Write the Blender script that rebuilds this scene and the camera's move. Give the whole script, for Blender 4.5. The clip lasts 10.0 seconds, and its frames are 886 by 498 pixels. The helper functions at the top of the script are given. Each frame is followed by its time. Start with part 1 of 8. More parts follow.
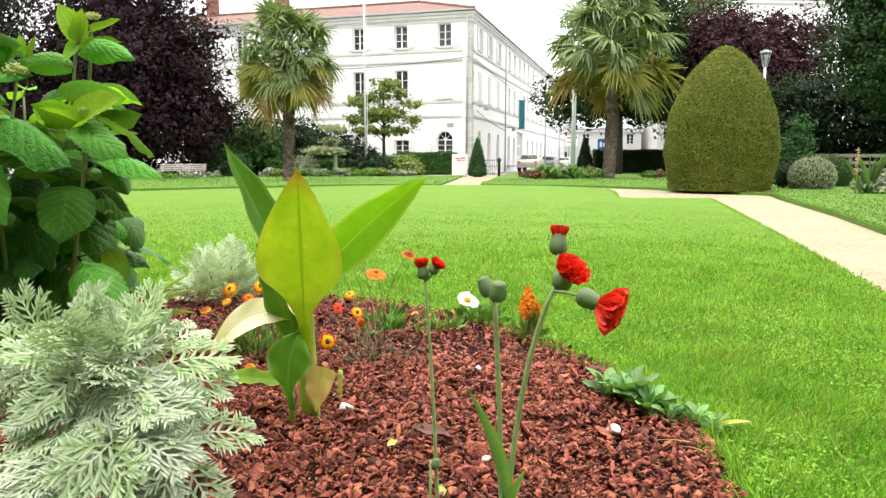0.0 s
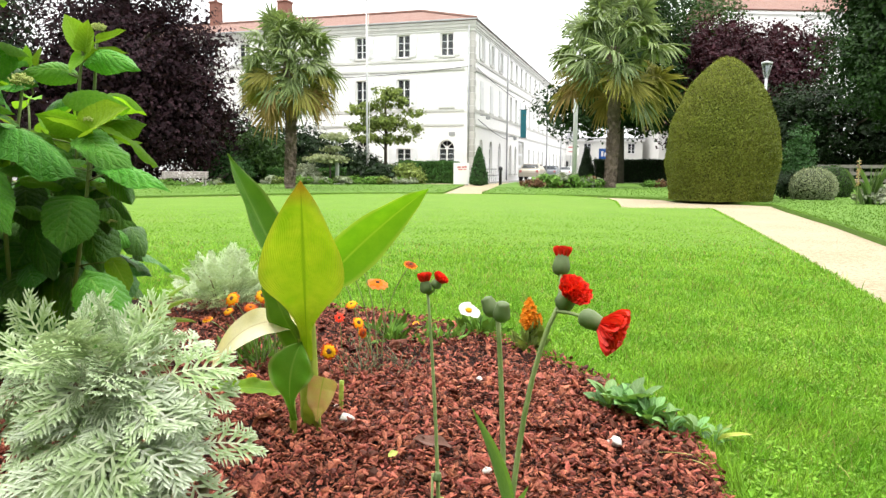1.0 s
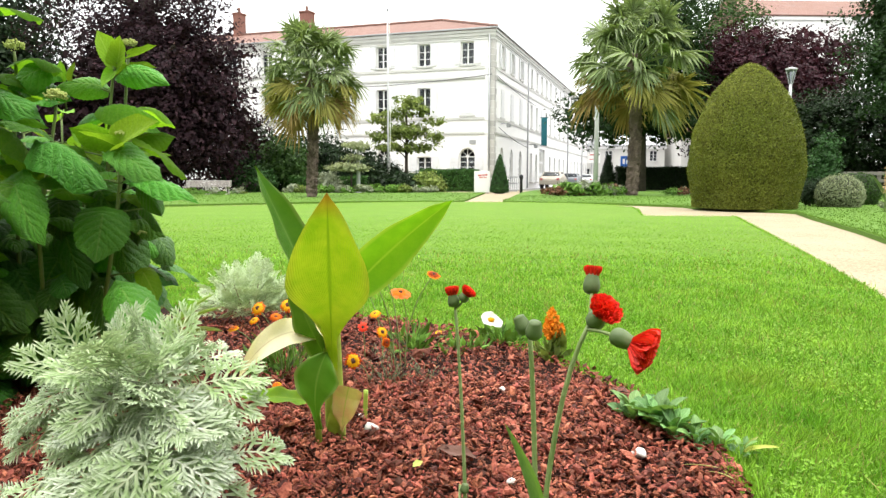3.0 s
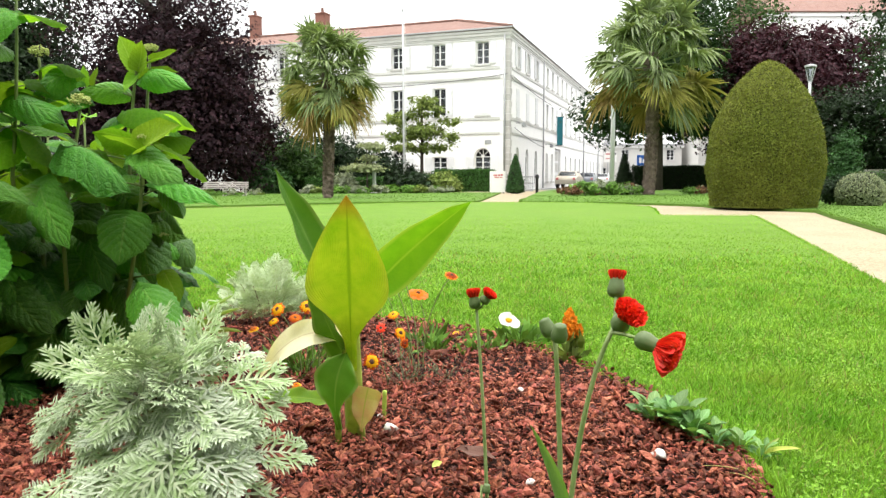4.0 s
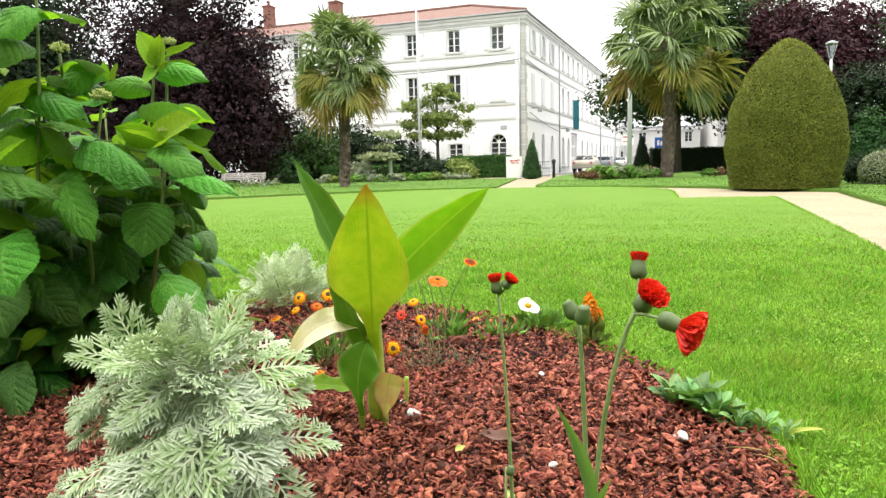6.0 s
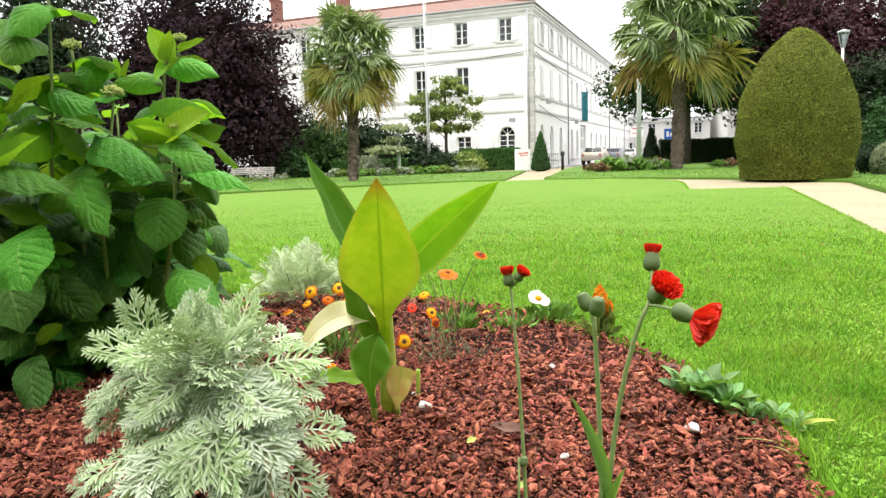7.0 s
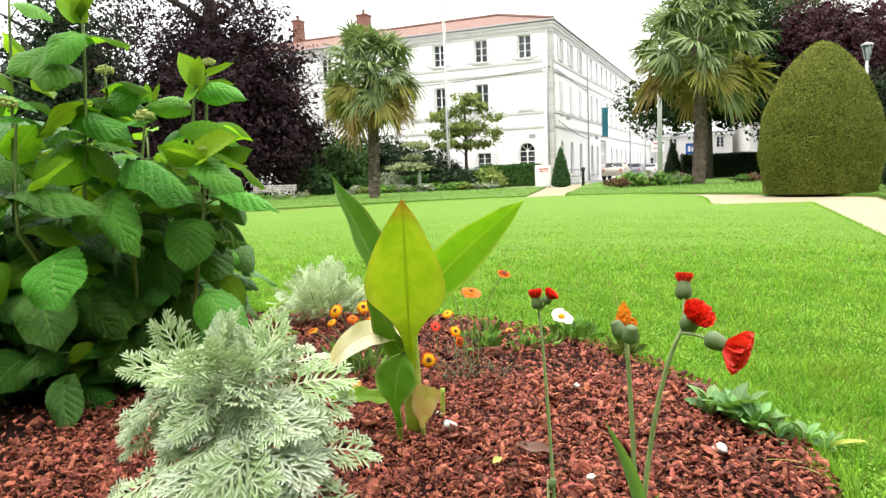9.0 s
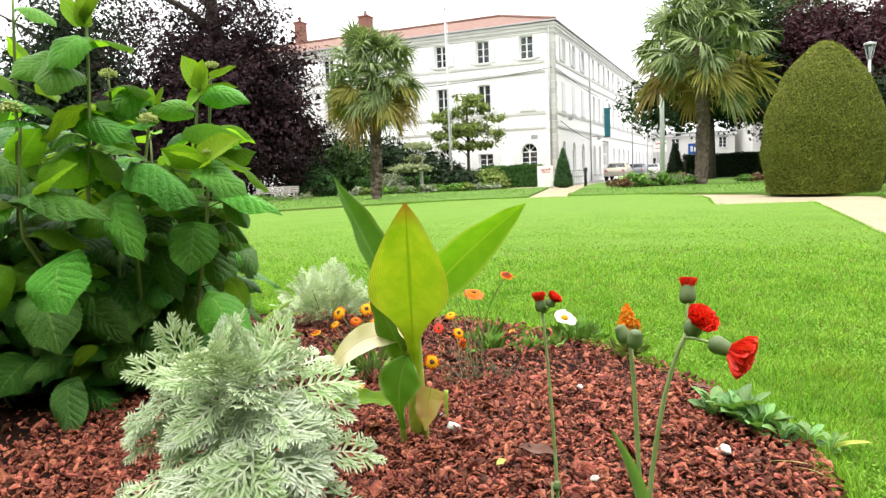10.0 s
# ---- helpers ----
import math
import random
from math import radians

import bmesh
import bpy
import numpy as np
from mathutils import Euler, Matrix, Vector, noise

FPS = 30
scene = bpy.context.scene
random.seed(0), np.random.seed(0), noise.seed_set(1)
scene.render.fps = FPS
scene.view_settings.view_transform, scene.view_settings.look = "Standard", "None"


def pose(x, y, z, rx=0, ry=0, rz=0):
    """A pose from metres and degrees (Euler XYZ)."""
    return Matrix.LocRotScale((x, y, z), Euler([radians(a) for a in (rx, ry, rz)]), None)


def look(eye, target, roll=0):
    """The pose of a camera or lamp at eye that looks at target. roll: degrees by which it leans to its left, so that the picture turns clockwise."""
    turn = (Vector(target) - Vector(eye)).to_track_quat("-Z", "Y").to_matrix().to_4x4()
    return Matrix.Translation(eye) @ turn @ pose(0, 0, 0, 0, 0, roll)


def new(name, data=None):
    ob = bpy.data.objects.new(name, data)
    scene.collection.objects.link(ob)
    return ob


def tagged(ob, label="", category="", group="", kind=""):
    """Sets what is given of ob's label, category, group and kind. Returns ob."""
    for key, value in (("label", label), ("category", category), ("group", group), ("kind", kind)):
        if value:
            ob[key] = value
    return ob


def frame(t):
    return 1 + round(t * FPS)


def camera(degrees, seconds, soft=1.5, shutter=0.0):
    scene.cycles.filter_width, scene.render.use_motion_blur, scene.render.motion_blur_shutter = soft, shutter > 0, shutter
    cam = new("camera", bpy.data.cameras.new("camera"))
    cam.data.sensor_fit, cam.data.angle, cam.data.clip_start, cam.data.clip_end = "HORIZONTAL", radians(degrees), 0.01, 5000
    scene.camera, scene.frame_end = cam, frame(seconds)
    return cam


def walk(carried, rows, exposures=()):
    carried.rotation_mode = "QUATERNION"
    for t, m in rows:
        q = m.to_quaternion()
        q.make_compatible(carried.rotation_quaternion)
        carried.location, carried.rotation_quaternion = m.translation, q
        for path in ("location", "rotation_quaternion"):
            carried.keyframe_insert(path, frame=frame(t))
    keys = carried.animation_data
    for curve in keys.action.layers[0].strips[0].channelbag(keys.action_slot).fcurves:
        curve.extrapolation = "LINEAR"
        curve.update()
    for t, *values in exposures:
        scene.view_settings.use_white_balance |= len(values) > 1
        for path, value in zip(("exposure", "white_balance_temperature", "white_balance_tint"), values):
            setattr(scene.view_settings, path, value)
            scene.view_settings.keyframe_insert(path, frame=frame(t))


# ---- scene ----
cam = camera(64.9, 10.0, soft=1.42)
PATH = [
    (0, (-0.001, -0.002, 0.653), (-0.001, 1.983, 0.408), 0.0),
    (0.5, (-0.002, -0.005, 0.656), (0.0, 1.981, 0.42), 0.2),
    (1, (-0.003, -0.007, 0.66), (-0.006, 1.981, 0.439), 0.3),
    (1.5, (-0.005, -0.007, 0.663), (-0.007, 1.982, 0.458), 0.4),
    (2, (-0.006, -0.012, 0.665), (-0.018, 1.978, 0.465), 0.4),
    (2.5, (-0.007, -0.015, 0.666), (-0.042, 1.975, 0.467), 0.2),
    (4, (-0.016, -0.025, 0.671), (-0.123, 1.962, 0.473), -0.2),
    (4.5, (-0.015, -0.026, 0.669), (-0.13, 1.958, 0.445), -0.6),
    (5, (-0.015, -0.027, 0.669), (-0.127, 1.957, 0.44), -0.7),
    (5.5, (-0.017, -0.03, 0.67), (-0.151, 1.952, 0.442), -1.0),
    (7, (-0.023, -0.04, 0.672), (-0.206, 1.935, 0.419), -1.8),
    (7.5, (-0.024, -0.041, 0.672), (-0.219, 1.934, 0.424), -1.9),
    (8, (-0.025, -0.043, 0.675), (-0.234, 1.932, 0.442), -2.1),
    (8.5, (-0.028, -0.049, 0.68), (-0.254, 1.927, 0.47), -2.1),
    (9, (-0.031, -0.053, 0.682), (-0.271, 1.922, 0.477), -2.2),
    (9.5, (-0.032, -0.055, 0.683), (-0.283, 1.919, 0.481), -2.3),
    (10, (-0.032, -0.055, 0.685), (-0.279, 1.919, 0.483), -2.4),
]
EXPOSURE = [(0, 0.61), (2.5, 0.60), (4.5, 0.55), (7, 0.58), (9, 0.63), (10, 0.61)]
walk(cam, [(t, look(e, g, r)) for t, e, g, r in PATH], EXPOSURE)

# ---- light: a bright overcast sky with a weak, very soft sun ----
world = bpy.data.worlds.new("overcast_sky")
scene.world = world
world.use_nodes = True
wn, wl = world.node_tree.nodes, world.node_tree.links
wn.clear()
sky = wn.new("ShaderNodeTexSky")
sky.sky_type, sky.sun_disc = "NISHITA", False
sky.sun_elevation, sky.sun_rotation = radians(70.4), radians(129)
sky.dust_density = 4.0
clear = wn.new("ShaderNodeBackground")
clear.inputs["Strength"].default_value = 0.05
wl.new(sky.outputs[0], clear.inputs["Color"])
cloud = wn.new("ShaderNodeBackground")
# an overcast sky is about three times as bright overhead as at the horizon
wsep = wn.new("ShaderNodeSeparateXYZ")
wmap = wn.new("ShaderNodeMapRange")
wmap.inputs["From Min"].default_value, wmap.inputs["From Max"].default_value = 0.0, 1.0
wmap.inputs["To Min"].default_value, wmap.inputs["To Max"].default_value = 0.86, 3.3
wl.new(wsep.outputs["Z"], wmap.inputs["Value"])
wl.new(wmap.outputs[0], cloud.inputs["Strength"])
coord = wn.new("ShaderNodeTexCoord")
cnoise = wn.new("ShaderNodeTexNoise")
cnoise.inputs["Scale"].default_value, cnoise.inputs["Detail"].default_value = 2.5, 6.0
wl.new(coord.outputs["Generated"], cnoise.inputs["Vector"])
wl.new(coord.outputs["Generated"], wsep.inputs[0])
cramp = wn.new("ShaderNodeValToRGB")
cramp.color_ramp.elements[0].color = (0.96, 0.945, 0.90, 1)
cramp.color_ramp.elements[1].color = (1.0, 0.99, 0.955, 1)
wl.new(cnoise.outputs[0], cramp.inputs[0])
wl.new(cramp.outputs[0], cloud.inputs["Color"])
both = wn.new("ShaderNodeAddShader")
wl.new(clear.outputs[0], both.inputs[0])
wl.new(cloud.outputs[0], both.inputs[1])
wout = wn.new("ShaderNodeOutputWorld")
wl.new(both.outputs[0], wout.inputs["Surface"])

sun_data = bpy.data.lights.new("sun", "SUN")
sun_data.energy, sun_data.angle, sun_data.color = 1.5, radians(14), (1.0, 0.96, 0.90)
sun = new("sun", sun_data)
sun.matrix_world = look((-11, -9, 40), (0, 0, 0))

# ---- materials ----
MATS = {}


def nodes_of(name):
    m = bpy.data.materials.new(name)
    m.use_nodes = True
    n, l = m.node_tree.nodes, m.node_tree.links
    return m, n, l, n["Principled BSDF"], n["Material Output"]


def mixed(n, l, fac, a, b, mode="MIX"):
    mx = n.new("ShaderNodeMix")
    mx.data_type, mx.blend_type = "RGBA", mode
    for sock, v in ((mx.inputs[0], fac), (mx.inputs[6], a), (mx.inputs[7], b)):
        if hasattr(v, "is_linked"):
            l.new(v, sock)
        elif isinstance(v, (int, float)):
            sock.default_value = v
        else:
            sock.default_value = (*v, 1)
    return mx.outputs[2]


def ramped(n, l, value, lo, hi):
    r = n.new("ShaderNodeMapRange")
    r.inputs["From Min"].default_value, r.inputs["From Max"].default_value = lo, hi
    l.new(value, r.inputs["Value"])
    return r.outputs[0]


def noised(n, l, vec, scale, detail=4.0, rough=0.55):
    t = n.new("ShaderNodeTexNoise")
    t.inputs["Scale"].default_value, t.inputs["Detail"].default_value = scale, detail
    t.inputs["Roughness"].default_value = rough
    l.new(vec, t.inputs["Vector"])
    return t.outputs[0]


def math2(n, l, op, a, b=0.0):
    m = n.new("ShaderNodeMath")
    m.operation = op
    for sock, v in ((m.inputs[0], a), (m.inputs[1], b)):
        if isinstance(v, (int, float)):
            sock.default_value = v
        else:
            l.new(v, sock)
    return m.outputs[0]


def surface(name, c1, c2, scale=8.0, fine=60.0, rough=0.7, bump=0.25, metal=0.0, c3=None, island=0.0, thing_var=0.0,
            through_light=0.0, depth=0.01, stain=None, sheen=0.4):
    """A material with variation at two scales, and, on request, from piece to piece."""
    if name in MATS:
        return MATS[name]
    m, n, l, bsdf, out = nodes_of(name)
    tc = n.new("ShaderNodeTexCoord")
    vec = tc.outputs["Object"]
    big = ramped(n, l, noised(n, l, vec, scale), 0.3, 0.7)
    col = mixed(n, l, big, c1, c2)
    small = noised(n, l, vec, fine, 5.0, 0.65)
    if c3 is not None:
        col = mixed(n, l, ramped(n, l, small, 0.45, 0.7), col, c3)
    else:
        col = mixed(n, l, 0.35, col, mixed(n, l, small, (0.35, 0.35, 0.35), (1, 1, 1)), "MULTIPLY")
    if stain is not None:
        spot = ramped(n, l, noised(n, l, vec, scale * 0.31, 6.0, 0.7), 0.55, 0.75)
        col = mixed(n, l, math2(n, l, "MULTIPLY", spot, 0.6), col, stain)
    if island:
        g = n.new("ShaderNodeNewGeometry")
        hs = n.new("ShaderNodeHueSaturation")
        rnd = g.outputs["Random Per Island"]
        l.new(math2(n, l, "ADD", math2(n, l, "MULTIPLY", rnd, 2 * island), 1 - island), hs.inputs["Value"])
        l.new(math2(n, l, "ADD", math2(n, l, "MULTIPLY", math2(n, l, "FRACT", math2(n, l, "MULTIPLY", rnd, 37.0)), 0.025 * island), 0.5 - 0.0125 * island), hs.inputs["Hue"])
        l.new(col, hs.inputs["Color"])
        col = hs.outputs[0]
    if thing_var:
        oi = n.new("ShaderNodeObjectInfo")
        hs = n.new("ShaderNodeHueSaturation")
        l.new(math2(n, l, "ADD", math2(n, l, "MULTIPLY", oi.outputs["Random"], 2 * thing_var), 1 - thing_var), hs.inputs["Value"])
        l.new(math2(n, l, "ADD", math2(n, l, "MULTIPLY", math2(n, l, "FRACT", math2(n, l, "MULTIPLY", oi.outputs["Random"], 17.0)), 0.03 * thing_var), 0.5 - 0.015 * thing_var), hs.inputs["Hue"])
        l.new(col, hs.inputs["Color"])
        col = hs.outputs[0]
    l.new(col, bsdf.inputs["Base Color"])
    l.new(math2(n, l, "ADD", math2(n, l, "MULTIPLY", small, 0.25), rough - 0.12), bsdf.inputs["Roughness"])
    bsdf.inputs["Metallic"].default_value = metal
    bsdf.inputs["Specular IOR Level"].default_value = sheen
    if bump:
        b = n.new("ShaderNodeBump")
        b.inputs["Strength"].default_value, b.inputs["Distance"].default_value = bump, depth
        l.new(small, b.inputs["Height"])
        l.new(b.outputs[0], bsdf.inputs["Normal"])
    if through_light:
        tr = n.new("ShaderNodeBsdfTranslucent")
        l.new(mixed(n, l, 1.0, col, (1.0, 1.0, 0.55), "MULTIPLY"), tr.inputs["Color"])
        ms = n.new("ShaderNodeMixShader")
        ms.inputs[0].default_value = through_light
        l.new(bsdf.outputs[0], ms.inputs[1])
        l.new(tr.outputs[0], ms.inputs[2])
        l.new(ms.outputs[0], out.inputs["Surface"])
    MATS[name] = m
    return m


def leaf_surface(name, base, deep, vein, count, slant, sharp=0.5, rough=0.5, light=0.3, edge=None, wet=0.5, relief=0.5, tip=None, cells=0.0, vary=0.75):
    """A large leaf: u runs across (0.5 is the midrib), v from stalk to tip; side veins, blotches and a coloured rim or tip."""
    m, n, l, bsdf, out = nodes_of(name)
    uvn = n.new("ShaderNodeUVMap")
    sep = n.new("ShaderNodeSeparateXYZ")
    l.new(uvn.outputs[0], sep.inputs[0])
    u, v = sep.outputs[0], sep.outputs[1]
    side = math2(n, l, "ABSOLUTE", math2(n, l, "SUBTRACT", u, 0.5))
    along = math2(n, l, "SUBTRACT", v, math2(n, l, "MULTIPLY", math2(n, l, "POWER", side, 0.85), slant))
    tc = n.new("ShaderNodeTexCoord")
    along = math2(n, l, "ADD", along, math2(n, l, "MULTIPLY", noised(n, l, tc.outputs["Object"], 9.0), 0.5 / count))
    wave = math2(n, l, "ABSOLUTE", math2(n, l, "SINE", math2(n, l, "MULTIPLY", along, count * math.pi)))
    lines = math2(n, l, "POWER", math2(n, l, "SUBTRACT", 1.0, wave), 5.0)
    rib = ramped(n, l, side, 0.035, 0.008)
    blot = ramped(n, l, noised(n, l, tc.outputs["Object"], 22.0), 0.3, 0.7)
    fine = noised(n, l, tc.outputs["Object"], 260.0, 3.0)
    col = mixed(n, l, blot, base, deep)
    col = mixed(n, l, math2(n, l, "MULTIPLY", lines, sharp), col, vein)
    col = mixed(n, l, rib, col, vein)
    if edge is not None:
        e = math2(n, l, "MULTIPLY", ramped(n, l, side, 0.40, 0.5), 0.6)
        col = mixed(n, l, e, col, edge)
    if tip is not None:
        col = mixed(n, l, ramped(n, l, v, 0.86, 1.0), col, tip)
    oi = n.new("ShaderNodeObjectInfo")
    hs = n.new("ShaderNodeHueSaturation")
    l.new(math2(n, l, "ADD", math2(n, l, "MULTIPLY", oi.outputs["Random"], vary), 1.0 - vary * 0.5), hs.inputs["Value"])
    l.new(math2(n, l, "ADD", math2(n, l, "MULTIPLY", math2(n, l, "FRACT", math2(n, l, "MULTIPLY", oi.outputs["Random"], 13.0)), 0.03), 0.485), hs.inputs["Hue"])
    l.new(col, hs.inputs["Color"])
    col = mixed(n, l, 0.25, hs.outputs[0], mixed(n, l, fine, (0.4, 0.4, 0.4), (1, 1, 1)), "MULTIPLY")
    l.new(col, bsdf.inputs["Base Color"])
    bsdf.inputs["Roughness"].default_value = rough
    bsdf.inputs["Specular IOR Level"].default_value = wet
    b = n.new("ShaderNodeBump")
    b.inputs["Strength"].default_value, b.inputs["Distance"].default_value = relief, 0.004
    height = math2(n, l, "ADD", math2(n, l, "MULTIPLY", wave, 1.0), math2(n, l, "MULTIPLY", fine, 0.35))
    if cells:
        vor = n.new("ShaderNodeTexVoronoi")
        vor.feature = "DISTANCE_TO_EDGE"
        vor.inputs["Scale"].default_value = cells
        l.new(uvn.outputs[0], vor.inputs["Vector"])
        net = ramped(n, l, vor.outputs["Distance"], 0.0, 0.22)
        height = math2(n, l, "ADD", height, math2(n, l, "MULTIPLY", net, 0.5))
        col = mixed(n, l, 0.16, col, mixed(n, l, net, (0.45, 0.5, 0.45), (1.15, 1.12, 1.1)), "MULTIPLY")
        l.new(col, bsdf.inputs["Base Color"])
    l.new(height, b.inputs["Height"])
    l.new(b.outputs[0], bsdf.inputs["Normal"])
    tr = n.new("ShaderNodeBsdfTranslucent")
    l.new(mixed(n, l, 1.0, col, (1.0, 1.0, 0.45), "MULTIPLY"), tr.inputs["Color"])
    ms = n.new("ShaderNodeMixShader")
    ms.inputs[0].default_value = light
    l.new(bsdf.outputs[0], ms.inputs[1])
    l.new(tr.outputs[0], ms.inputs[2])
    l.new(ms.outputs[0], out.inputs["Surface"])
    return m


def glass(name, tint):
    m, n, l, bsdf, out = nodes_of(name)
    bsdf.inputs["Base Color"].default_value = (*tint, 1)
    bsdf.inputs["Roughness"].default_value = 0.08
    bsdf.inputs["Transmission Weight"].default_value = 0.8
    bsdf.inputs["IOR"].default_value = 1.45
    bsdf.inputs["Specular IOR Level"].default_value = 0.25
    return m


M_LAWN = surface("mown_lawn", (0.075, 0.155, 0.013), (0.105, 0.190, 0.018), 1.3, 90, 0.85, 0.4, c3=(0.070, 0.130, 0.012), depth=0.02, stain=(0.11, 0.145, 0.028), sheen=0.15)
M_FARLAWN = surface("far_lawn", (0.06, 0.13, 0.015), (0.085, 0.165, 0.022), 0.6, 40, 0.85, 0.6, c3=(0.10, 0.18, 0.03), depth=0.03, sheen=0.15)
M_BLADE = surface("grass_blade", (0.112, 0.290, 0.020), (0.250, 0.445, 0.050), 4.5, 30, 0.6, 0, stain=(0.25, 0.29, 0.05), island=0.45, through_light=0.35, sheen=0.12)
M_BLADECALM = surface("fine_grass_blade", (0.158, 0.330, 0.024), (0.222, 0.395, 0.046), 0.7, 12, 0.6, 0, island=0.25, stain=(0.26, 0.34, 0.06), through_light=0.35, sheen=0.2)
M_STRAW = surface("dry_grass_blade", (0.26, 0.25, 0.075), (0.36, 0.33, 0.13), 3, 30, 0.7, 0, island=0.3, through_light=0.25, sheen=0.2)
M_BLADEFAR = surface("darker_grass_blade", (0.07, 0.155, 0.012), (0.11, 0.21, 0.02), 1.1, 30, 0.6, 0, island=0.25, through_light=0.3, sheen=0.2)
M_CLOVER = surface("clover_leaf", (0.135, 0.285, 0.015), (0.21, 0.375, 0.034), 1.1, 30, 0.6, 0, island=0.38, through_light=0.25, sheen=0.25)
M_PATH = surface("pale_sand_path", (0.27, 0.232, 0.155), (0.335, 0.288, 0.20), 0.9, 38, 0.95, 0.8, c3=(0.15, 0.122, 0.08), depth=0.012, stain=(0.24, 0.205, 0.135), sheen=0.1)
M_UNSEENWALL = surface("unseen_dark_wall", (0.020, 0.045, 0.012), (0.040, 0.075, 0.020), 1.5, 14, 0.8, 0.9, c3=(0.05, 0.09, 0.025), depth=0.05)
M_ASPHALT = surface("asphalt", (0.16, 0.16, 0.16), (0.20, 0.20, 0.20), 0.5, 60, 0.9, 0.3, stain=(0.12, 0.12, 0.12))
# soil blackened to give the shaded crevices between the chips
M_SOIL = surface("crevice_dark_soil", (0.014, 0.006, 0.004), (0.024, 0.009, 0.006), 14, 120, 0.95, 0.8, c3=(0.010, 0.004, 0.003), depth=0.02, sheen=0.1)
M_CHIP = surface("mulch_chip", (0.185, 0.046, 0.026), (0.47, 0.168, 0.098), 30, 220, 0.62, 0.6, island=0.78, thing_var=0.45, c3=(0.12, 0.029, 0.014), depth=0.002, sheen=0.15)
M_STONE = surface("white_stone", (0.52, 0.50, 0.46), (0.64, 0.62, 0.58), 60, 300, 0.7, 0.3, depth=0.001)
M_WALL = surface("white_render", (0.83, 0.83, 0.82), (0.88, 0.88, 0.87), 0.5, 20, 0.9, 0.12, stain=(0.78, 0.78, 0.76), depth=0.004, sheen=0.2)
M_ASHLAR = surface("grey_limestone", (0.46, 0.45, 0.43), (0.55, 0.54, 0.51), 1.5, 18, 0.9, 0.35, stain=(0.32, 0.31, 0.29), depth=0.01, thing_var=0.15)
M_BAND = surface("weathered_shaded_band", (0.50, 0.50, 0.48), (0.60, 0.60, 0.57), 1.2, 20, 0.9, 0.2, stain=(0.36, 0.36, 0.35))
M_FARWALL = surface("cream_render", (0.60, 0.59, 0.56), (0.68, 0.67, 0.64), 0.5, 20, 0.9, 0.1, stain=(0.38, 0.37, 0.35))
M_SHUTTER = surface("pale_shutter_paint", (0.68, 0.69, 0.70), (0.74, 0.75, 0.76), 3, 40, 0.6, 0.1)
M_FRAME = surface("white_frame_paint", (0.76, 0.76, 0.75), (0.82, 0.82, 0.81), 4, 50, 0.5, 0.1)
# inner wall colour that stands in for unlit rooms
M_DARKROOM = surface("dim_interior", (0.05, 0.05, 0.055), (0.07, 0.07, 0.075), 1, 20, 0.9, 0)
M_PANE = glass("window_glass", (0.20, 0.22, 0.24))
M_TILE = surface("terracotta_tiles", (0.150, 0.078, 0.060), (0.215, 0.120, 0.095), 1.6, 14, 0.85, 0.9, c3=(0.12, 0.072, 0.06), depth=0.06, stain=(0.17, 0.125, 0.11))
M_BRICK = surface("chimney_brick", (0.15, 0.07, 0.052), (0.20, 0.095, 0.07), 2.0, 14, 0.9, 0.6, c3=(0.22, 0.10, 0.08), depth=0.02)
M_ZINC = surface("zinc", (0.36, 0.37, 0.38), (0.44, 0.45, 0.46), 2, 30, 0.5, 0.1, metal=0.4)
M_POLE = surface("galvanised_pole", (0.50, 0.51, 0.52), (0.56, 0.57, 0.58), 2, 40, 0.6, 0.1)
M_DARKMETAL = surface("dark_metal", (0.03, 0.032, 0.035), (0.05, 0.05, 0.055), 3, 40, 0.5, 0.1, metal=0.5)
M_BENCH = surface("pale_painted_wood", (0.36, 0.33, 0.31), (0.43, 0.40, 0.37), 6, 60, 0.7, 0.3, stain=(0.45, 0.42, 0.40))
M_FENCE = surface("weathered_fence", (0.13, 0.12, 0.105), (0.18, 0.165, 0.15), 6, 60, 0.8, 0.3)
M_TEAL = surface("teal_banner", (0.012, 0.14, 0.17), (0.02, 0.17, 0.21), 2, 30, 0.7, 0.1)
M_BLUE = surface("blue_sign", (0.015, 0.10, 0.42), (0.02, 0.12, 0.46), 2, 30, 0.4, 0)
M_RED = surface("red_print", (0.52, 0.13, 0.13), (0.58, 0.18, 0.18), 4, 40, 0.5, 0)
M_WHITEBOARD = surface("white_board", (0.80, 0.79, 0.77), (0.84, 0.83, 0.81), 2, 40, 0.5, 0.05)
M_RUBBER = surface("rubber", (0.02, 0.02, 0.02), (0.03, 0.03, 0.03), 5, 60, 0.8, 0.1)
M_BARK = surface("dark_bark", (0.045, 0.035, 0.028), (0.08, 0.062, 0.05), 6, 40, 0.95, 0.9, depth=0.03)
M_PALMBARK = surface("fibrous_palm_trunk", (0.13, 0.098, 0.076), (0.21, 0.165, 0.13), 7, 60, 0.95, 0.9, c3=(0.05, 0.035, 0.028), depth=0.04)


def foliage(name, a, b, var=0.45, light=0.25, rough=0.55, sheen=0.15):
    return surface(name, a, b, 0.7, 9, rough, 0, island=var, through_light=light, sheen=sheen)


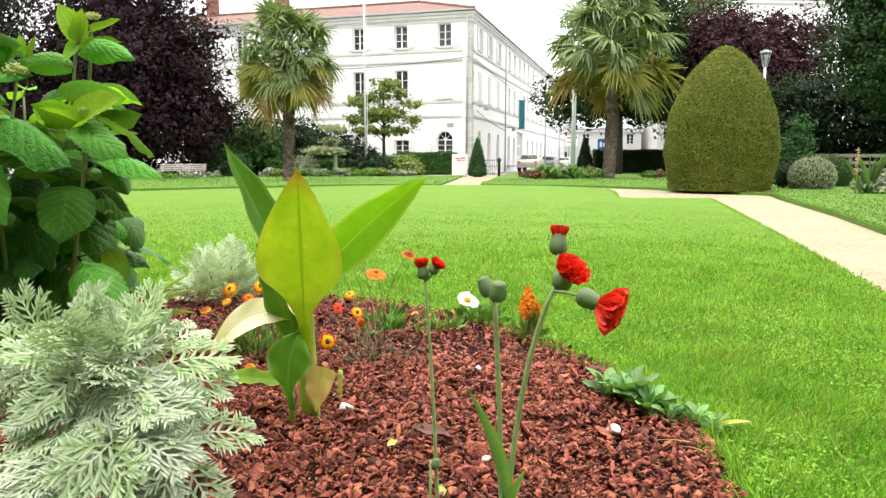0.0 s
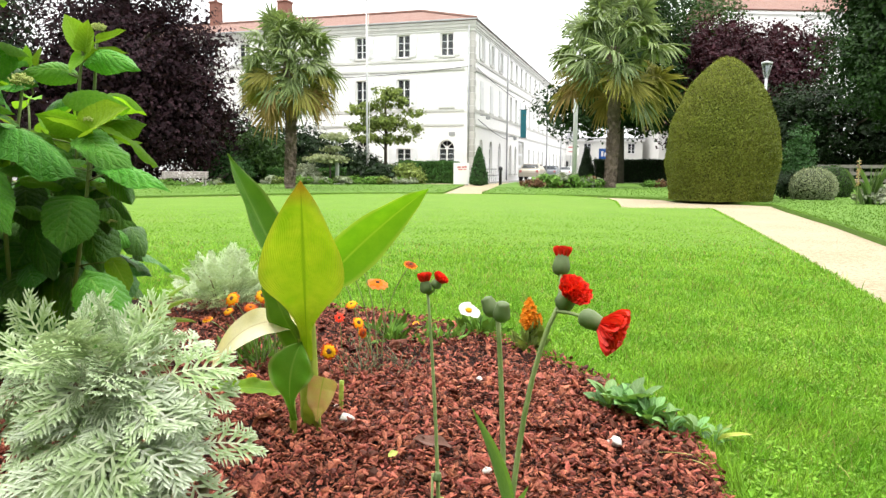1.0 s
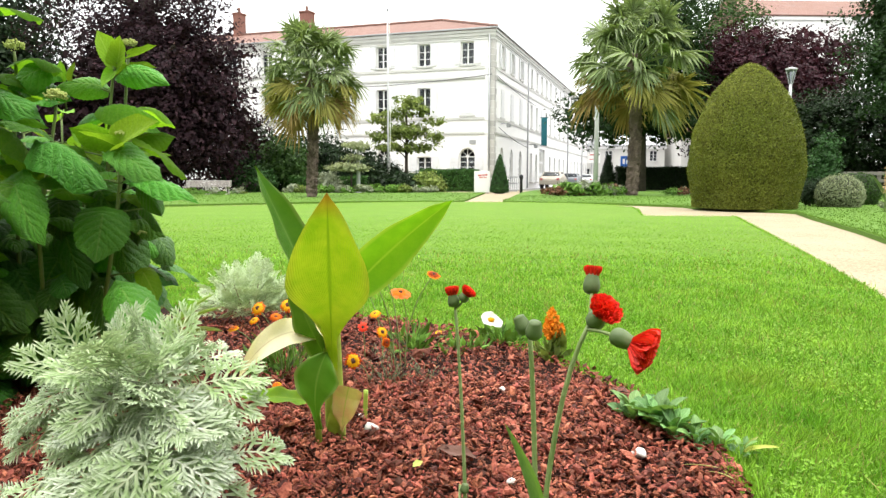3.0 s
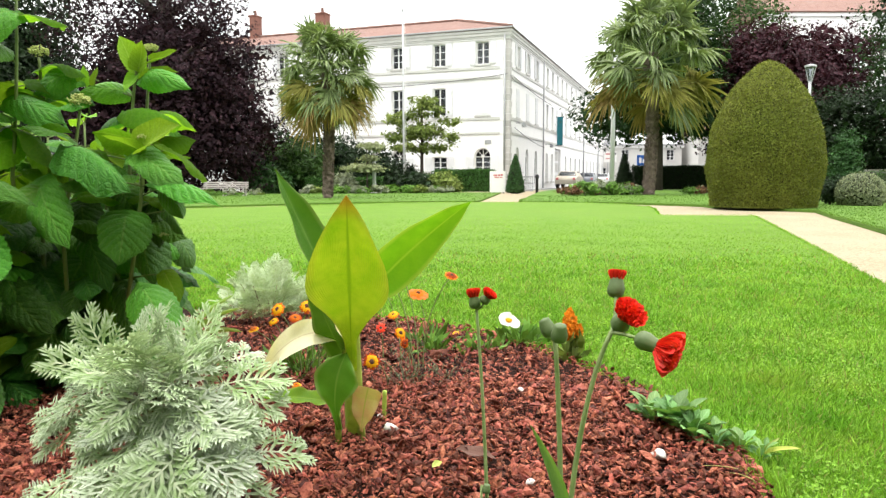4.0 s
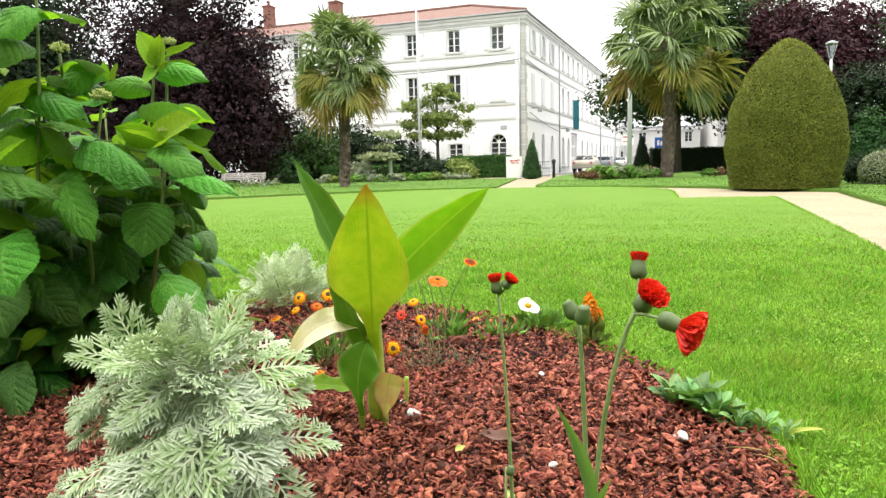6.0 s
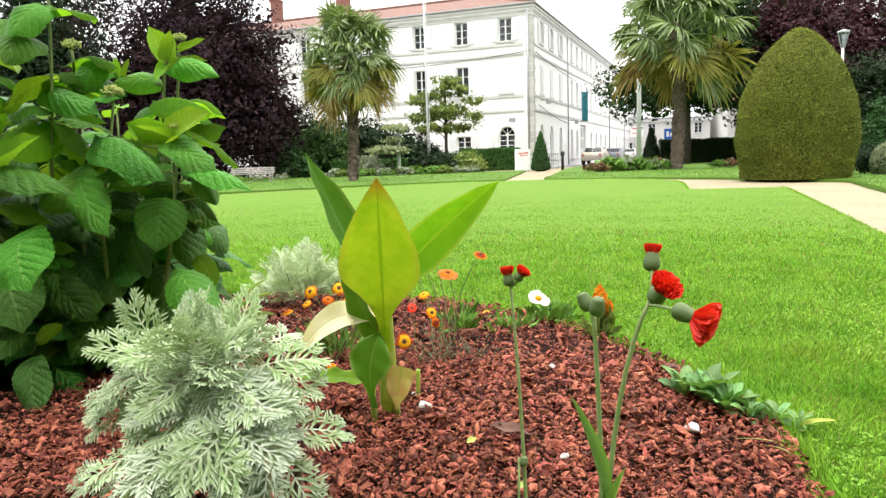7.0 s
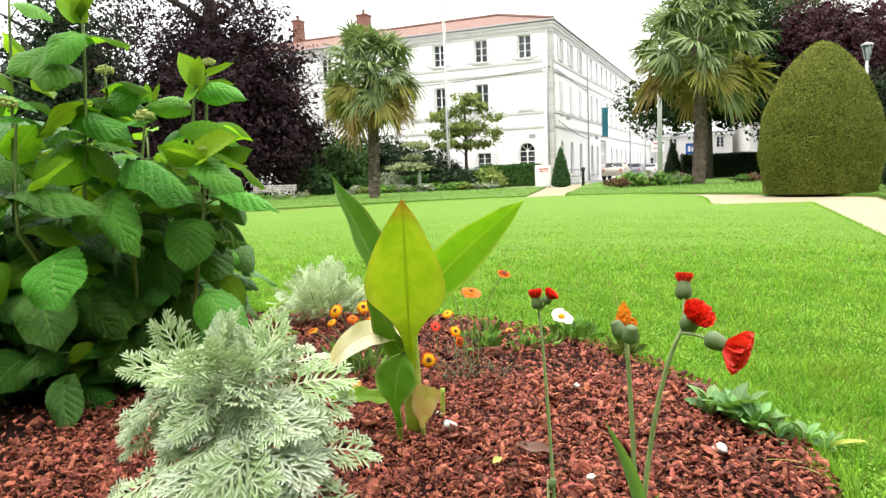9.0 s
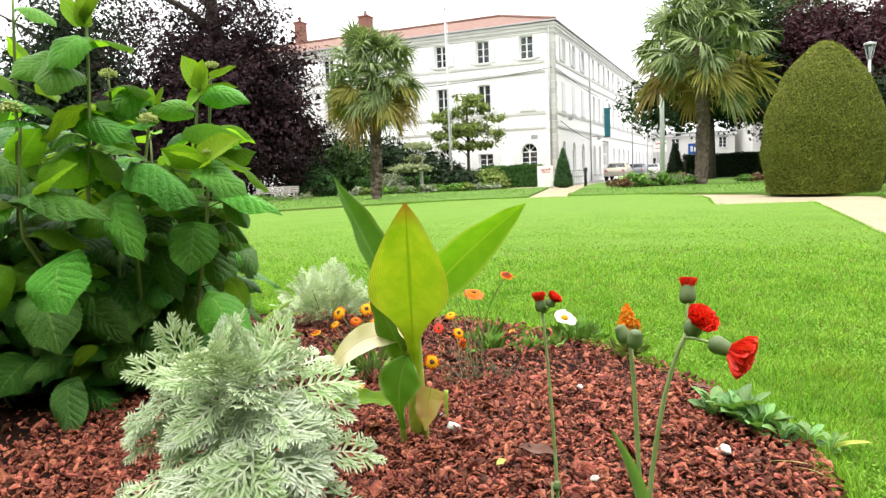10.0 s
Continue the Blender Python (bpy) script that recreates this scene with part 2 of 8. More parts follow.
M_BEECH = foliage("copper_beech_leaves", (0.015, 0.0075, 0.0110), (0.038, 0.018, 0.024), 0.8, 0.25, 0.6, 0.10)
M_PLUME = surface("orange_plume", (0.74, 0.21, 0.010), (0.80, 0.30, 0.018), 90, 300, 0.6, 0.1, island=0.2, through_light=0.3, depth=0.0005, sheen=0.1)
M_PLUM = foliage("purple_plum_leaves", (0.032, 0.010, 0.016), (0.055, 0.017, 0.025), 0.5, 0.25)
M_DARKLEAF = foliage("dark_evergreen_leaves", (0.009, 0.022, 0.007), (0.018, 0.038, 0.012), 0.55, 0.15)
M_MIDLEAF = foliage("mid_green_leaves", (0.035, 0.075, 0.018), (0.055, 0.11, 0.026), 0.45)
M_OAK = foliage("dark_oak_leaves", (0.015, 0.040, 0.010), (0.027, 0.061, 0.015), 0.5, 0.25)
M_MAGNOLIA = foliage("yellow_green_leaves", (0.13, 0.19, 0.04), (0.22, 0.275, 0.075), 0.5, 0.3)
M_YEW = foliage("clipped_yew_leaves", (0.115, 0.148, 0.018), (0.175, 0.195, 0.030), 0.48, 0.2, 0.6)
# core colour darkened for the shade between the yew leaves
M_YEWCORE = surface("yew_shaded_inside", (0.022, 0.026, 0.006), (0.034, 0.036, 0.009), 3, 30, 0.95, 0.5)
M_HEDGE = foliage("clipped_hedge_leaves", (0.034, 0.098, 0.018), (0.052, 0.13, 0.026), 0.45, 0.2)
M_CYPRESS = foliage("cypress_leaves", (0.028, 0.080, 0.020), (0.044, 0.11, 0.028), 0.4, 0.15)
M_GREYBUSH = foliage("grey_green_shrub_leaves", (0.20, 0.24, 0.135), (0.29, 0.33, 0.20), 0.45, 0.2)
M_VARIEG = foliage("cream_edged_leaves", (0.24, 0.28, 0.14), (0.36, 0.40, 0.24), 0.4, 0.3)
M_BEDLEAF = foliage("border_plant_leaves", (0.10, 0.215, 0.035), (0.17, 0.31, 0.06), 0.5, 0.25)
M_BEDPALE = foliage("pale_border_plants", (0.22, 0.26, 0.17), (0.34, 0.37, 0.28), 0.5, 0.25)
M_BEDRUST = foliage("rust_border_plants", (0.15, 0.08, 0.045), (0.22, 0.12, 0.07), 0.5, 0.25)
# near-black fill that puts the shade inside hedges and bushes into colour
M_CORE = surface("shaded_inside", (0.012, 0.014, 0.008), (0.02, 0.022, 0.012), 3, 30, 0.95, 0.5)
M_FROND = foliage("palm_frond", (0.14, 0.205, 0.065), (0.215, 0.285, 0.11), 0.45, 0.25, 0.45, 0.5)
M_FRONDMID = foliage("yellowing_palm_frond", (0.23, 0.235, 0.05), (0.31, 0.29, 0.08), 0.35, 0.3)
M_FRONDOLD = foliage("old_palm_frond", (0.25, 0.18, 0.055), (0.33, 0.245, 0.09), 0.35, 0.3)
# same leaf twice: a darker green for shaded places, a brighter for lit ones
M_HYDSHADED = leaf_surface("hydrangea_leaf", (0.036, 0.140, 0.013), (0.066, 0.200, 0.021), (0.12, 0.27, 0.045), 7, 0.62, 0.45, 0.42, 0.22, relief=0.8, wet=0.35, cells=15.0)
M_HYDLIT = leaf_surface("lit_hydrangea_leaf", (0.072, 0.270, 0.016), (0.122, 0.345, 0.029), (0.17, 0.37, 0.06), 7, 0.62, 0.45, 0.42, 0.34, relief=0.9, wet=0.3, cells=15.0)
# paler underside, its colour also raised for light coming through
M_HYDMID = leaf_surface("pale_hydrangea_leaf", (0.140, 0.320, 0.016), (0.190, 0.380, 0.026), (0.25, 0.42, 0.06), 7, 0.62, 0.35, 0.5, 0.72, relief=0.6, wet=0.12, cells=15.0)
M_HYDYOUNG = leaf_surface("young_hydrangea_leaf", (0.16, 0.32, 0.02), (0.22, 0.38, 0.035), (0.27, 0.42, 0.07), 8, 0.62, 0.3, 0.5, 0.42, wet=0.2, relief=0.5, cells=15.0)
M_HYDSTEM = surface("hydrangea_stem", (0.11, 0.17, 0.04), (0.16, 0.21, 0.06), 14, 120, 0.6, 0.2, depth=0.001)
M_HYDFLOWER = surface("hydrangea_buds", (0.42, 0.50, 0.13), (0.52, 0.58, 0.20), 60, 200, 0.7, 0.2, depth=0.001, through_light=0.25)
M_WOODY = surface("woody_stem", (0.16, 0.12, 0.08), (0.24, 0.18, 0.12), 30, 200, 0.85, 0.5, depth=0.002)
M_CANNALIGHT = leaf_surface("yellow_green_canna_leaf", (0.33, 0.530, 0.013), (0.58, 0.690, 0.045), (0.27, 0.440, 0.014), 22, 1.7, 0.55, 0.38, 0.38, edge=(0.48, 0.47, 0.06), relief=0.7, tip=(0.42, 0.16, 0.03), vary=0.05)
M_CANNAMID = leaf_surface("light_green_canna_leaf", (0.14, 0.340, 0.012), (0.20, 0.41, 0.018), (0.27, 0.45, 0.04), 26, 1.7, 0.25, 0.42, 0.50, wet=0.2, edge=(0.40, 0.46, 0.10), relief=0.12, vary=0.05)
M_CANNADARK = leaf_surface("green_canna_leaf", (0.085, 0.225, 0.016), (0.125, 0.28, 0.024), (0.18, 0.33, 0.05), 26, 1.7, 0.25, 0.42, 0.35, wet=0.25, edge=(0.34, 0.40, 0.16), relief=0.15)
M_CANNADRY = leaf_surface("faded_canna_leaf", (0.74, 0.68, 0.45), (0.80, 0.76, 0.55), (0.62, 0.54, 0.33), 30, 1.7, 0.3, 0.6, 0.35, relief=0.3)
M_CANNACUT = leaf_surface("torn_canna_leaf", (0.66, 0.64, 0.22), (0.70, 0.42, 0.27), (0.50, 0.56, 0.12), 5, 0.0, 0.15, 0.6, 0.25, edge=(0.62, 0.36, 0.22), relief=0.5, vary=0.05)
M_CANNASTEM = surface("canna_stem", (0.30, 0.43, 0.05), (0.40, 0.51, 0.09), 20, 150, 0.5, 0.15, depth=0.001, through_light=0.15)


def silver_surface(name, rib, web, tip, var):
    """Downy cut leaf: whitish ribs, green web, pale lobe tips; v of the leaf runs from rib to tip."""
    m, n, l, bsdf, out = nodes_of(name)
    uvn = n.new("ShaderNodeUVMap")
    sep = n.new("ShaderNodeSeparateXYZ")
    l.new(uvn.outputs[0], sep.inputs[0])
    tc = n.new("ShaderNodeTexCoord")
    col = mixed(n, l, ramped(n, l, sep.outputs[1], 0.05, 0.45), rib, web)
    col = mixed(n, l, ramped(n, l, sep.outputs[1], 0.45, 1.0), col, tip)
    oi = n.new("ShaderNodeObjectInfo")
    hs = n.new("ShaderNodeHueSaturation")
    rnd = oi.outputs["Random"]
    l.new(math2(n, l, "ADD", math2(n, l, "MULTIPLY", rnd, 2 * var), 1 - var), hs.inputs["Value"])
    l.new(math2(n, l, "ADD", math2(n, l, "MULTIPLY", math2(n, l, "FRACT", math2(n, l, "MULTIPLY", rnd, 19.0)), 0.7), 0.65), hs.inputs["Saturation"])
    l.new(col, hs.inputs["Color"])
    fine = noised(n, l, tc.outputs["Object"], 14.0, 4.0)
    col = mixed(n, l, 0.5, hs.outputs[0], mixed(n, l, ramped(n, l, fine, 0.3, 0.7), (0.62, 0.66, 0.60), (1.05, 1.05, 1.05)), "MULTIPLY")
    l.new(col, bsdf.inputs["Base Color"])
    bsdf.inputs["Roughness"].default_value = 0.7
    bsdf.inputs["Specular IOR Level"].default_value = 0.3
    tr = n.new("ShaderNodeBsdfTranslucent")
    l.new(mixed(n, l, 1.0, col, (0.85, 1.0, 0.5), "MULTIPLY"), tr.inputs["Color"])
    ms = n.new("ShaderNodeMixShader")
    ms.inputs[0].default_value = 0.25
    l.new(bsdf.outputs[0], ms.inputs[1])
    l.new(tr.outputs[0], ms.inputs[2])
    l.new(ms.outputs[0], out.inputs["Surface"])
    return m


M_SILVER = silver_surface("silver_leaf", (0.58, 0.62, 0.48), (0.28, 0.37, 0.19), (0.60, 0.66, 0.52), 0.20)
M_SILVERFAR = silver_surface("silver_shrub_leaf", (0.60, 0.65, 0.50), (0.50, 0.58, 0.39), (0.68, 0.73, 0.60), 0.1)
M_EMSTEM = surface("hairy_green_stem", (0.19, 0.26, 0.09), (0.27, 0.33, 0.14), 60, 500, 0.65, 0.4, depth=0.0006, through_light=0.1)
M_EMCUP = surface("grey_green_bud", (0.080, 0.125, 0.042), (0.115, 0.158, 0.062), 90, 400, 0.6, 0.3, depth=0.0005)
M_EMRED = surface("scarlet_florets", (0.80, 0.022, 0.012), (0.88, 0.055, 0.025), 90, 500, 0.6, 0.2, island=0.2, through_light=0.25, depth=0.0005)
M_ORANGE = surface("orange_petal", (0.56, 0.10, 0.004), (0.64, 0.17, 0.006), 90, 300, 0.6, 0.1, island=0.2, through_light=0.25, depth=0.0005, sheen=0.1)
M_YELLOW = surface("yellow_petal", (0.70, 0.32, 0.006), (0.76, 0.42, 0.01), 90, 300, 0.6, 0.1, island=0.15, through_light=0.25, depth=0.0005, sheen=0.1)
M_RUSTPETAL = surface("rust_red_petal", (0.30, 0.035, 0.006), (0.42, 0.075, 0.008), 90, 300, 0.6, 0.1, island=0.3, through_light=0.2, depth=0.0005, sheen=0.1)
M_PEACH = surface("peach_petal", (0.52, 0.13, 0.02), (0.62, 0.22, 0.06), 90, 300, 0.6, 0.1, island=0.2, through_light=0.25, depth=0.0005, sheen=0.1)
M_SPIKE = surface("tan_flower_spike", (0.42, 0.27, 0.13), (0.55, 0.38, 0.20), 40, 200, 0.7, 0.1, island=0.4)
M_BROWNEYE = surface("dark_flower_eye", (0.06, 0.02, 0.01), (0.10, 0.04, 0.015), 200, 600, 0.9, 0.5, depth=0.001)
M_WHITEPETAL = surface("white_petal", (0.62, 0.63, 0.56), (0.70, 0.70, 0.64), 60, 300, 0.6, 0.1, through_light=0.25, depth=0.0005)
M_ROSETTE = leaf_surface("pale_green_rosette_leaf", (0.115, 0.255, 0.065), (0.17, 0.325, 0.10), (0.24, 0.39, 0.17), 6, 0.6, 0.3, 0.6, 0.25, relief=0.3)
M_TANSY = surface("fine_dark_leaf", (0.11, 0.13, 0.075), (0.17, 0.18, 0.11), 40, 200, 0.75, 0.1, island=0.4, through_light=0.2)
M_STRAP = leaf_surface("strap_leaf", (0.22, 0.34, 0.06), (0.28, 0.38, 0.10), (0.36, 0.44, 0.18), 3, 0.0, 0.2, 0.5, 0.3, relief=0.1)
M_IRIS = leaf_surface("sword_leaf", (0.10, 0.19, 0.05), (0.15, 0.25, 0.08), (0.19, 0.28, 0.12), 3, 0.0, 0.2, 0.5, 0.25, relief=0.1)
M_YELLOWLEAF = leaf_surface("yellowing_leaf", (0.34, 0.43, 0.07), (0.42, 0.47, 0.11), (0.46, 0.50, 0.18), 3, 0.0, 0.2, 0.5, 0.3, relief=0.1)
M_EMLEAF = leaf_surface("tassel_flower_leaf", (0.17, 0.29, 0.07), (0.23, 0.35, 0.10), (0.27, 0.38, 0.14), 3, 0.0, 0.2, 0.5, 0.25, relief=0.1)
M_DRYLEAF = surface("dead_leaf", (0.085, 0.038, 0.026), (0.13, 0.06, 0.04), 40, 200, 0.8, 0.4, depth=0.001)

# ---- mesh tools ----


def npmesh(name, V, F, uv=None, smooth=False):
    """A mesh from arrays: vertices (n, 3), faces (m, k) and, if given, a (u, v) for each vertex."""
    V, F = np.asarray(V, dtype=np.float32), np.asarray(F, dtype=np.int32)
    me = bpy.data.meshes.new(name)
    m, k = F.shape
    me.vertices.add(len(V))
    me.vertices.foreach_set("co", V.ravel())
    me.loops.add(m * k)
    me.loops.foreach_set("vertex_index", F.ravel())
    me.polygons.add(m)
    me.polygons.foreach_set("loop_start", np.arange(0, m * k, k, dtype=np.int32))
    if uv is not None:
        layer = me.uv_layers.new(name="UVMap")
        layer.data.foreach_set("uv", np.asarray(uv, dtype=np.float32)[F.ravel()].ravel())
    me.polygons.foreach_set("use_smooth", np.full(m, smooth, dtype=bool))
    me.update(calc_edges=True)
    me.validate()
    return me


def thing(name, x, y, z, label, category, group="", rz=0.0, kind=""):
    ob = new(name)
    ob.empty_display_size = 0.1
    ob.matrix_basis = pose(x, y, z, 0, 0, rz)
    return tagged(ob, label, category, group, kind)


def under(name, me, material, parent, label="", m=None):
    """A mesh as one part of a thing."""
    if material is not None and not me.materials:
        me.materials.append(material)
    ob = new(name, me)
    ob.parent = parent
    if m is not None:
        ob.matrix_basis = m
    if label:
        ob["label"] = label
    return ob


def part(name, bm, material, parent, label="", smooth=False, m=None):
    me = bpy.data.meshes.new(name)
    bm.to_mesh(me)
    bm.free()
    if smooth:
        me.polygons.foreach_set("use_smooth", np.ones(len(me.polygons), dtype=bool))
    return under(name, me, material, parent, label, m)


def alone(name, me, material, label, category, group="", kind="", m=None):
    """A thing or a piece of the setting that is one mesh."""
    ob = under(name, me, material, None, "", m)
    return tagged(ob, label, category, group, kind)


def box(bm, x0, y0, z0, x1, y1, z1, bevel=0.0):
    got = bmesh.ops.create_cube(bm, size=1.0, matrix=Matrix.Translation(((x0 + x1) / 2, (y0 + y1) / 2, (z0 + z1) / 2)) @ Matrix.Diagonal((x1 - x0, y1 - y0, z1 - z0, 1)))
    if bevel:
        edges = list({e for v in got["verts"] for e in v.link_edges})
        bmesh.ops.bevel(bm, geom=edges, offset=bevel, segments=2, affect="EDGES")


def box_part(name, material, parent, x0, y0, z0, x1, y1, z1, bevel=0.0, label="", m=None):
    bm = bmesh.new()
    box(bm, x0, y0, z0, x1, y1, z1, bevel)
    return part(name, bm, material, parent, label, m=m)


def tube(points, radii, sides=8, cap=True):
    """Vertices and faces (quads) of a round tube along points."""
    P = np.asarray(points, dtype=float)
    R = np.broadcast_to(np.asarray(radii, dtype=float), (len(P),))
    T = np.gradient(P, axis=0)
    T /= np.linalg.norm(T, axis=1)[:, None] + 1e-9
    ref = np.array([0.0, 0.0, 1.0]) if abs(T[:, 2]).mean() < 0.8 else np.array([1.0, 0.0, 0.0])
    A = np.cross(T, ref)
    A /= np.linalg.norm(A, axis=1)[:, None] + 1e-9
    B = np.cross(T, A)
    a = np.linspace(0, 2 * np.pi, sides, endpoint=False)
    V = (P[:, None] + R[:, None, None] * (A[:, None] * np.cos(a)[None, :, None] + B[:, None] * np.sin(a)[None, :, None])).reshape(-1, 3)
    F = []
    for i in range(len(P) - 1):
        for j in range(sides):
            k = (j + 1) % sides
            F.append((i * sides + j, i * sides + k, (i + 1) * sides + k, (i + 1) * sides + j))
    if cap:
        top = len(V)
        V = np.vstack([V, P[-1:] + T[-1:] * R[-1] * 0.3, P[:1] - T[:1] * R[0] * 0.3])
        for j in range(0, sides, 2):
            e = (len(P) - 1) * sides
            F.append((e + j, e + (j + 1) % sides, e + (j + 2) % sides, top))
            F.append(((j + 2) % sides, (j + 1) % sides, j, top + 1))
    return V, np.array(F)


def join(pieces):
    """Several (V, F) with faces of one size as one."""
    Vs, Fs, at = [], [], 0
    for V, F in pieces:
        Vs.append(np.asarray(V))
        Fs.append(np.asarray(F) + at)
        at += len(V)
    return np.vstack(Vs), np.vstack(Fs)


def curve3(a, b, c, n):
    """A quadratic curve from a to c, drawn towards b."""
    t = np.linspace(0, 1, n)[:, None]
    a, b, c = (np.asarray(p, dtype=float) for p in (a, b, c))
    return (1 - t) ** 2 * a + 2 * t * (1 - t) * b + t ** 2 * c


def frames(N, rng, spin=None):
    """Turns (n, 3, 3) whose third column is N and whose other two are spun at random."""
    N = N / (np.linalg.norm(N, axis=1)[:, None] + 1e-9)
    R = rng.normal(size=N.shape) if spin is None else np.broadcast_to(spin, N.shape)
    X = np.cross(R, N)
    X /= np.linalg.norm(X, axis=1)[:, None] + 1e-9
    Y = np.cross(N, X)
    return np.stack([X, Y, N], axis=2)


def stamp(TV, TF, turns, places, sizes):
    """Many turned, scaled copies of a small template in one pair of arrays."""
    TV, TF = np.asarray(TV, dtype=np.float32), np.asarray(TF)
    n = len(places)
    V = np.einsum("nij,vj->nvi", turns, TV) * np.asarray(sizes).reshape(n, 1, -1) + np.asarray(places)[:, None]
    F = TF[None] + (np.arange(n) * len(TV))[:, None, None]
    return V.reshape(-1, 3), F.reshape(-1, TF.shape[1])


LEAF_V = np.array([(0, -0.5, 0), (0.3, 0.0, 0.06), (0, 0.5, -0.05), (-0.3, 0.0, 0.06)])
LEAF_F = np.array([(0, 1, 2), (0, 2, 3)])


def leaves_mesh(name, P, N, size, rng, jitter=0.6, spread=0.35):
    n = len(P)
    N = N + rng.normal(size=(n, 3)) * jitter
    S = size * (1 + rng.uniform(-spread, spread, n))
    V, F = stamp(LEAF_V, LEAF_F, frames(N, rng), P, S)
    return npmesh(name, V, F)


def hash_noise(P, scale, seed=0.0):
    """A cheap smooth noise in [-1, 1] for arrays of points."""
    q = P * scale + seed
    return (np.sin(q[:, 0] * 1.7 + 1.3 * np.sin(q[:, 1] * 1.1 + seed)) + np.sin(q[:, 1] * 1.9 + 1.7 * np.sin(q[:, 2] * 1.3)) + np.sin(q[:, 2] * 2.1 + 1.5 * np.sin(q[:, 0] * 0.9))) / 3

# ---- ground, path, lawns ----


def sheet(name, outline, z0, z1, material, label, category, step=0.0, crown=None):
    """A flat slab with a rounded turf edge from an outline; z0 is its foot, z1 its top."""
    bm = bmesh.new()
    vs = [bm.verts.new((x, y, z1)) for x, y in outline]
    f = bm.faces.new(vs)
    if f.normal.z < 0:
        f.normal_flip()
    ext = bmesh.ops.extrude_edge_only(bm, edges=list(bm.edges))
    for v in ext["geom"]:
        if isinstance(v, bmesh.types.BMVert):
            v.co.z = z0
    bmesh.ops.recalc_face_normals(bm, faces=list(bm.faces))
    me = bpy.data.meshes.new(name)
    bm.to_mesh(me)
    bm.free()
    return alone(name, me, material, label, category, kind="structure")


def smooth_outline(pts, rounds=2):
    """Corner cutting, to round an outline."""
    P = np.array(pts, dtype=float)
    for _ in range(rounds):
        Q = np.roll(P, -1, axis=0)
        P = np.stack([0.75 * P + 0.25 * Q, 0.25 * P + 0.75 * Q], axis=1).reshape(-1, 2)
    return [tuple(p) for p in P]


def inside(P, outline):
    """Which points (n, 2) lie in a closed outline."""
    O = np.array(outline)
    hit = np.zeros(len(P), dtype=bool)
    for (x0, y0), (x1, y1) in zip(O, np.roll(O, -1, axis=0)):
        if y0 == y1:
            continue
        cross = ((P[:, 1] > y0) != (P[:, 1] > y1)) & (P[:, 0] < (x1 - x0) * (P[:, 1] - y0) / (y1 - y0) + x0)
        hit ^= cross
    return hit


PATH_Z = -0.06
g = npmesh("ground", [(-900, -900, -0.10), (900, -900, -0.10), (900, 1500, -0.10), (-900, 1500, -0.10)], [(0, 1, 2, 3)])
alone("ground", g, M_ASPHALT, "worn grey ground reaching to the horizon", "ground", kind="structure")
alone("road", npmesh("road", [(2, 45, -0.075), (60, 45, -0.075), (60, 150, -0.075), (2, 150, -0.075)], [(0, 1, 2, 3)]), M_ASPHALT,
      "pale grey asphalt street beside the building", "road", kind="structure")
alone("path", npmesh("path", [(-40, -12, PATH_Z), (40, -12, PATH_Z), (40, 46.5, PATH_Z), (-40, 46.5, PATH_Z)], [(0, 1, 2, 3)]), M_PATH,
      "cream compacted sand garden path", "path", kind="structure")

LAWN = [(1.2, 0.0), (2.26, 3.56), (3.08, 6.3), (4.05, 9.7), (4.9, 12.7), (4.9, 12.95), (4.6, 12.98), (3.4, 13.12), (3.36, 13.3), (3.9, 15.8), (4.1, 17.4), (3.8, 19.0), (2.9, 20.3), (1.2, 20.75),
        (-1.0, 20.8), (-2.6, 20.3), (-4.0, 19.0), (-7.4, 16.1), (-10.0, 12.5), (-11.5, 8.0), (-11.5, -4.0), (-4.0, -9.0), (0.0, -6.0)]
sheet("lawn", LAWN, -0.08, 0.0, M_LAWN, "bright green closely mown lawn round the flower bed", "lawn")
LAWN_W = [(-0.35, 22.1), (-0.05, 22.5), (1.05, 36.6), (-36, 40), (-36, -8), (-13.8, -8), (-13.2, 9.0), (-11.0, 14.2), (-8.1, 17.6), (-6.0, 19.6), (-4.2, 20.9), (-2.2, 22.0)]
sheet("lawn_west", LAWN_W, -0.08, 0.0, M_FARLAWN, "strip of green lawn with cut edge beyond the path", "lawn")
LAWN_E = [(1.2, 22.3), (1.5, 21.7), (2.5, 21.3), (4.2, 20.4), (5.7, 18.5), (5.75, 17.6), (6.2, 16.4), (6.9, 15.7), (7.1, 15.2), (6.4, 13.1), (5.25, 9.35), (4.4, 6.9), (2.75, 1.0), (1.6, -4.0), (38, -8), (38, 46), (4.6, 45.5), (3.0, 37.0)]
sheet("lawn_east", LAWN_E, -0.08, 0.0, M_FARLAWN, "green lawn with shrubs beyond the sand path", "lawn")

# unseen dark walls behind and beside the viewer, added to hold back frontal light
for nm, x0, y0, x1, y1 in (("wall_south", -16.0, -6.6, 38.0, -6.0), ("wall_west", -16.6, -6.6, -16.0, 9.0)):
    bm = bmesh.new()
    box(bm, x0, y0, -0.1, x1, y1, 8.0, 0.05)
    me = bpy.data.meshes.new(nm)
    bm.to_mesh(me)
    bm.free()
    alone(nm, me, M_UNSEENWALL, "unseen tall dark wall added to dim frontal light", "wall", kind="structure")

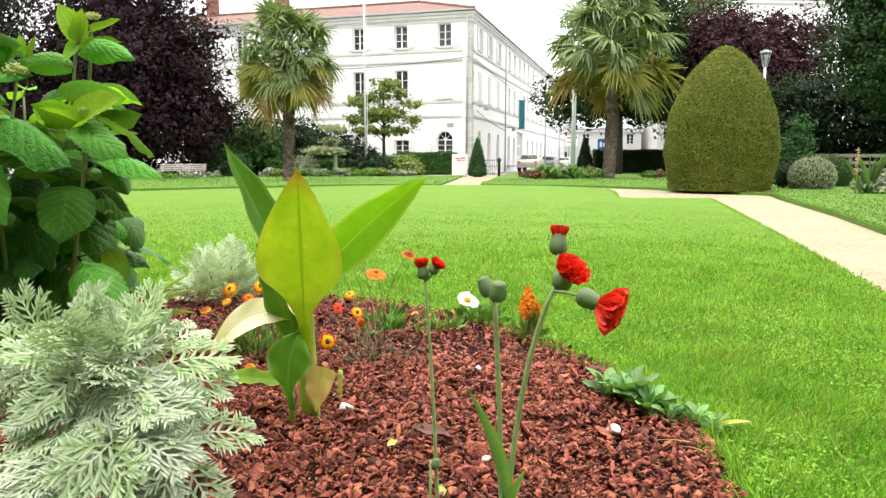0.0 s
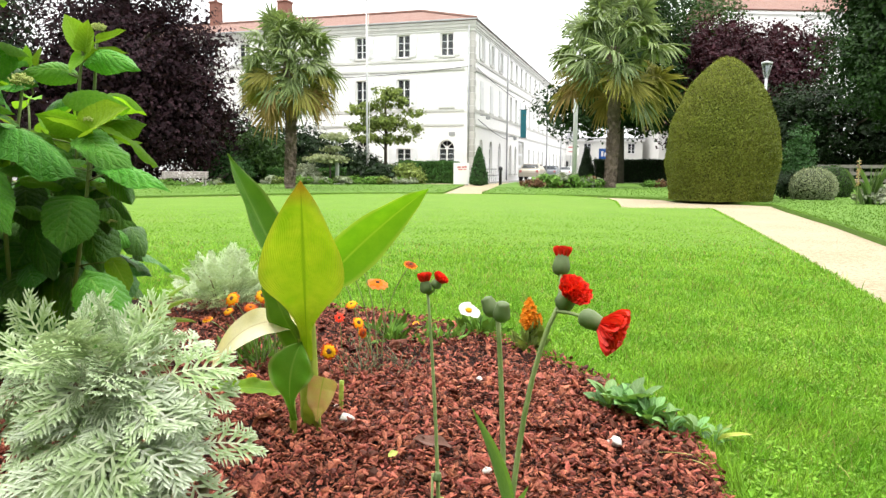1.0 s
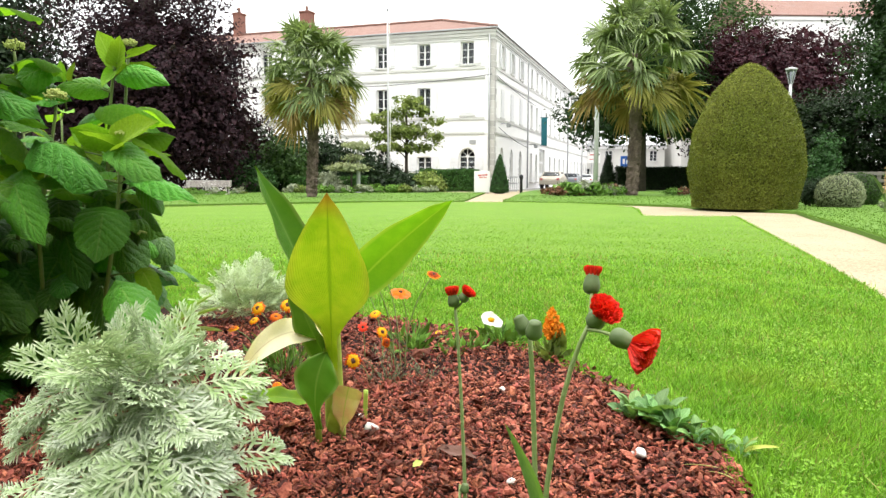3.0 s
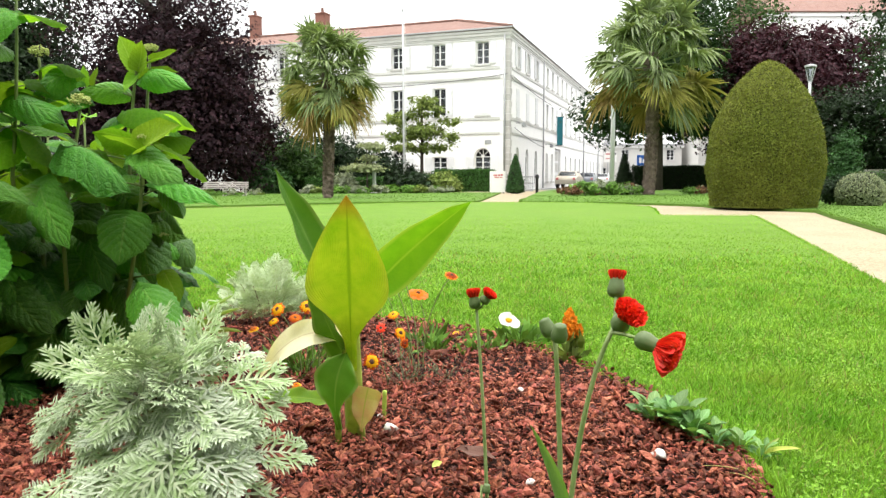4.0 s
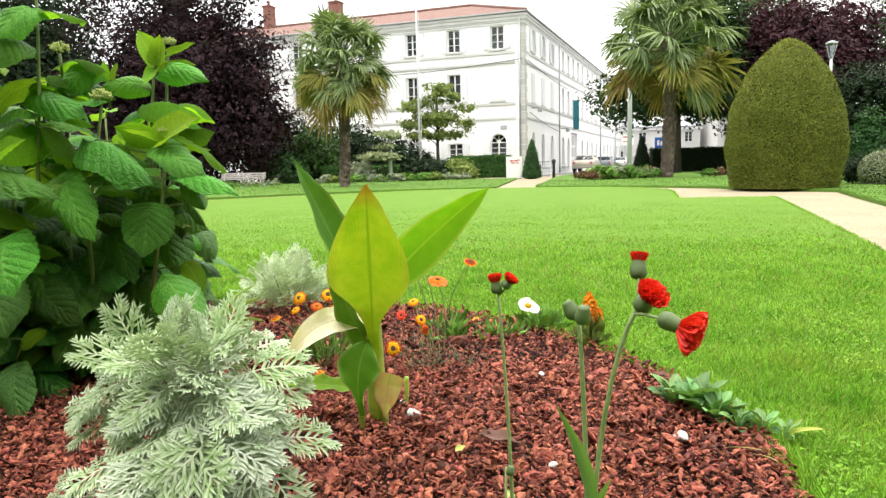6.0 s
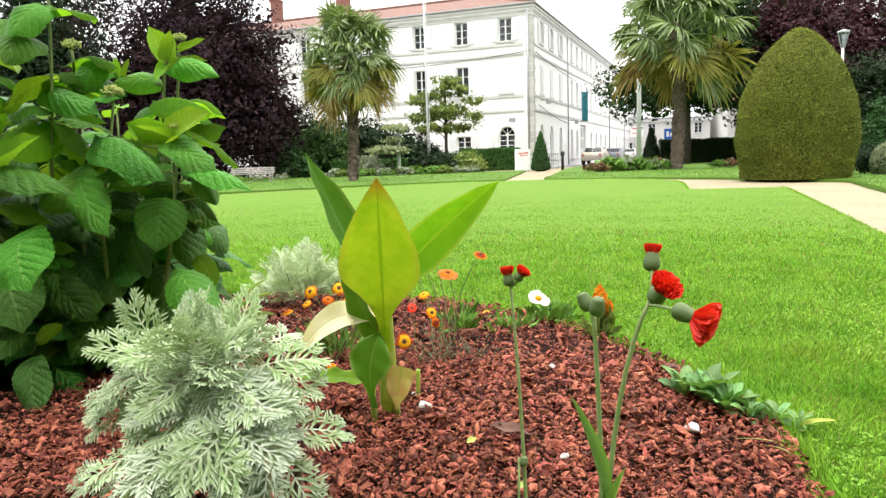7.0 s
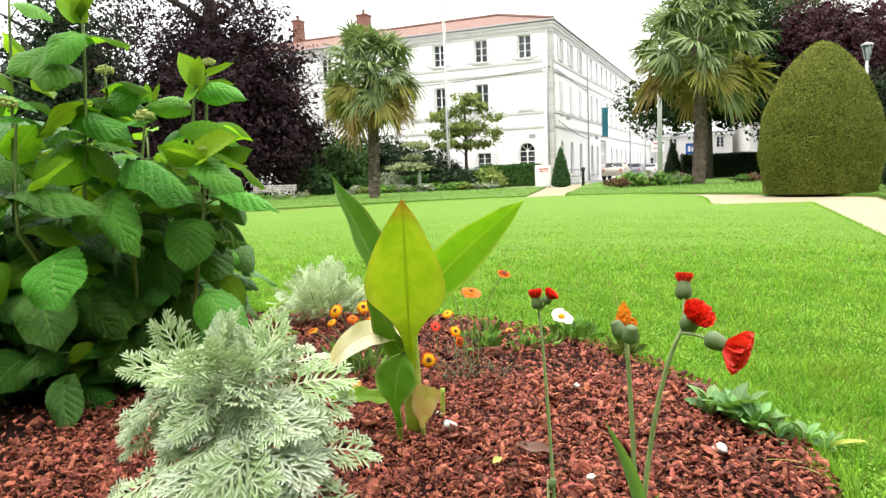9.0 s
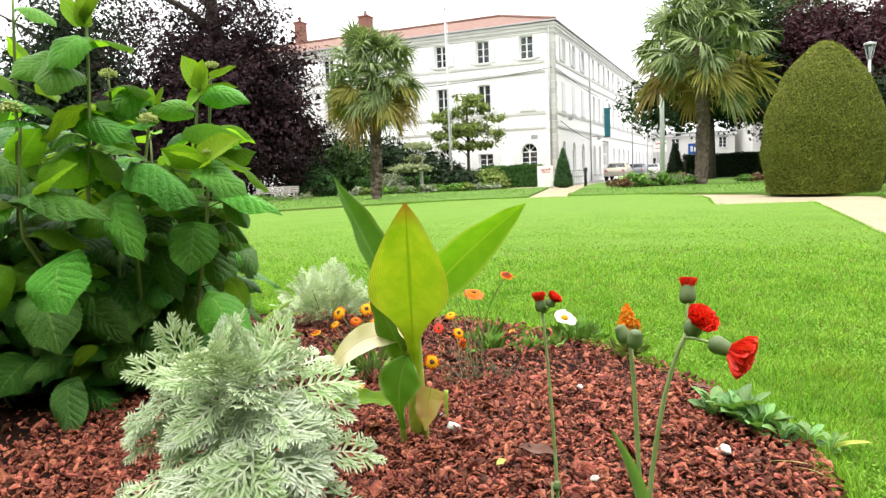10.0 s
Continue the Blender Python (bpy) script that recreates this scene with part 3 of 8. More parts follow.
BED = smooth_outline([(0.60, 1.45), (0.58, 1.75), (0.47, 2.10), (0.33, 2.38), (0.18, 2.64), (-0.08, 2.93), (-0.45, 3.18), (-1.0, 3.35), (-1.6, 3.45), (-2.4, 3.45), (-3.2, 3.1), (-3.5, 2.2),
                      (-3.3, 1.0), (-2.4, 0.2), (-1.2, -0.05), (-0.2, 0.12), (0.25, 0.45), (0.50, 0.95)], 2)


def bed_height(x, y):
    """The gentle mound of the bed."""
    d = np.minimum(1.0, np.hypot((np.asarray(x) + 1.2) / 2.0, (np.asarray(y) - 1.75) / 1.75))
    return 0.012 + 0.06 * np.clip(1 - d ** 2.2, 0, 1)


rng = np.random.default_rng(5)
gx, gy = np.meshgrid(np.linspace(-3.6, 0.8, 111), np.linspace(-0.2, 3.6, 96))
GP = np.stack([gx.ravel(), gy.ravel()], axis=1)
inb = inside(GP, BED)
gz = bed_height(GP[:, 0], GP[:, 1]) + 0.006 * hash_noise(np.column_stack([GP, GP[:, 0]]), 9.0)
GV = np.column_stack([GP, gz])
idx = np.arange(len(GP)).reshape(96, 111)
quads = np.stack([idx[:-1, :-1], idx[:-1, 1:], idx[1:, 1:], idx[1:, :-1]], axis=-1).reshape(-1, 4)
quads = quads[inb[quads].all(axis=1)]
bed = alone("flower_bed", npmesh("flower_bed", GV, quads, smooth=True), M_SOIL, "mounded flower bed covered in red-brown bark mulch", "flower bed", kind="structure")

# ---- the white building ----


def wall_mesh(name, length, height, holes, thick=0.4):
    """A wall along x from 0 to length, its face at y = 0 and its back at y = thick, with openings (x0, z0, x1, z1) through it."""
    xs = sorted({0.0, length, *(h[0] for h in holes), *(h[2] for h in holes)})
    zs = sorted({0.0, height, *(h[1] for h in holes), *(h[3] for h in holes)})
    V, F, known = [], [], {}

    def vert(x, y, z):
        key = (round(x, 4), y, round(z, 4))
        if key not in known:
            known[key] = len(V)
            V.append((x, y, z))
        return known[key]

    def open_at(i, k):
        if i < 0 or k < 0 or i >= len(xs) - 1 or k >= len(zs) - 1:
            return True
        cx, cz = (xs[i] + xs[i + 1]) / 2, (zs[k] + zs[k + 1]) / 2
        return any(h[0] < cx < h[2] and h[1] < cz < h[3] for h in holes)

    for i in range(len(xs) - 1):
        for k in range(len(zs) - 1):
            if open_at(i, k):
                continue
            x0, x1, z0, z1 = xs[i], xs[i + 1], zs[k], zs[k + 1]
            F.append((vert(x0, 0, z0), vert(x1, 0, z0), vert(x1, 0, z1), vert(x0, 0, z1)))
            F.append((vert(x1, thick, z0), vert(x0, thick, z0), vert(x0, thick, z1), vert(x1, thick, z1)))
            if open_at(i - 1, k):
                F.append((vert(x0, thick, z0), vert(x0, 0, z0), vert(x0, 0, z1), vert(x0, thick, z1)))
            if open_at(i + 1, k):
                F.append((vert(x1, 0, z0), vert(x1, thick, z0), vert(x1, thick, z1), vert(x1, 0, z1)))
            if open_at(i, k - 1):
                F.append((vert(x0, thick, z0), vert(x1, thick, z0), vert(x1, 0, z0), vert(x0, 0, z0)))
            if open_at(i, k + 1):
                F.append((vert(x0, 0, z1), vert(x1, 0, z1), vert(x1, thick, z1), vert(x0, thick, z1)))
    return npmesh(name, V, F)


CASEMENT = {}


def casement_meshes(w, h, arched):
    """Frame with glazing bars, one pane and one shutter leaf for a window w by h."""
    key = (w, h, arched)
    if key in CASEMENT:
        return CASEMENT[key]
    bm = bmesh.new()
    t = 0.06
    for x0, x1 in ((-w / 2, -w / 2 + t), (w / 2 - t, w / 2), (-t / 1.4, t / 1.4)):
        box(bm, x0, 0.14, 0, x1, 0.21, h)
    for k in range(4):
        z = k * (h - t) / 3
        for x0, x1 in ((-w / 2 + t, -t / 1.4), (t / 1.4, w / 2 - t)):
            box(bm, x0, 0.145, z, x1, 0.205, z + (t if k in (0, 3) else 0.03))
    frame_me = bpy.data.meshes.new("window")
    if arched:
        r = w / 2
        for a0 in range(0, 180, 15):
            a1 = a0 + 15
            for ra, rb in ((r - 0.07, r), (0.0, 0.12)):
                quad = [(math.cos(radians(a)) * q, h + math.sin(radians(a)) * q) for q, a in ((ra, a0), (rb, a0), (rb, a1), (ra, a1))]
                lo = [bm.verts.new((x, 0.14, z)) for x, z in quad]
                hi = [bm.verts.new((x, 0.21, z)) for x, z in quad]
                bm.faces.new(lo)
                bm.faces.new(hi[::-1])
                for j in range(4):
                    bm.faces.new((lo[j], hi[j], hi[(j + 1) % 4], lo[(j + 1) % 4]))
        for a in (45, 90, 135):
            got = bmesh.ops.create_cube(bm, size=1.0)
            bmesh.ops.transform(bm, verts=got["verts"], matrix=Matrix.Translation((math.cos(radians(a)) * r / 2, 0.175, h + math.sin(radians(a)) * r / 2)) @ Matrix.Rotation(radians(90 - a), 4, "Y") @ Matrix.Diagonal((0.035, 0.05, r * 0.95, 1)))
    bm.to_mesh(frame_me)
    bm.free()
    pane = npmesh("pane", [(-w / 4 + 0.04, 0.17, 0.03), (w / 4 - 0.04, 0.17, 0.03), (w / 4 - 0.04, 0.17, h - 0.03), (-w / 4 + 0.04, 0.17, h - 0.03),
                           (-w / 4 + 0.04, 0.178, 0.03), (w / 4 - 0.04, 0.178, 0.03), (w / 4 - 0.04, 0.178, h - 0.03), (-w / 4 + 0.04, 0.178, h - 0.03)],
                  [(0, 1, 2, 3), (7, 6, 5, 4), (0, 4, 5, 1), (1, 5, 6, 2), (2, 6, 7, 3), (3, 7, 4, 0)])
    # one louvred leaf: a board whose face steps in and out like tilted slats
    edge = [(-0.03, 0.0), (-0.07, 0.0)]
    z = 0.1
    while z < h - 0.14:
        edge += [(-0.07, z), (-0.088, z + 0.006), (-0.068, z + 0.07)]
        z += 0.09
    edge += [(-0.07, h), (-0.03, h)]
    k = len(edge)
    V = [(x, y, z) for x in (-w / 4, w / 4) for y, z in edge]
    bm = bmesh.new()
    vs = [bm.verts.new(p) for p in V]
    bm.faces.new(vs[:k])
    bm.faces.new(vs[k:][::-1])
    for j in range(k):
        bm.faces.new((vs[(j + 1) % k], vs[j], vs[k + j], vs[k + (j + 1) % k]))
    bmesh.ops.recalc_face_normals(bm, faces=list(bm.faces))
    shutter = bpy.data.meshes.new("shutter")
    bm.to_mesh(shutter)
    bm.free()
    bm = bmesh.new()
    box(bm, -w / 2 - 0.12, -0.08, -0.12, w / 2 + 0.12, 0.10, -0.004, 0.01)
    sill = bpy.data.meshes.new("sill")
    bm.to_mesh(sill)
    bm.free()
    CASEMENT[key] = (frame_me, pane, shutter, sill)
    return CASEMENT[key]


def window(parent, wall_m, x, z, w, h, arched=False, shutters="open"):
    frame_me, pane, shutter, sill = casement_meshes(w, h, arched)
    ob = under("window", frame_me, M_FRAME, parent, m=wall_m @ Matrix.Translation((x, 0, z)))
    under("sill", sill, M_BAND, ob, "grey stone sill")
    for sx in (-1, 1):
        if shutters != "closed":
            under("pane", pane, M_PANE, ob, "dark reflecting glass", Matrix.Translation((sx * w / 4, 0, 0)))
        if shutters == "open":
            under("shutter", shutter, M_SHUTTER, ob, "pale grey louvred shutter", Matrix.Translation((sx * (w * 0.75 + 0.03), 0, 0)))
        elif shutters == "closed":
            under("shutter", shutter, M_SHUTTER, ob, "closed white louvred shutter", Matrix.Translation((sx * w / 4, 0.03, 0)))
    return ob


def spandrel(parent, wall_m, x, z, w, top):
    """The masonry above a round arch, filling a square opening's upper corners."""
    r = w / 2
    bm = bmesh.new()
    for s in (-1, 1):
        ring = [(s * r, z + top)] + [(s * r * math.cos(radians(a)), z + r * math.sin(radians(a))) for a in range(0, 91, 10)]
        ring = [ring[0], *ring[1:]]
        lo = [bm.verts.new((x + px, 0.0, pz)) for px, pz in ring]
        hi = [bm.verts.new((x + px, 0.4, pz)) for px, pz in ring]
        for j in range(1, len(ring) - 1):
            bm.faces.new((lo[0], lo[j], lo[j + 1]))
            bm.faces.new((hi[0], hi[j + 1], hi[j]))
            bm.faces.new((lo[j], hi[j], hi[j + 1], lo[j + 1]))
    bmesh.ops.recalc_face_normals(bm, faces=list(bm.faces))
    part("arch_wall", bm, M_WALL, parent, m=wall_m)


B_TURN = -16.4
house = thing("corner_building", 1.85, 46.0, -0.1, "long three-storey white rendered building with low terracotta roof", "building", rz=B_TURN)
EAVE = 10.40
WEST_L, EAST_L = 31.0, 84.0
south = pose(-WEST_L, 0, 0)
east = pose(0, 0, 0, 0, 0, 90)
west_x = [1.81 + 3.0 * i for i in range(10)]
holes = []
for i, s in enumerate(west_x):
    x = WEST_L - s
    holes.append((x - 0.44, 8.27, x + 0.44, 9.72))
    if i not in (0,):
        holes.append((x - 0.44, 5.0, x + 0.44, 6.85))
    holes.append((x - 0.55, 1.25, x + 0.55, 2.85) if i % 2 == 0 else (x - 0.5, 1.25, x + 0.5, 2.30))
under("wall", wall_mesh("wall_south", WEST_L, EAVE, holes), M_WALL, house, m=south)
for i, s in enumerate(west_x):
    x = WEST_L - s
    window(house, south, x, 8.27, 0.88, 1.45)
    window(house, south, x, 5.0, 0.88, 1.85, shutters="closed" if i == 0 else "open")
    if i % 2 == 0:
        window(house, south, x, 1.25, 1.1, 1.05, arched=True)
        spandrel(house, south, x, 2.30, 1.1, 0.55)
    else:
        window(house, south, x, 1.25, 1.0, 1.05, shutters="open")
east_s = [2.3, 5.3, 8.4, 12.7, 15.0, 17.3, 19.6, 21.9] + [24.8 + 2.9 * i for i in range(20)]
holes = [(16.3, 0.05, 19.2, 3.45)]
for i, s in enumerate(east_s):
    holes.append((s - 0.45, 8.27, s + 0.45, 9.72))
    if i >= 3:
        holes.append((s - 0.45, 4.95, s + 0.45, 6.85))
    if not 15.2 < s < 20.5:
        holes.append((s - 0.5, 0.6, s + 0.5, 2.95))
under("wall", wall_mesh("wall_east", EAST_L, EAVE, holes), M_WALL, house, m=east)
for i, s in enumerate(east_s):
    window(house, east, s, 8.27, 0.9, 1.45, shutters="none" if i >= 3 else "open")
    window(house, east, s, 4.95, 0.9, 1.9, shutters="closed" if i < 3 or i % 3 == 2 else "none")
    if not 15.2 < s < 20.5:
        window(house, east, s, 0.6, 1.0, 1.85, arched=True, shutters="none")
        spandrel(house, east, s, 2.45, 1.0, 0.5)
door = box_part("door", M_SHUTTER, house, 16.34, 0.2, 0.06, 19.16, 0.28, 3.4, 0.01, "tall grey double carriage door", m=east)
for x in (16.5, 17.9):
    for z in (0.3, 1.4, 2.4):
        box_part("panel", M_BAND, door, x, 0.16, z, x + 1.1, 0.199, z + 0.8, 0.01)
# closing walls, floors and ceilings inside, coloured dark so the rooms look dim
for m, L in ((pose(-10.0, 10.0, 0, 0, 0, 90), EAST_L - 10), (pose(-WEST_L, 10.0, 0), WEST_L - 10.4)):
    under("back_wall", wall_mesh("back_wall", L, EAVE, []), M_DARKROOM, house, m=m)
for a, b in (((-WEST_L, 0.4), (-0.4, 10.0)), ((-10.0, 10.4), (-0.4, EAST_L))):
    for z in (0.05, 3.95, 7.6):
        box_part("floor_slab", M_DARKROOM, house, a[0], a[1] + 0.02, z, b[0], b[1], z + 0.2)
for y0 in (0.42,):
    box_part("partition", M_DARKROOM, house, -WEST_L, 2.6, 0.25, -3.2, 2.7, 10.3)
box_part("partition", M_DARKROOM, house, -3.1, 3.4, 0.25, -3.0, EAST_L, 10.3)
box_part("gable_wall", M_WALL, house, -WEST_L - 0.4, 0, 0, -WEST_L - 0.004, 10.4, EAVE)
box_part("gable_wall", M_WALL, house, -10.4, EAST_L + 0.004, 0, 0, EAST_L + 0.4, EAVE)
# string courses, cornice, plinth
for z0, z1, out_by in ((7.92, 8.10, 0.05), (7.30, 7.46, 0.06), (4.66, 4.84, 0.05), (3.74, 3.88, 0.06)):
    box_part("string_course", M_BAND, house, -WEST_L, -out_by, z0, -0.62, -0.003, z1, 0.01)
    box_part("string_course", M_BAND, house, 0.003, 0.62, z0, out_by, EAST_L, z1, 0.01)
# upper mouldings coloured grey for the shade under the eaves
for z0, z1, out_by, cmat in ((9.80, 9.90, 0.06, M_WALL), (9.90, 10.02, 0.10, M_BAND), (10.02, 10.22, 0.14, M_BAND), (10.22, 10.42, 0.18, M_BAND)):
    box_part("cornice", cmat, house, -WEST_L, -out_by, z0, out_by, -0.002, z1, 0.012)
    box_part("cornice", cmat, house, 0.002, 0.0, z0, out_by, EAST_L, z1, 0.012)
box_part("gutter", M_ZINC, house, -WEST_L, -0.27, 10.43, 0.27, -0.15, 10.53, 0.02)
box_part("gutter", M_ZINC, house, 0.15, -0.14, 10.43, 0.27, EAST_L, 10.53, 0.02)
z = 0.0
while z < 9.75:
    k = int(round(z / 0.42)) % 2
    box_part("quoin", M_ASHLAR, house, -(0.26 if k else 0.40), -0.03, z, 0.03, 0.0 - 0.002, z + 0.40, 0.012)
    box_part("quoin", M_ASHLAR, house, 0.002, 0.0, z, 0.03, (0.58 if k else 0.42), z + 0.40, 0.012)
    z += 0.42
# roof: two long slopes that meet in a hip over the corner
bm = bmesh.new()
o, rz_, hw = 0.20, 12.35, 5.2
P = {k: bm.verts.new(v) for k, v in {
    "c": (o, -o, 10.50), "w": (-WEST_L - o, -o, 10.50), "rw": (-WEST_L - o, hw, rz_), "r": (-hw, hw, rz_), "re": (-hw, EAST_L + o, rz_), "e": (o, EAST_L + o, 10.50),
    "bw": (-WEST_L - o, 10.9, 10.50), "b": (-10.9, 10.9, 10.50), "be": (-10.9, EAST_L + o, 10.50)}.items()}
for f in ("c r rw w", "c e re r", "w rw bw", "rw r b bw", "r re be b", "e be re"):
    bm.faces.new([P[k] for k in f.split()])
bmesh.ops.recalc_face_normals(bm, faces=list(bm.faces))
bmesh.ops.solidify(bm, geom=list(bm.faces), thickness=0.14)
part("roof", bm, M_TILE, house, "low terracotta tiled hip roof")
for a, b in (((o, -o, 10.54), (-hw, hw, 12.4)), ((-hw, hw, 12.4), (-WEST_L, hw, 12.4)), ((-hw, hw, 12.4), (-hw, EAST_L, 12.4))):
    V, F = tube(np.linspace(a, b, 12), 0.11, 8)
    under("ridge_tiles", npmesh("ridge_tiles", V, F, smooth=True), M_TILE, house)
for x, w, tall in ((-22.55, 0.62, 1.65), (-16.4, 0.85, 1.35)):
    bm = bmesh.new()
    box(bm, x - w / 2, hw - 0.45, 11.9, x + w / 2, hw + 0.45, 12.3 + tall, 0.02)
    box(bm, x - w / 2 - 0.06, hw - 0.51, 12.3 + tall, x + w / 2 + 0.06, hw + 0.51, 12.42 + tall, 0.015)
    ch = part("chimney", bm, M_BRICK, house, "red brick chimney stack")
    V, F = tube([(x, hw, 12.42 + tall), (x, hw, 12.85 + tall)], [0.13, 0.11], 10)
    under("chimney_pot", npmesh("chimney_pot", V, F), M_TILE, ch)
for y in (10.8, 33.0):
    V, F = tube([(0.09, y, 0.1), (0.09, y, 10.3)], 0.055, 8)
    under("downpipe", npmesh("downpipe", V, F, smooth=True), M_ZINC, house, "grey zinc downpipe")
V, F = tube([(-0.30, -0.10, 0.1), (-0.30, -0.10, 10.1)], 0.06, 8)
under("downpipe", npmesh("downpipe", V, F, smooth=True), M_ZINC, house, "grey zinc downpipe at the corner")
# sagging cables along the walls
for a, b, sag in (((-12.0, -0.12, 7.1), (-0.1, -0.12, 7.55), 0.35), ((0.12, 0.4, 7.5), (0.12, 14, 6.9), 0.25), ((0.12, 1.0, 4.2), (0.12, 11, 3.3), 0.3)):
    mid = (np.array(a) + np.array(b)) / 2 - np.array((0, 0, sag))
    V, F = tube(curve3(a, mid, b, 14), 0.022, 5)
    under("cable", npmesh("cable", V, F), M_DARKMETAL, house)
# banner on brackets, lanterns, small plates
box_part("banner", M_TEAL, house, 0.12, 16.55, 3.75, 0.62, 16.6, 6.15, 0.0, "teal vertical fabric banner")
for z in (3.72, 6.16):
    V, F = tube([(0.0, 16.57, z), (0.66, 16.57, z)], 0.025, 6)
    under("bracket", npmesh("bracket", V, F), M_DARKMETAL, house)
for y, z in ((1.9, 4.55), (11.8, 3.6)):
    bm = bmesh.new()
    box(bm, 0.0, y - 0.03, z - 0.03, 0.55, y + 0.03, z + 0.03)
    box(bm, 0.42, y - 0.13, z - 0.28, 0.68, y + 0.13, z - 0.03, 0.03)
    part("wall_lantern", bm, M_ZINC, house, "dark wall lantern on a bracket")
box_part("name_plate", M_ZINC, house, -1.65, -0.03, 3.10, -1.20, -0.003, 3.36, 0.004, "small grey street plate")

# ---- far buildings along the street ----


def plain_house(name, x, y, w, d, h, rz, roof_h, label, rows, cols, roof_mat=M_TILE, wall_mat=M_WALL):
    t = thing(name, x, y, -0.1, label, "house", rz=rz)
    hs = []
    for r in range(rows):
        for c in range(cols):
            cx, cz = w * (c + 0.5) / cols, 0.9 + r * (h - 0.6) / rows
            hs.append((cx - 0.5, cz, cx + 0.5, cz + 1.4))
    wm = pose(-w / 2, 0, 0)
    under("wall", wall_mesh("wall", w, h, hs, 0.3), wall_mat, t, m=wm)
    for hx0, hz0, hx1, hz1 in hs:
        window(t, wm, (hx0 + hx1) / 2, hz0, 1.0, 1.4, shutters="none")
    box_part("side_wall", wall_mat, t, -w / 2 + 0.004, 0.304, 0, -w / 2 + 0.3, d, h)
    box_part("side_wall", wall_mat, t, w / 2 - 0.3, 0.304, 0, w / 2 - 0.004, d, h)
    # coloured dark so the room behind the glass looks dim
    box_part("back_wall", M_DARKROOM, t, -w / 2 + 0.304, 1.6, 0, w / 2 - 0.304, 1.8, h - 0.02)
    bm = bmesh.new()
    vs = [bm.verts.new(p) for p in ((-w / 2 - 0.4, -0.4, h), (w / 2 + 0.4, -0.4, h), (w / 2 + 0.4, d / 2, h + roof_h), (-w / 2 - 0.4, d / 2, h + roof_h), (-w / 2 - 0.4, d + 0.4, h), (w / 2 + 0.4, d + 0.4, h))]
    bm.faces.new((vs[0], vs[1], vs[2], vs[3]))
    bm.faces.new((vs[3], vs[2], vs[5], vs[4]))
    bm.faces.new((vs[0], vs[3], vs[4]))
    bm.faces.new((vs[1], vs[5], vs[2]))
    bmesh.ops.recalc_face_normals(bm, faces=list(bm.faces))
    bmesh.ops.solidify(bm, geom=list(bm.faces), thickness=0.15)
    part("roof", bm, roof_mat, t)
    box_part("cornice", M_WALL, t, -w / 2 - 0.2, -0.25, h - 0.45, w / 2 + 0.2, -0.003, h - 0.02, 0.02)
    return t


plain_house("white_house", 21.0, 96, 12, 9, 5.4, 0, 1.7, "low white house with pale roof down the street", 2, 4, M_ZINC, M_FARWALL)
plain_house("white_house", 34.5, 92, 13, 9, 6.6, 0, 1.8, "white two-storey house down the street", 2, 5, M_TILE, M_FARWALL)
plain_house("white_house", 27.0, 140, 30, 10, 8.0, 0, 2.0, "far pale house closing the street", 2, 8, M_ZINC, M_FARWALL)
plain_house("mansion", 48.5, 74, 40, 12, 17.2, 4, 3.0, "tall pale building with red roof behind purple tree", 4, 12)

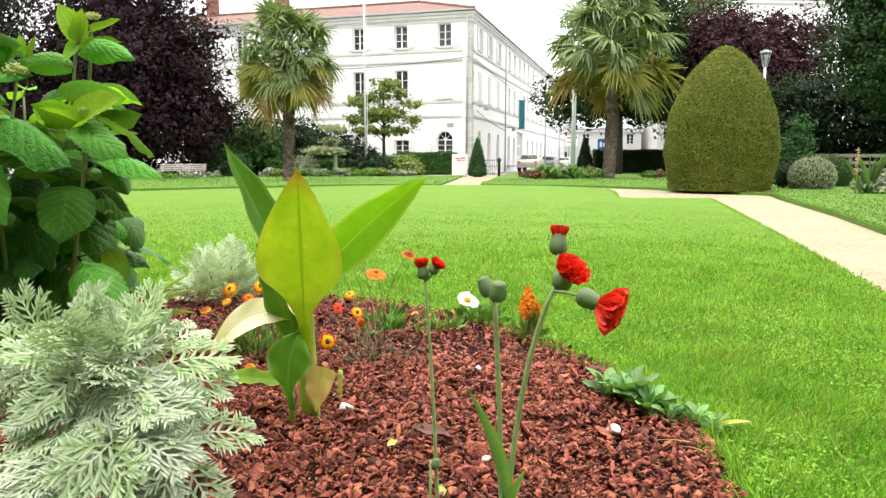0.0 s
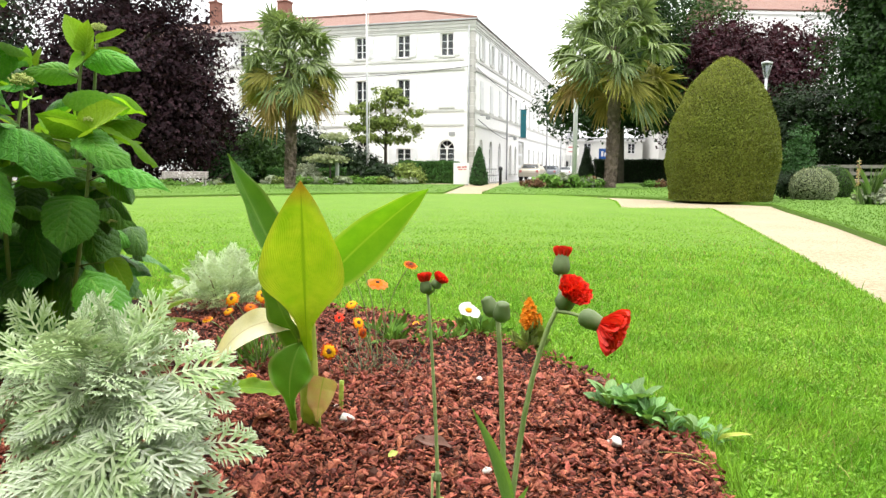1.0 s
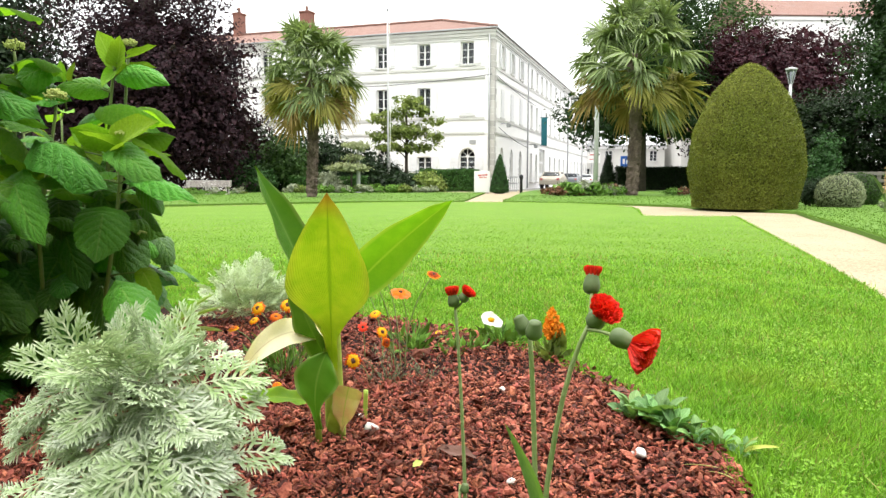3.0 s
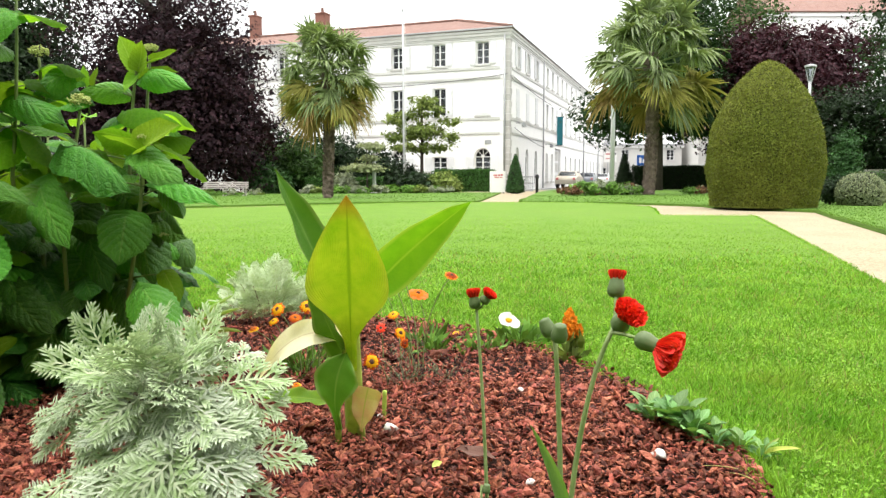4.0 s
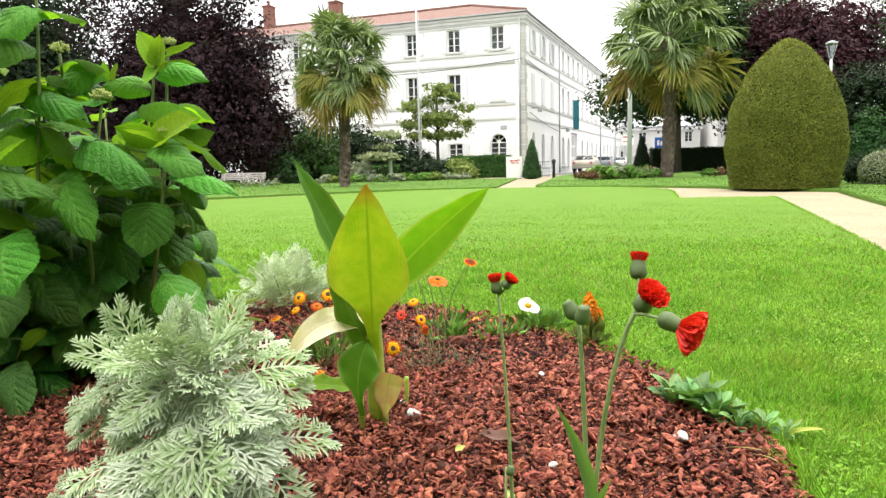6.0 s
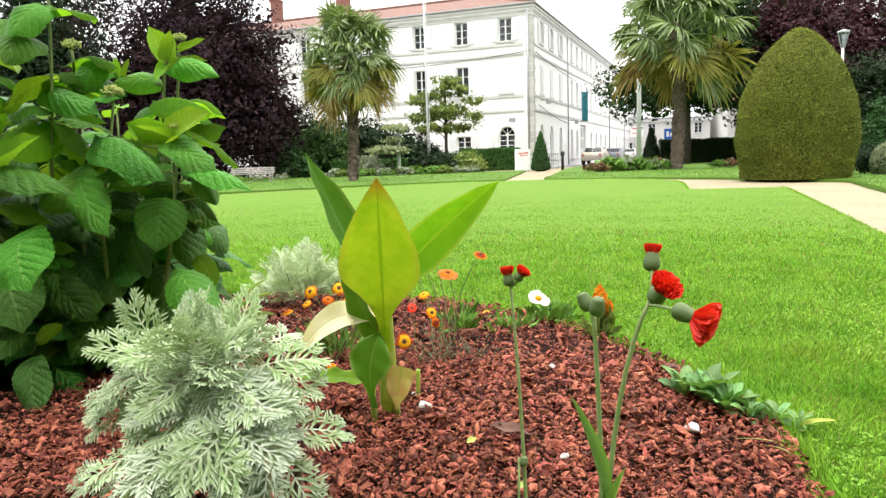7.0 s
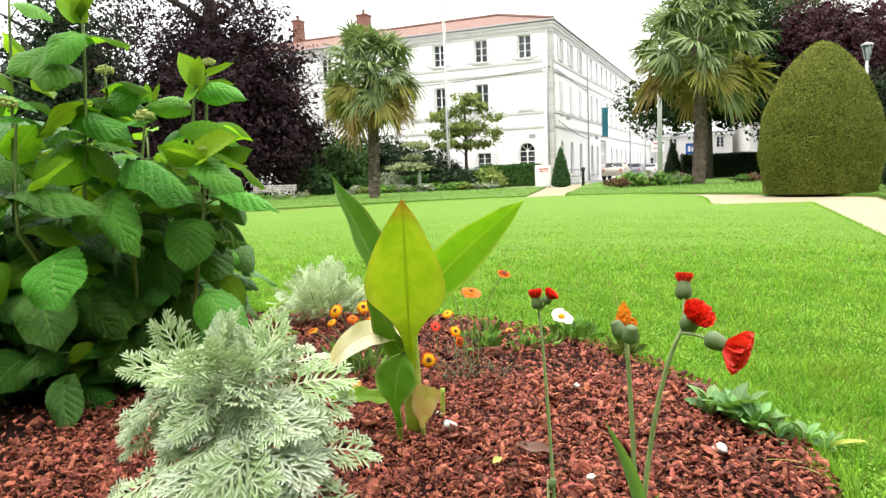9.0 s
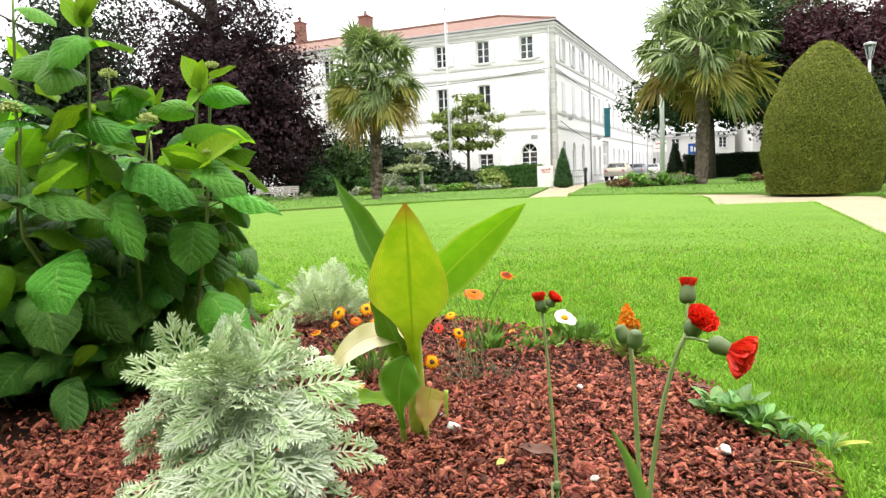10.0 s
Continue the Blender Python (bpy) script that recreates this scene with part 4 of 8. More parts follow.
# ---- street things ----


def car(x, y, rz, paint, label):
    t = thing("car", x, y, -0.075, label, "car", "parked cars", rz)
    prof = [(-2.05, 0.35), (-2.1, 0.75), (-1.95, 0.92), (-1.35, 0.98), (-0.95, 1.40), (0.55, 1.42), (1.15, 0.98), (1.95, 0.85), (2.1, 0.60), (2.08, 0.35)]
    bm = bmesh.new()
    sides = []
    for s in (-1, 1):
        sides.append([bm.verts.new((px, s * (0.84 if pz < 1.0 else 0.66), pz)) for px, pz in prof])
    n = len(prof)
    bm.faces.new(sides[0])
    bm.faces.new(sides[1][::-1])
    for j in range(n):
        k = (j + 1) % n
        bm.faces.new((sides[0][k], sides[0][j], sides[1][j], sides[1][k]))
    bmesh.ops.recalc_face_normals(bm, faces=list(bm.faces))
    bmesh.ops.bevel(bm, geom=list(bm.edges), offset=0.05, segments=2, affect="EDGES")
    part("body", bm, paint, t, smooth=False)
    for s in (-1, 1):
        bm = bmesh.new()
        vs = [bm.verts.new((px, s * py, pz)) for px, py, pz in ((-1.2, 0.81, 1.02), (0.98, 0.81, 1.02), (0.45, 0.69, 1.36), (-0.85, 0.69, 1.36))]
        bm.faces.new(vs if s < 0 else vs[::-1])
        bmesh.ops.solidify(bm, geom=list(bm.faces), thickness=-0.012)
        part("side_window", bm, M_PANE, t, "dark side glass")
    for px, tilt in ((1.17, 1), (-1.3, -1)):
        bm = bmesh.new()
        top, foot = (0.66, 1.36) if tilt > 0 else (-1.02, 1.36), 1.03
        vs = [bm.verts.new(p) for p in ((px + 0.03 * tilt, -0.7, foot), (px + 0.03 * tilt, 0.7, foot), (top[0] + 0.03 * tilt, 0.58, top[1]), (top[0] + 0.03 * tilt, -0.58, top[1]))]
        bm.faces.new(vs)
        bmesh.ops.solidify(bm, geom=list(bm.faces), thickness=0.012)
        part("windscreen", bm, M_PANE, t, "dark windscreen glass")
    for wx in (-1.3, 1.3):
        for s in (-1, 1):
            V, F = tube([(wx, s * 0.66, 0.31), (wx, s * 0.86, 0.31)], 0.31, 16)
            wh = under("wheel", npmesh("wheel", V, F, smooth=False), M_RUBBER, t, "black tyre")
            V, F = tube([(wx, s * 0.80, 0.31), (wx, s * 0.875, 0.31)], 0.18, 12)
            under("rim", npmesh("rim", V, F), M_ZINC, wh, "grey metal rim")
    for s in (-1, 1):
        box_part("headlight", M_PANE, t, 2.02, s * 0.6 - 0.14, 0.62, 2.09, s * 0.6 + 0.14, 0.76, 0.02)
        box_part("tail_light", M_RED, t, -2.13, s * 0.66 - 0.1, 0.70, -2.06, s * 0.66 + 0.1, 0.88, 0.02, "red tail light")
    return t


P_GOLD = surface("beige_car_paint", (0.52, 0.47, 0.38), (0.55, 0.50, 0.41), 1, 30, 0.35, 0)
P_WHITE = surface("white_car_paint", (0.76, 0.76, 0.76), (0.8, 0.8, 0.8), 1, 30, 0.3, 0)
P_GREY = surface("grey_car_paint", (0.20, 0.22, 0.25), (0.24, 0.26, 0.29), 1, 30, 0.3, 0)
car(7.3, 58.0, 74, P_GOLD, "parked beige saloon car on the street")
car(11.2, 74.0, 74, P_GREY, "parked dark grey car on the street")
car(14.9, 86.0, 74, P_WHITE, "parked white car on the street")
car(19.3, 100.0, 74, P_GREY, "parked grey car far down the street")
car(19.0, 68.0, 10, P_WHITE, "white car parked behind the hedge")
car(24.5, 72.0, 5, P_WHITE, "white car parked behind the hedge")


def post(name, x, y, h, r0, r1, mat, label, category, z=0.0, group=""):
    t = thing(name, x, y, z, label, category, group)
    V, F = tube([(0, 0, 0), (0, 0, h * 0.5), (0, 0, h)], [r0, (r0 + r1) / 2, r1], 12)
    under("pole", npmesh("pole", V, F, smooth=True), mat, t)
    V, F = tube([(0, 0, 0.0), (0, 0, 0.12)], [r0 * 2.0, r0 * 1.8], 12)
    under("base_plate", npmesh("base_plate", V, F), mat, t)
    return t


fp = post("flagpole", -4.35, 39.6, 10.0, 0.070, 0.042, M_POLE, "tall bare white flagpole standing on the lawn", "flagpole")
V, F = tube([(0, 0, 10.0), (0, 0, 10.15)], [0.07, 0.03], 10)
under("finial", npmesh("finial", V, F, smooth=True), M_POLE, fp)
V, F = tube(curve3((0.1, 0, 1.2), (0.16, 0, 5.0), (0.1, 0, 9.9), 10), 0.012, 5)
under("halyard", npmesh("halyard", V, F), M_WHITEBOARD, fp)
post("flagpole", 7.03, 38.0, 9.0, 0.135, 0.09, M_POLE, "grey metal mast partly hidden by a palm", "mast", z=0)
post("lamp_post", -5.45, 35.6, 2.6, 0.10, 0.09, M_POLE, "short pale post among shrubs", "post")
for x, y, h in ((9.0, 62, 5.2), (11.9, 72, 5.0), (15.4, 86, 5.0), (24.0, 70, 6.2)):
    sl = post("street_lamp", x, y, h, 0.07, 0.05, M_ZINC, "slim grey street lamp on the pavement", "street lamp", z=-0.075, group="street lamps")
    bm = bmesh.new()
    box(bm, -0.45, -0.10, h - 0.02, 0.25, 0.10, h + 0.12, 0.03)
    part("lamp_head", bm, M_ZINC, sl)
# the park lamp behind the clipped yew: an open glass cone on a column
pl = post("park_lamp", 10.83, 24.0, 3.85, 0.06, 0.045, M_ZINC, "grey park lamp with an inverted glass cone", "lamp")
V, F = tube([(0, 0, 3.85), (0, 0, 4.0), (0, 0, 4.32)], [0.05, 0.075, 0.16], 14, False)
under("cone", npmesh("cone", V, F, smooth=True), M_PANE, pl, "clear glass cone")
V, F = tube([(0, 0, 4.32), (0, 0, 4.37)], [0.185, 0.18], 16)
under("cap", npmesh("cap", V, F), M_ZINC, pl)
for k in range(4):
    a = k * math.pi / 2
    V, F = tube([(0.06 * math.cos(a), 0.06 * math.sin(a), 3.85), (0.175 * math.cos(a), 0.175 * math.sin(a), 4.33)], 0.012, 5)
    under("rib", npmesh("rib", V, F), M_ZINC, pl)
# blue road sign
sg = post("road_sign", 12.2, 54.0, 2.4, 0.035, 0.035, M_POLE, "square blue road sign on a grey post", "sign", z=-0.075)
box_part("sign_plate", M_BLUE, sg, -0.36, -0.06, 1.75, 0.36, -0.03, 2.55, 0.01)
box_part("sign_mark", M_WHITEBOARD, sg, -0.2, -0.066, 1.95, -0.02, -0.061, 2.35)
box_part("sign_mark", M_WHITEBOARD, sg, 0.06, -0.066, 1.95, 0.2, -0.061, 2.25)
sg = post("road_sign", 12.0, 66.0, 3.3, 0.05, 0.05, M_POLE, "white and red notice on a street post", "sign", z=-0.075)
box_part("sign_plate", M_WHITEBOARD, sg, -0.6, -0.08, 2.3, 0.6, -0.04, 3.3, 0.01)
box_part("sign_mark", M_RED, sg, -0.40, -0.087, 3.0, 0.10, -0.081, 3.12)
box_part("sign_mark", M_RED, sg, -0.40, -0.087, 2.6, 0.35, -0.081, 2.68)
# notice board at the garden entrance, plain bars for its red lettering
nb = thing("notice_board", 0.88, 36.6, PATH_Z, "white free-standing notice board with red lettering", "notice board")
box_part("panel", M_WHITEBOARD, nb, -0.41, -0.04, 0.06, 0.41, 0.04, 1.17, 0.015)
for x0, x1, z0, z1 in ((-0.22, -0.02, 0.90, 0.99), (0.02, 0.14, 0.90, 1.0), (0.16, 0.27, 0.92, 1.02), (-0.16, 0.06, 0.80, 0.87), (0.10, 0.25, 0.81, 0.86)):
    box_part("lettering", M_RED, nb, x0, -0.046, z0, x1, -0.0405, z1)
for x in (-0.3, 0.3):
    box_part("foot", M_DARKMETAL, nb, x - 0.03, -0.2, 0.0, x + 0.03, 0.2, 0.058, 0.01)
# low iron gate with a black bollard
gt = thing("iron_gate", 2.5, 37.6, PATH_Z, "low grey iron gate at the garden entrance", "gate")
for k in range(7):
    box_part("bar", M_ZINC, gt, -0.42 + k * 0.11, -0.012, 0.05, -0.395 + k * 0.11, 0.012, 0.86)
for z in (0.10, 0.5, 0.84):
    box_part("rail", M_ZINC, gt, -0.45, -0.02, z, 0.30, 0.02, z + 0.05)
bo = thing("bollard", 2.98, 37.3, PATH_Z, "black iron bollard beside the gate", "bollard")
V, F = tube([(0, 0, 0), (0, 0, 0.75), (0, 0, 0.82), (0, 0, 0.95), (0, 0, 1.0)], [0.08, 0.07, 0.11, 0.10, 0.02], 12)
under("shaft", npmesh("shaft", V, F, smooth=True), M_DARKMETAL, bo)


def bench(x, y, rz, w):
    t = thing("garden_bench", x, y, 0.0, "pale wooden slatted garden bench below a copper beech", "bench", rz=rz)
    for k in range(4):
        box_part("seat_slat", M_BENCH, t, -w / 2, -0.22 + k * 0.11, 0.32, w / 2, -0.13 + k * 0.11, 0.355, 0.006)
    for k in range(3):
        box_part("back_slat", M_BENCH, t, -w / 2, 0.24 + k * 0.02, 0.38 + k * 0.085, w / 2, 0.27 + k * 0.02, 0.44 + k * 0.085, 0.006)
    for s in (-1, 0, 1):
        xx = s * (w / 2 - 0.12)
        box_part("leg", M_BENCH, t, xx - 0.03, -0.22, 0.0, xx + 0.03, -0.15, 0.318, 0.006)
        box_part("leg", M_BENCH, t, xx - 0.03, 0.17, 0.0, xx + 0.03, 0.238, 0.318, 0.006)
        box_part("back_post", M_BENCH, t, xx - 0.03, 0.285, 0.28, xx + 0.03, 0.34, 0.61, 0.006)


bench(-11.05, 29.6, 4, 1.95)
# weathered rail fence at the edge of the garden
fence = thing("rail_fence", 16.5, 25.0, 0.0, "weathered grey wooden rail fence", "fence")
for k in range(5):
    box_part("post", M_FENCE, fence, -4.05 + 2 * k, -0.06, 0.0, -3.95 + 2 * k, 0.06, 0.98, 0.01)
for z in (0.35, 0.6, 0.85):
    box_part("rail", M_FENCE, fence, -4.3, -0.09, z, 4.3, -0.065, z + 0.12, 0.008)

# ---- trees and shrubs ----


def trunk_and_limbs(parent, height, r, limbs, rng, reach, bark):
    """A tapered trunk and its limbs, each limb a part of the trunk."""
    pts = np.array([(0, 0, -0.1), (0.05 * r, 0, height * 0.35), (0.3 * r, 0.2 * r, height * 0.7), (0, 0, height)])
    V, F = tube(pts, [r * 1.35, r, r * 0.8, r * 0.35], 10)
    trunk = under("trunk", npmesh("trunk", V, F, smooth=True), bark, parent)
    for i in range(limbs):
        z0 = height * rng.uniform(0.35, 0.9)
        a = 2 * math.pi * i / limbs + rng.uniform(-0.4, 0.4)
        L = reach * rng.uniform(0.6, 1.0)
        end = np.array((math.cos(a) * L, math.sin(a) * L, z0 + L * rng.uniform(0.3, 0.8)))
        midp = np.array((math.cos(a) * L * 0.45, math.sin(a) * L * 0.45, z0 + L * 0.5))
        V, F = tube(curve3((0, 0, z0), midp, end, 6), np.linspace(r * 0.45, r * 0.08, 6), 6)
        under("limb", npmesh("limb", V, F, smooth=True), bark, trunk)


def clump_points(lobes, clumps, per, spread, rng, hollow=0.45, rag=0.22):
    """Leaf places and directions: clumps strewn through overlapping lobes (x, y, z, rx, ry, rz)."""
    L = np.array(lobes, dtype=float)
    vol = L[:, 3] * L[:, 4] * L[:, 5]
    pick = rng.choice(len(L), clumps, p=vol / vol.sum())
    d = rng.normal(size=(clumps, 3))
    d /= np.linalg.norm(d, axis=1)[:, None]
    f = rng.uniform(hollow ** 3, 1.0, clumps) ** (1 / 3) * (1 + rag * hash_noise(d, 3.1, seed=float(L[0, 0])))
    C = L[pick, :3] + d * L[pick, 3:] * f[:, None]
    C[:, 2] = np.maximum(C[:, 2], 0.12)
    P = np.repeat(C, per, axis=0) + rng.normal(size=(clumps * per, 3)) * spread * np.array((1, 1, 0.6))
    P[:, 2] = np.maximum(P[:, 2], 0.03)
    N = np.repeat(d, per, axis=0) * 0.8 + np.array((0, 0, 0.7))
    return P, N


def tree(name, x, y, label, material, lobes, clumps, per, spread, size, trunk_h, trunk_r, seed, limbs=9, hollow=0.4, rag=0.22, category="tree", group="", bark=None, dense=True):
    rng = np.random.default_rng(seed)
    t = thing(name, x, y, 0.0, label, category, group)
    trunk_and_limbs(t, trunk_h, trunk_r, limbs, rng, max(l[3] for l in lobes) * 0.75, bark or M_BARK)
    P, N = clump_points(lobes, clumps, per, spread, rng, hollow, rag)
    inner = [(a, b, c, d * 0.74, e * 0.74, f * 0.74) for a, b, c, d, e, f in lobes if c < 9.0]
    P2, N2 = clump_points(inner, clumps, max(4, per // 5), spread * 1.3, rng, 0.0, 0.1)
    if dense:
        under("inner_foliage", leaves_mesh("inner_foliage", P2, N2, size * 2.3, rng, 0.9), material, t, "shaded inner leaves")
    under("crown", leaves_mesh("crown", P, N, size, rng, 0.7), material, t)
    return t


tree("copper_beech", -15.9, 35.0, "large copper beech with dark purple foliage", M_BEECH,
     [(0, 0, 5.0, 5.3, 4.5, 5.0), (-0.3, 0, 10.0, 4.6, 4.0, 4.5), (1.8, -0.8, 2.8, 4.0, 3.2, 2.8), (-2.6, -0.5, 3.4, 3.6, 3.0, 3.3), (2.6, 0, 6.6, 2.9, 2.6, 2.4), (3.9, -0.4, 3.4, 2.0, 2.0, 3.2)], 1350, 40, 0.36, 0.17, 12.0, 0.5, 11, limbs=14, hollow=0.3, rag=0.34)
tree("cedar", -27.5, 40.0, "dark green conifer at the edge of the garden", M_DARKLEAF, [(0, 0, 6, 5.0, 4.5, 6), (1.5, 0, 11, 3.5, 3.5, 4.5)], 700, 30, 0.4, 0.24, 12.0, 0.45, 12)
tree("plum_tree", 18.2, 45.0, "purple-leaved plum tree behind the lawn", M_PLUM,
     [(0, 0, 5.6, 5.6, 4.0, 4.4), (-1.5, 0, 8.1, 3.4, 2.8, 2.2), (3.4, 0, 7.6, 3.2, 2.6, 2.8)], 1000, 34, 0.34, 0.20, 8.0, 0.35, 13, hollow=0.35)
tree("evergreen_tree", 10.55, 43.0, "dark evergreen tree behind a palm", M_OAK,
     [(0.4, 0, 7.4, 3.6, 3.6, 4.4), (-2.4, -0.5, 4.4, 2.6, 2.4, 1.9), (1.4, 0, 10.0, 3.0, 3.0, 3.0), (1.9, 0, 4.7, 2.9, 2.4, 1.9), (0.6, 0, 4.9, 3.0, 2.4, 1.7)], 800, 32, 0.34, 0.21, 10.0, 0.35, 14, hollow=0.3, rag=0.1)
tree("lime_tree", 18.8, 52.0, "tall mid-green tree behind the garden", M_MIDLEAF, [(-1.6, 0, 10.8, 4.4, 3.6, 4.2), (0.5, 0, 6.5, 3.6, 3.0, 3.4)], 520, 30, 0.4, 0.24, 11.0, 0.35, 15)
tree("oak_tree", 20.9, 31.0, "broad dark green tree at the lawn's edge", M_OAK,
     [(0, 0, 8.0, 4.4, 4.0, 4.4), (-1.4, -1.0, 5.2, 3.2, 2.6, 2.4), (1.8, 0, 4.6, 3.6, 3.0, 2.6)], 1700, 32, 0.30, 0.18, 9.0, 0.4, 16, hollow=0.25)
tree("holly", 21.0, 39.0, "dark evergreen thicket under the trees", M_DARKLEAF, [(0, 0, 3.0, 4.6, 2.6, 3.3), (-3.8, 0.5, 2.4, 3.0, 2.0, 2.7), (4.0, -1, 3.4, 3.4, 2.4, 3.4)], 900, 30, 0.28, 0.17, 3.0, 0.2, 17, category="shrub")
tree("holly", 29.0, 36.0, "dark evergreen thicket under the trees", M_DARKLEAF, [(0, 0, 3.0, 5.0, 3.0, 3.4)], 420, 30, 0.3, 0.19, 4.0, 0.2, 18, category="shrub")
tree("magnolia", -3.5, 41.6, "small tree with yellow-green layered foliage", M_MAGNOLIA,
     [(0, 0, 3.5, 1.3, 1.2, 0.45), (-1.5, 0, 4.3, 0.75, 0.8, 0.35), (1.5, 0, 3.2, 0.85, 0.8, 0.32), (0.2, 0, 5.2, 0.75, 0.8, 0.55), (-1.4, 0, 3.2, 0.85, 0.8, 0.32), (1.6, 0, 4.1, 0.65, 0.7, 0.28), (0.5, 0, 2.55, 1.3, 1.0, 0.26), (-0.4, 0.3, 4.5, 0.8, 0.8, 0.4), (0.9, -0.3, 4.7, 0.55, 0.6, 0.3), (-0.9, -0.4, 2.6, 0.9, 0.8, 0.25)],
     250, 30, 0.14, 0.17, 4.9, 0.095, 19, limbs=12, hollow=0.1, rag=0.35, dense=False)
tree("dogwood", -5.75, 35.2, "layered cream-variegated dogwood on the lawn", M_VARIEG,
     [(-0.1, 0, 1.28, 1.15, 0.8, 0.13), (0.3, 0, 2.35, 0.75, 0.6, 0.12), (0.1, 0.1, 1.75, 0.5, 0.5, 0.10)], 130, 20, 0.10, 0.10, 2.3, 0.04, 20, limbs=6, hollow=0.1, category="shrub")
for k, (x, y, rx, h, matl, lab, size) in enumerate((
        (-9.9, 38.0, 1.7, 3.2, M_MIDLEAF, "rounded mid-green garden shrub", 0.15), (-12.3, 38.6, 1.9, 2.4, M_DARKLEAF, "dark rounded shrub below the beech", 0.16),
        (-12.3, 40.5, 1.7, 4.3, M_DARKLEAF, "tall dark evergreen shrub below a copper beech", 0.15), (-10.0, 41.5, 1.5, 3.6, M_DARKLEAF, "dark evergreen shrub behind the lawn", 0.15),
        (-8.1, 40.5, 1.5, 3.5, M_DARKLEAF, "dark green conifer behind a palm", 0.15), (-6.0, 39.0, 1.5, 2.6, M_DARKLEAF, "dark evergreen garden shrub", 0.15),
        (-4.9, 42.5, 1.3, 1.7, M_DARKLEAF, "dark evergreen shrub below the wall", 0.15), (-2.3, 41.0, 1.1, 1.15, M_CYPRESS, "green shrub below a small tree", 0.14),
        (-2.0, 37.6, 0.75, 1.0, M_MAGNOLIA, "low yellow-green shrub at the hedge's end", 0.13), (-11.2, 36.0, 1.2, 1.5, M_CYPRESS, "low green shrub at the lawn's end", 0.13),
        (-7.1, 35.6, 0.7, 0.95, M_BEDPALE, "low greyish shrub beside a palm", 0.10), (-3.6, 36.8, 0.9, 1.05, M_DARKLEAF, "low dark shrub beside a flagpole", 0.12),
        (-19.0, 37.0, 3.0, 3.2, M_DARKLEAF, "dark shrub under the beech", 0.18), (-24.0, 33.0, 3.2, 3.0, M_MIDLEAF, "large rounded green garden shrub", 0.18))):
    tree("shrub", x, y, lab, matl, [(0, 0, h * 0.45, rx, rx * 0.8, h * 0.55), (0.3 * rx, -0.2, h * 0.3, rx * 0.8, rx * 0.7, h * 0.32)], int(120 + 60 * rx), 26, 0.07 * h + 0.1, size, h * 0.6, 0.05, 40 + k, limbs=5, hollow=0.4, category="shrub", group="garden shrubs")
tree("bush", 9.75, 19.3, "upright dark green shrub beside the clipped yew", M_CYPRESS, [(0, 0, 0.85, 0.48, 0.45, 0.85), (0.02, 0, 1.6, 0.26, 0.26, 0.4)], 210, 22, 0.07, 0.06, 1.7, 0.03, 61, limbs=4, category="shrub")
tree("bush", 8.95, 18.4, "low dark shrub in the yew's shade", M_DARKLEAF, [(0, 0, 0.35, 0.4, 0.4, 0.4)], 110, 20, 0.06, 0.05, 0.4, 0.02, 62, limbs=4, category="shrub")


def clipped(name, x, y, label, leaf_mat, radius_at, height, count, size, seed, category="topiary", squash=1.0, core=0.955, inside_mat=M_CORE, ruffle=0.75):
    """A clipped evergreen of round plan: a dense skin of small leaves over a core as dark as its shaded inside."""
    rng = np.random.default_rng(seed)
    t = thing(name, x, y, 0.0, label, category)
    zs = np.linspace(0.0, 1.0, 28)
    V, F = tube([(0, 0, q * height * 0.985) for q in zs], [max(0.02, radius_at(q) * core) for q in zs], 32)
    under("twig_core", npmesh("twig_core", V, F, smooth=True), inside_mat, t, "solid core coloured dark like the shaded inside")
    q = rng.uniform(0, 1, count * 3)
    keep = rng.uniform(0, 1, count * 3) < np.array([radius_at(v) + 0.12 * height * 0.2 for v in q]) / (max(radius_at(v) for v in zs) + 0.03 * height)
    q = q[keep][:count]
    a = rng.uniform(0, 2 * np.pi, len(q))
    r = np.array([radius_at(v) for v in q])
    eps = 0.01
    slope = np.array([(radius_at(min(1, v + eps)) - radius_at(max(0, v - eps))) for v in q]) / (2 * eps * height)
    N = np.column_stack([np.cos(a), np.sin(a), -slope])
    N /= np.linalg.norm(N, axis=1)[:, None]
    P = np.column_stack([np.cos(a) * r, np.sin(a) * r * squash, q * height])
    lump = 0.018 * height * 0.5 * hash_noise(P, 2.3 / max(0.3, r.max()) * 1.6, seed * 1.0)
    P += N * (lump + rng.normal(size=len(q)) * size * 0.45)[:, None]
    P[:, 2] = np.maximum(P[:, 2], 0.02)
    under("foliage", leaves_mesh("foliage", P, N, size, rng, ruffle), leaf_mat, t)
    return t


def egg(w):
    return lambda q: w * (0.90 + 0.34 * q) if q < 0.28 else w * 0.9952 * max(0.0, 1 - ((q - 0.28) / 0.72) ** 2.05) ** 0.66


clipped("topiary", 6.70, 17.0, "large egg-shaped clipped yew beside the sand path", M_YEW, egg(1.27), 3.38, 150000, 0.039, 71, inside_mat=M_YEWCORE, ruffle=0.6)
dome = lambda w: (lambda q: w * max(0.0, 1 - (max(0.0, q - 0.30) / 0.70) ** 2.2) ** 0.5 * (0.80 + 0.667 * min(q, 0.30)))
clipped("box_ball", 9.42, 17.9, "clipped round grey-green bush on the lawn", M_GREYBUSH, dome(0.55), 0.80, 9000, 0.045, 72, "topiary")
clipped("box_ball", 11.0, 20.0, "clipped round green bush on the lawn", M_MIDLEAF, dome(0.60), 0.88, 7000, 0.05, 73, "topiary")
cone = lambda w: (lambda q: w * (1 - q) ** 0.8 * min(1.0, 0.8 + q * 2))
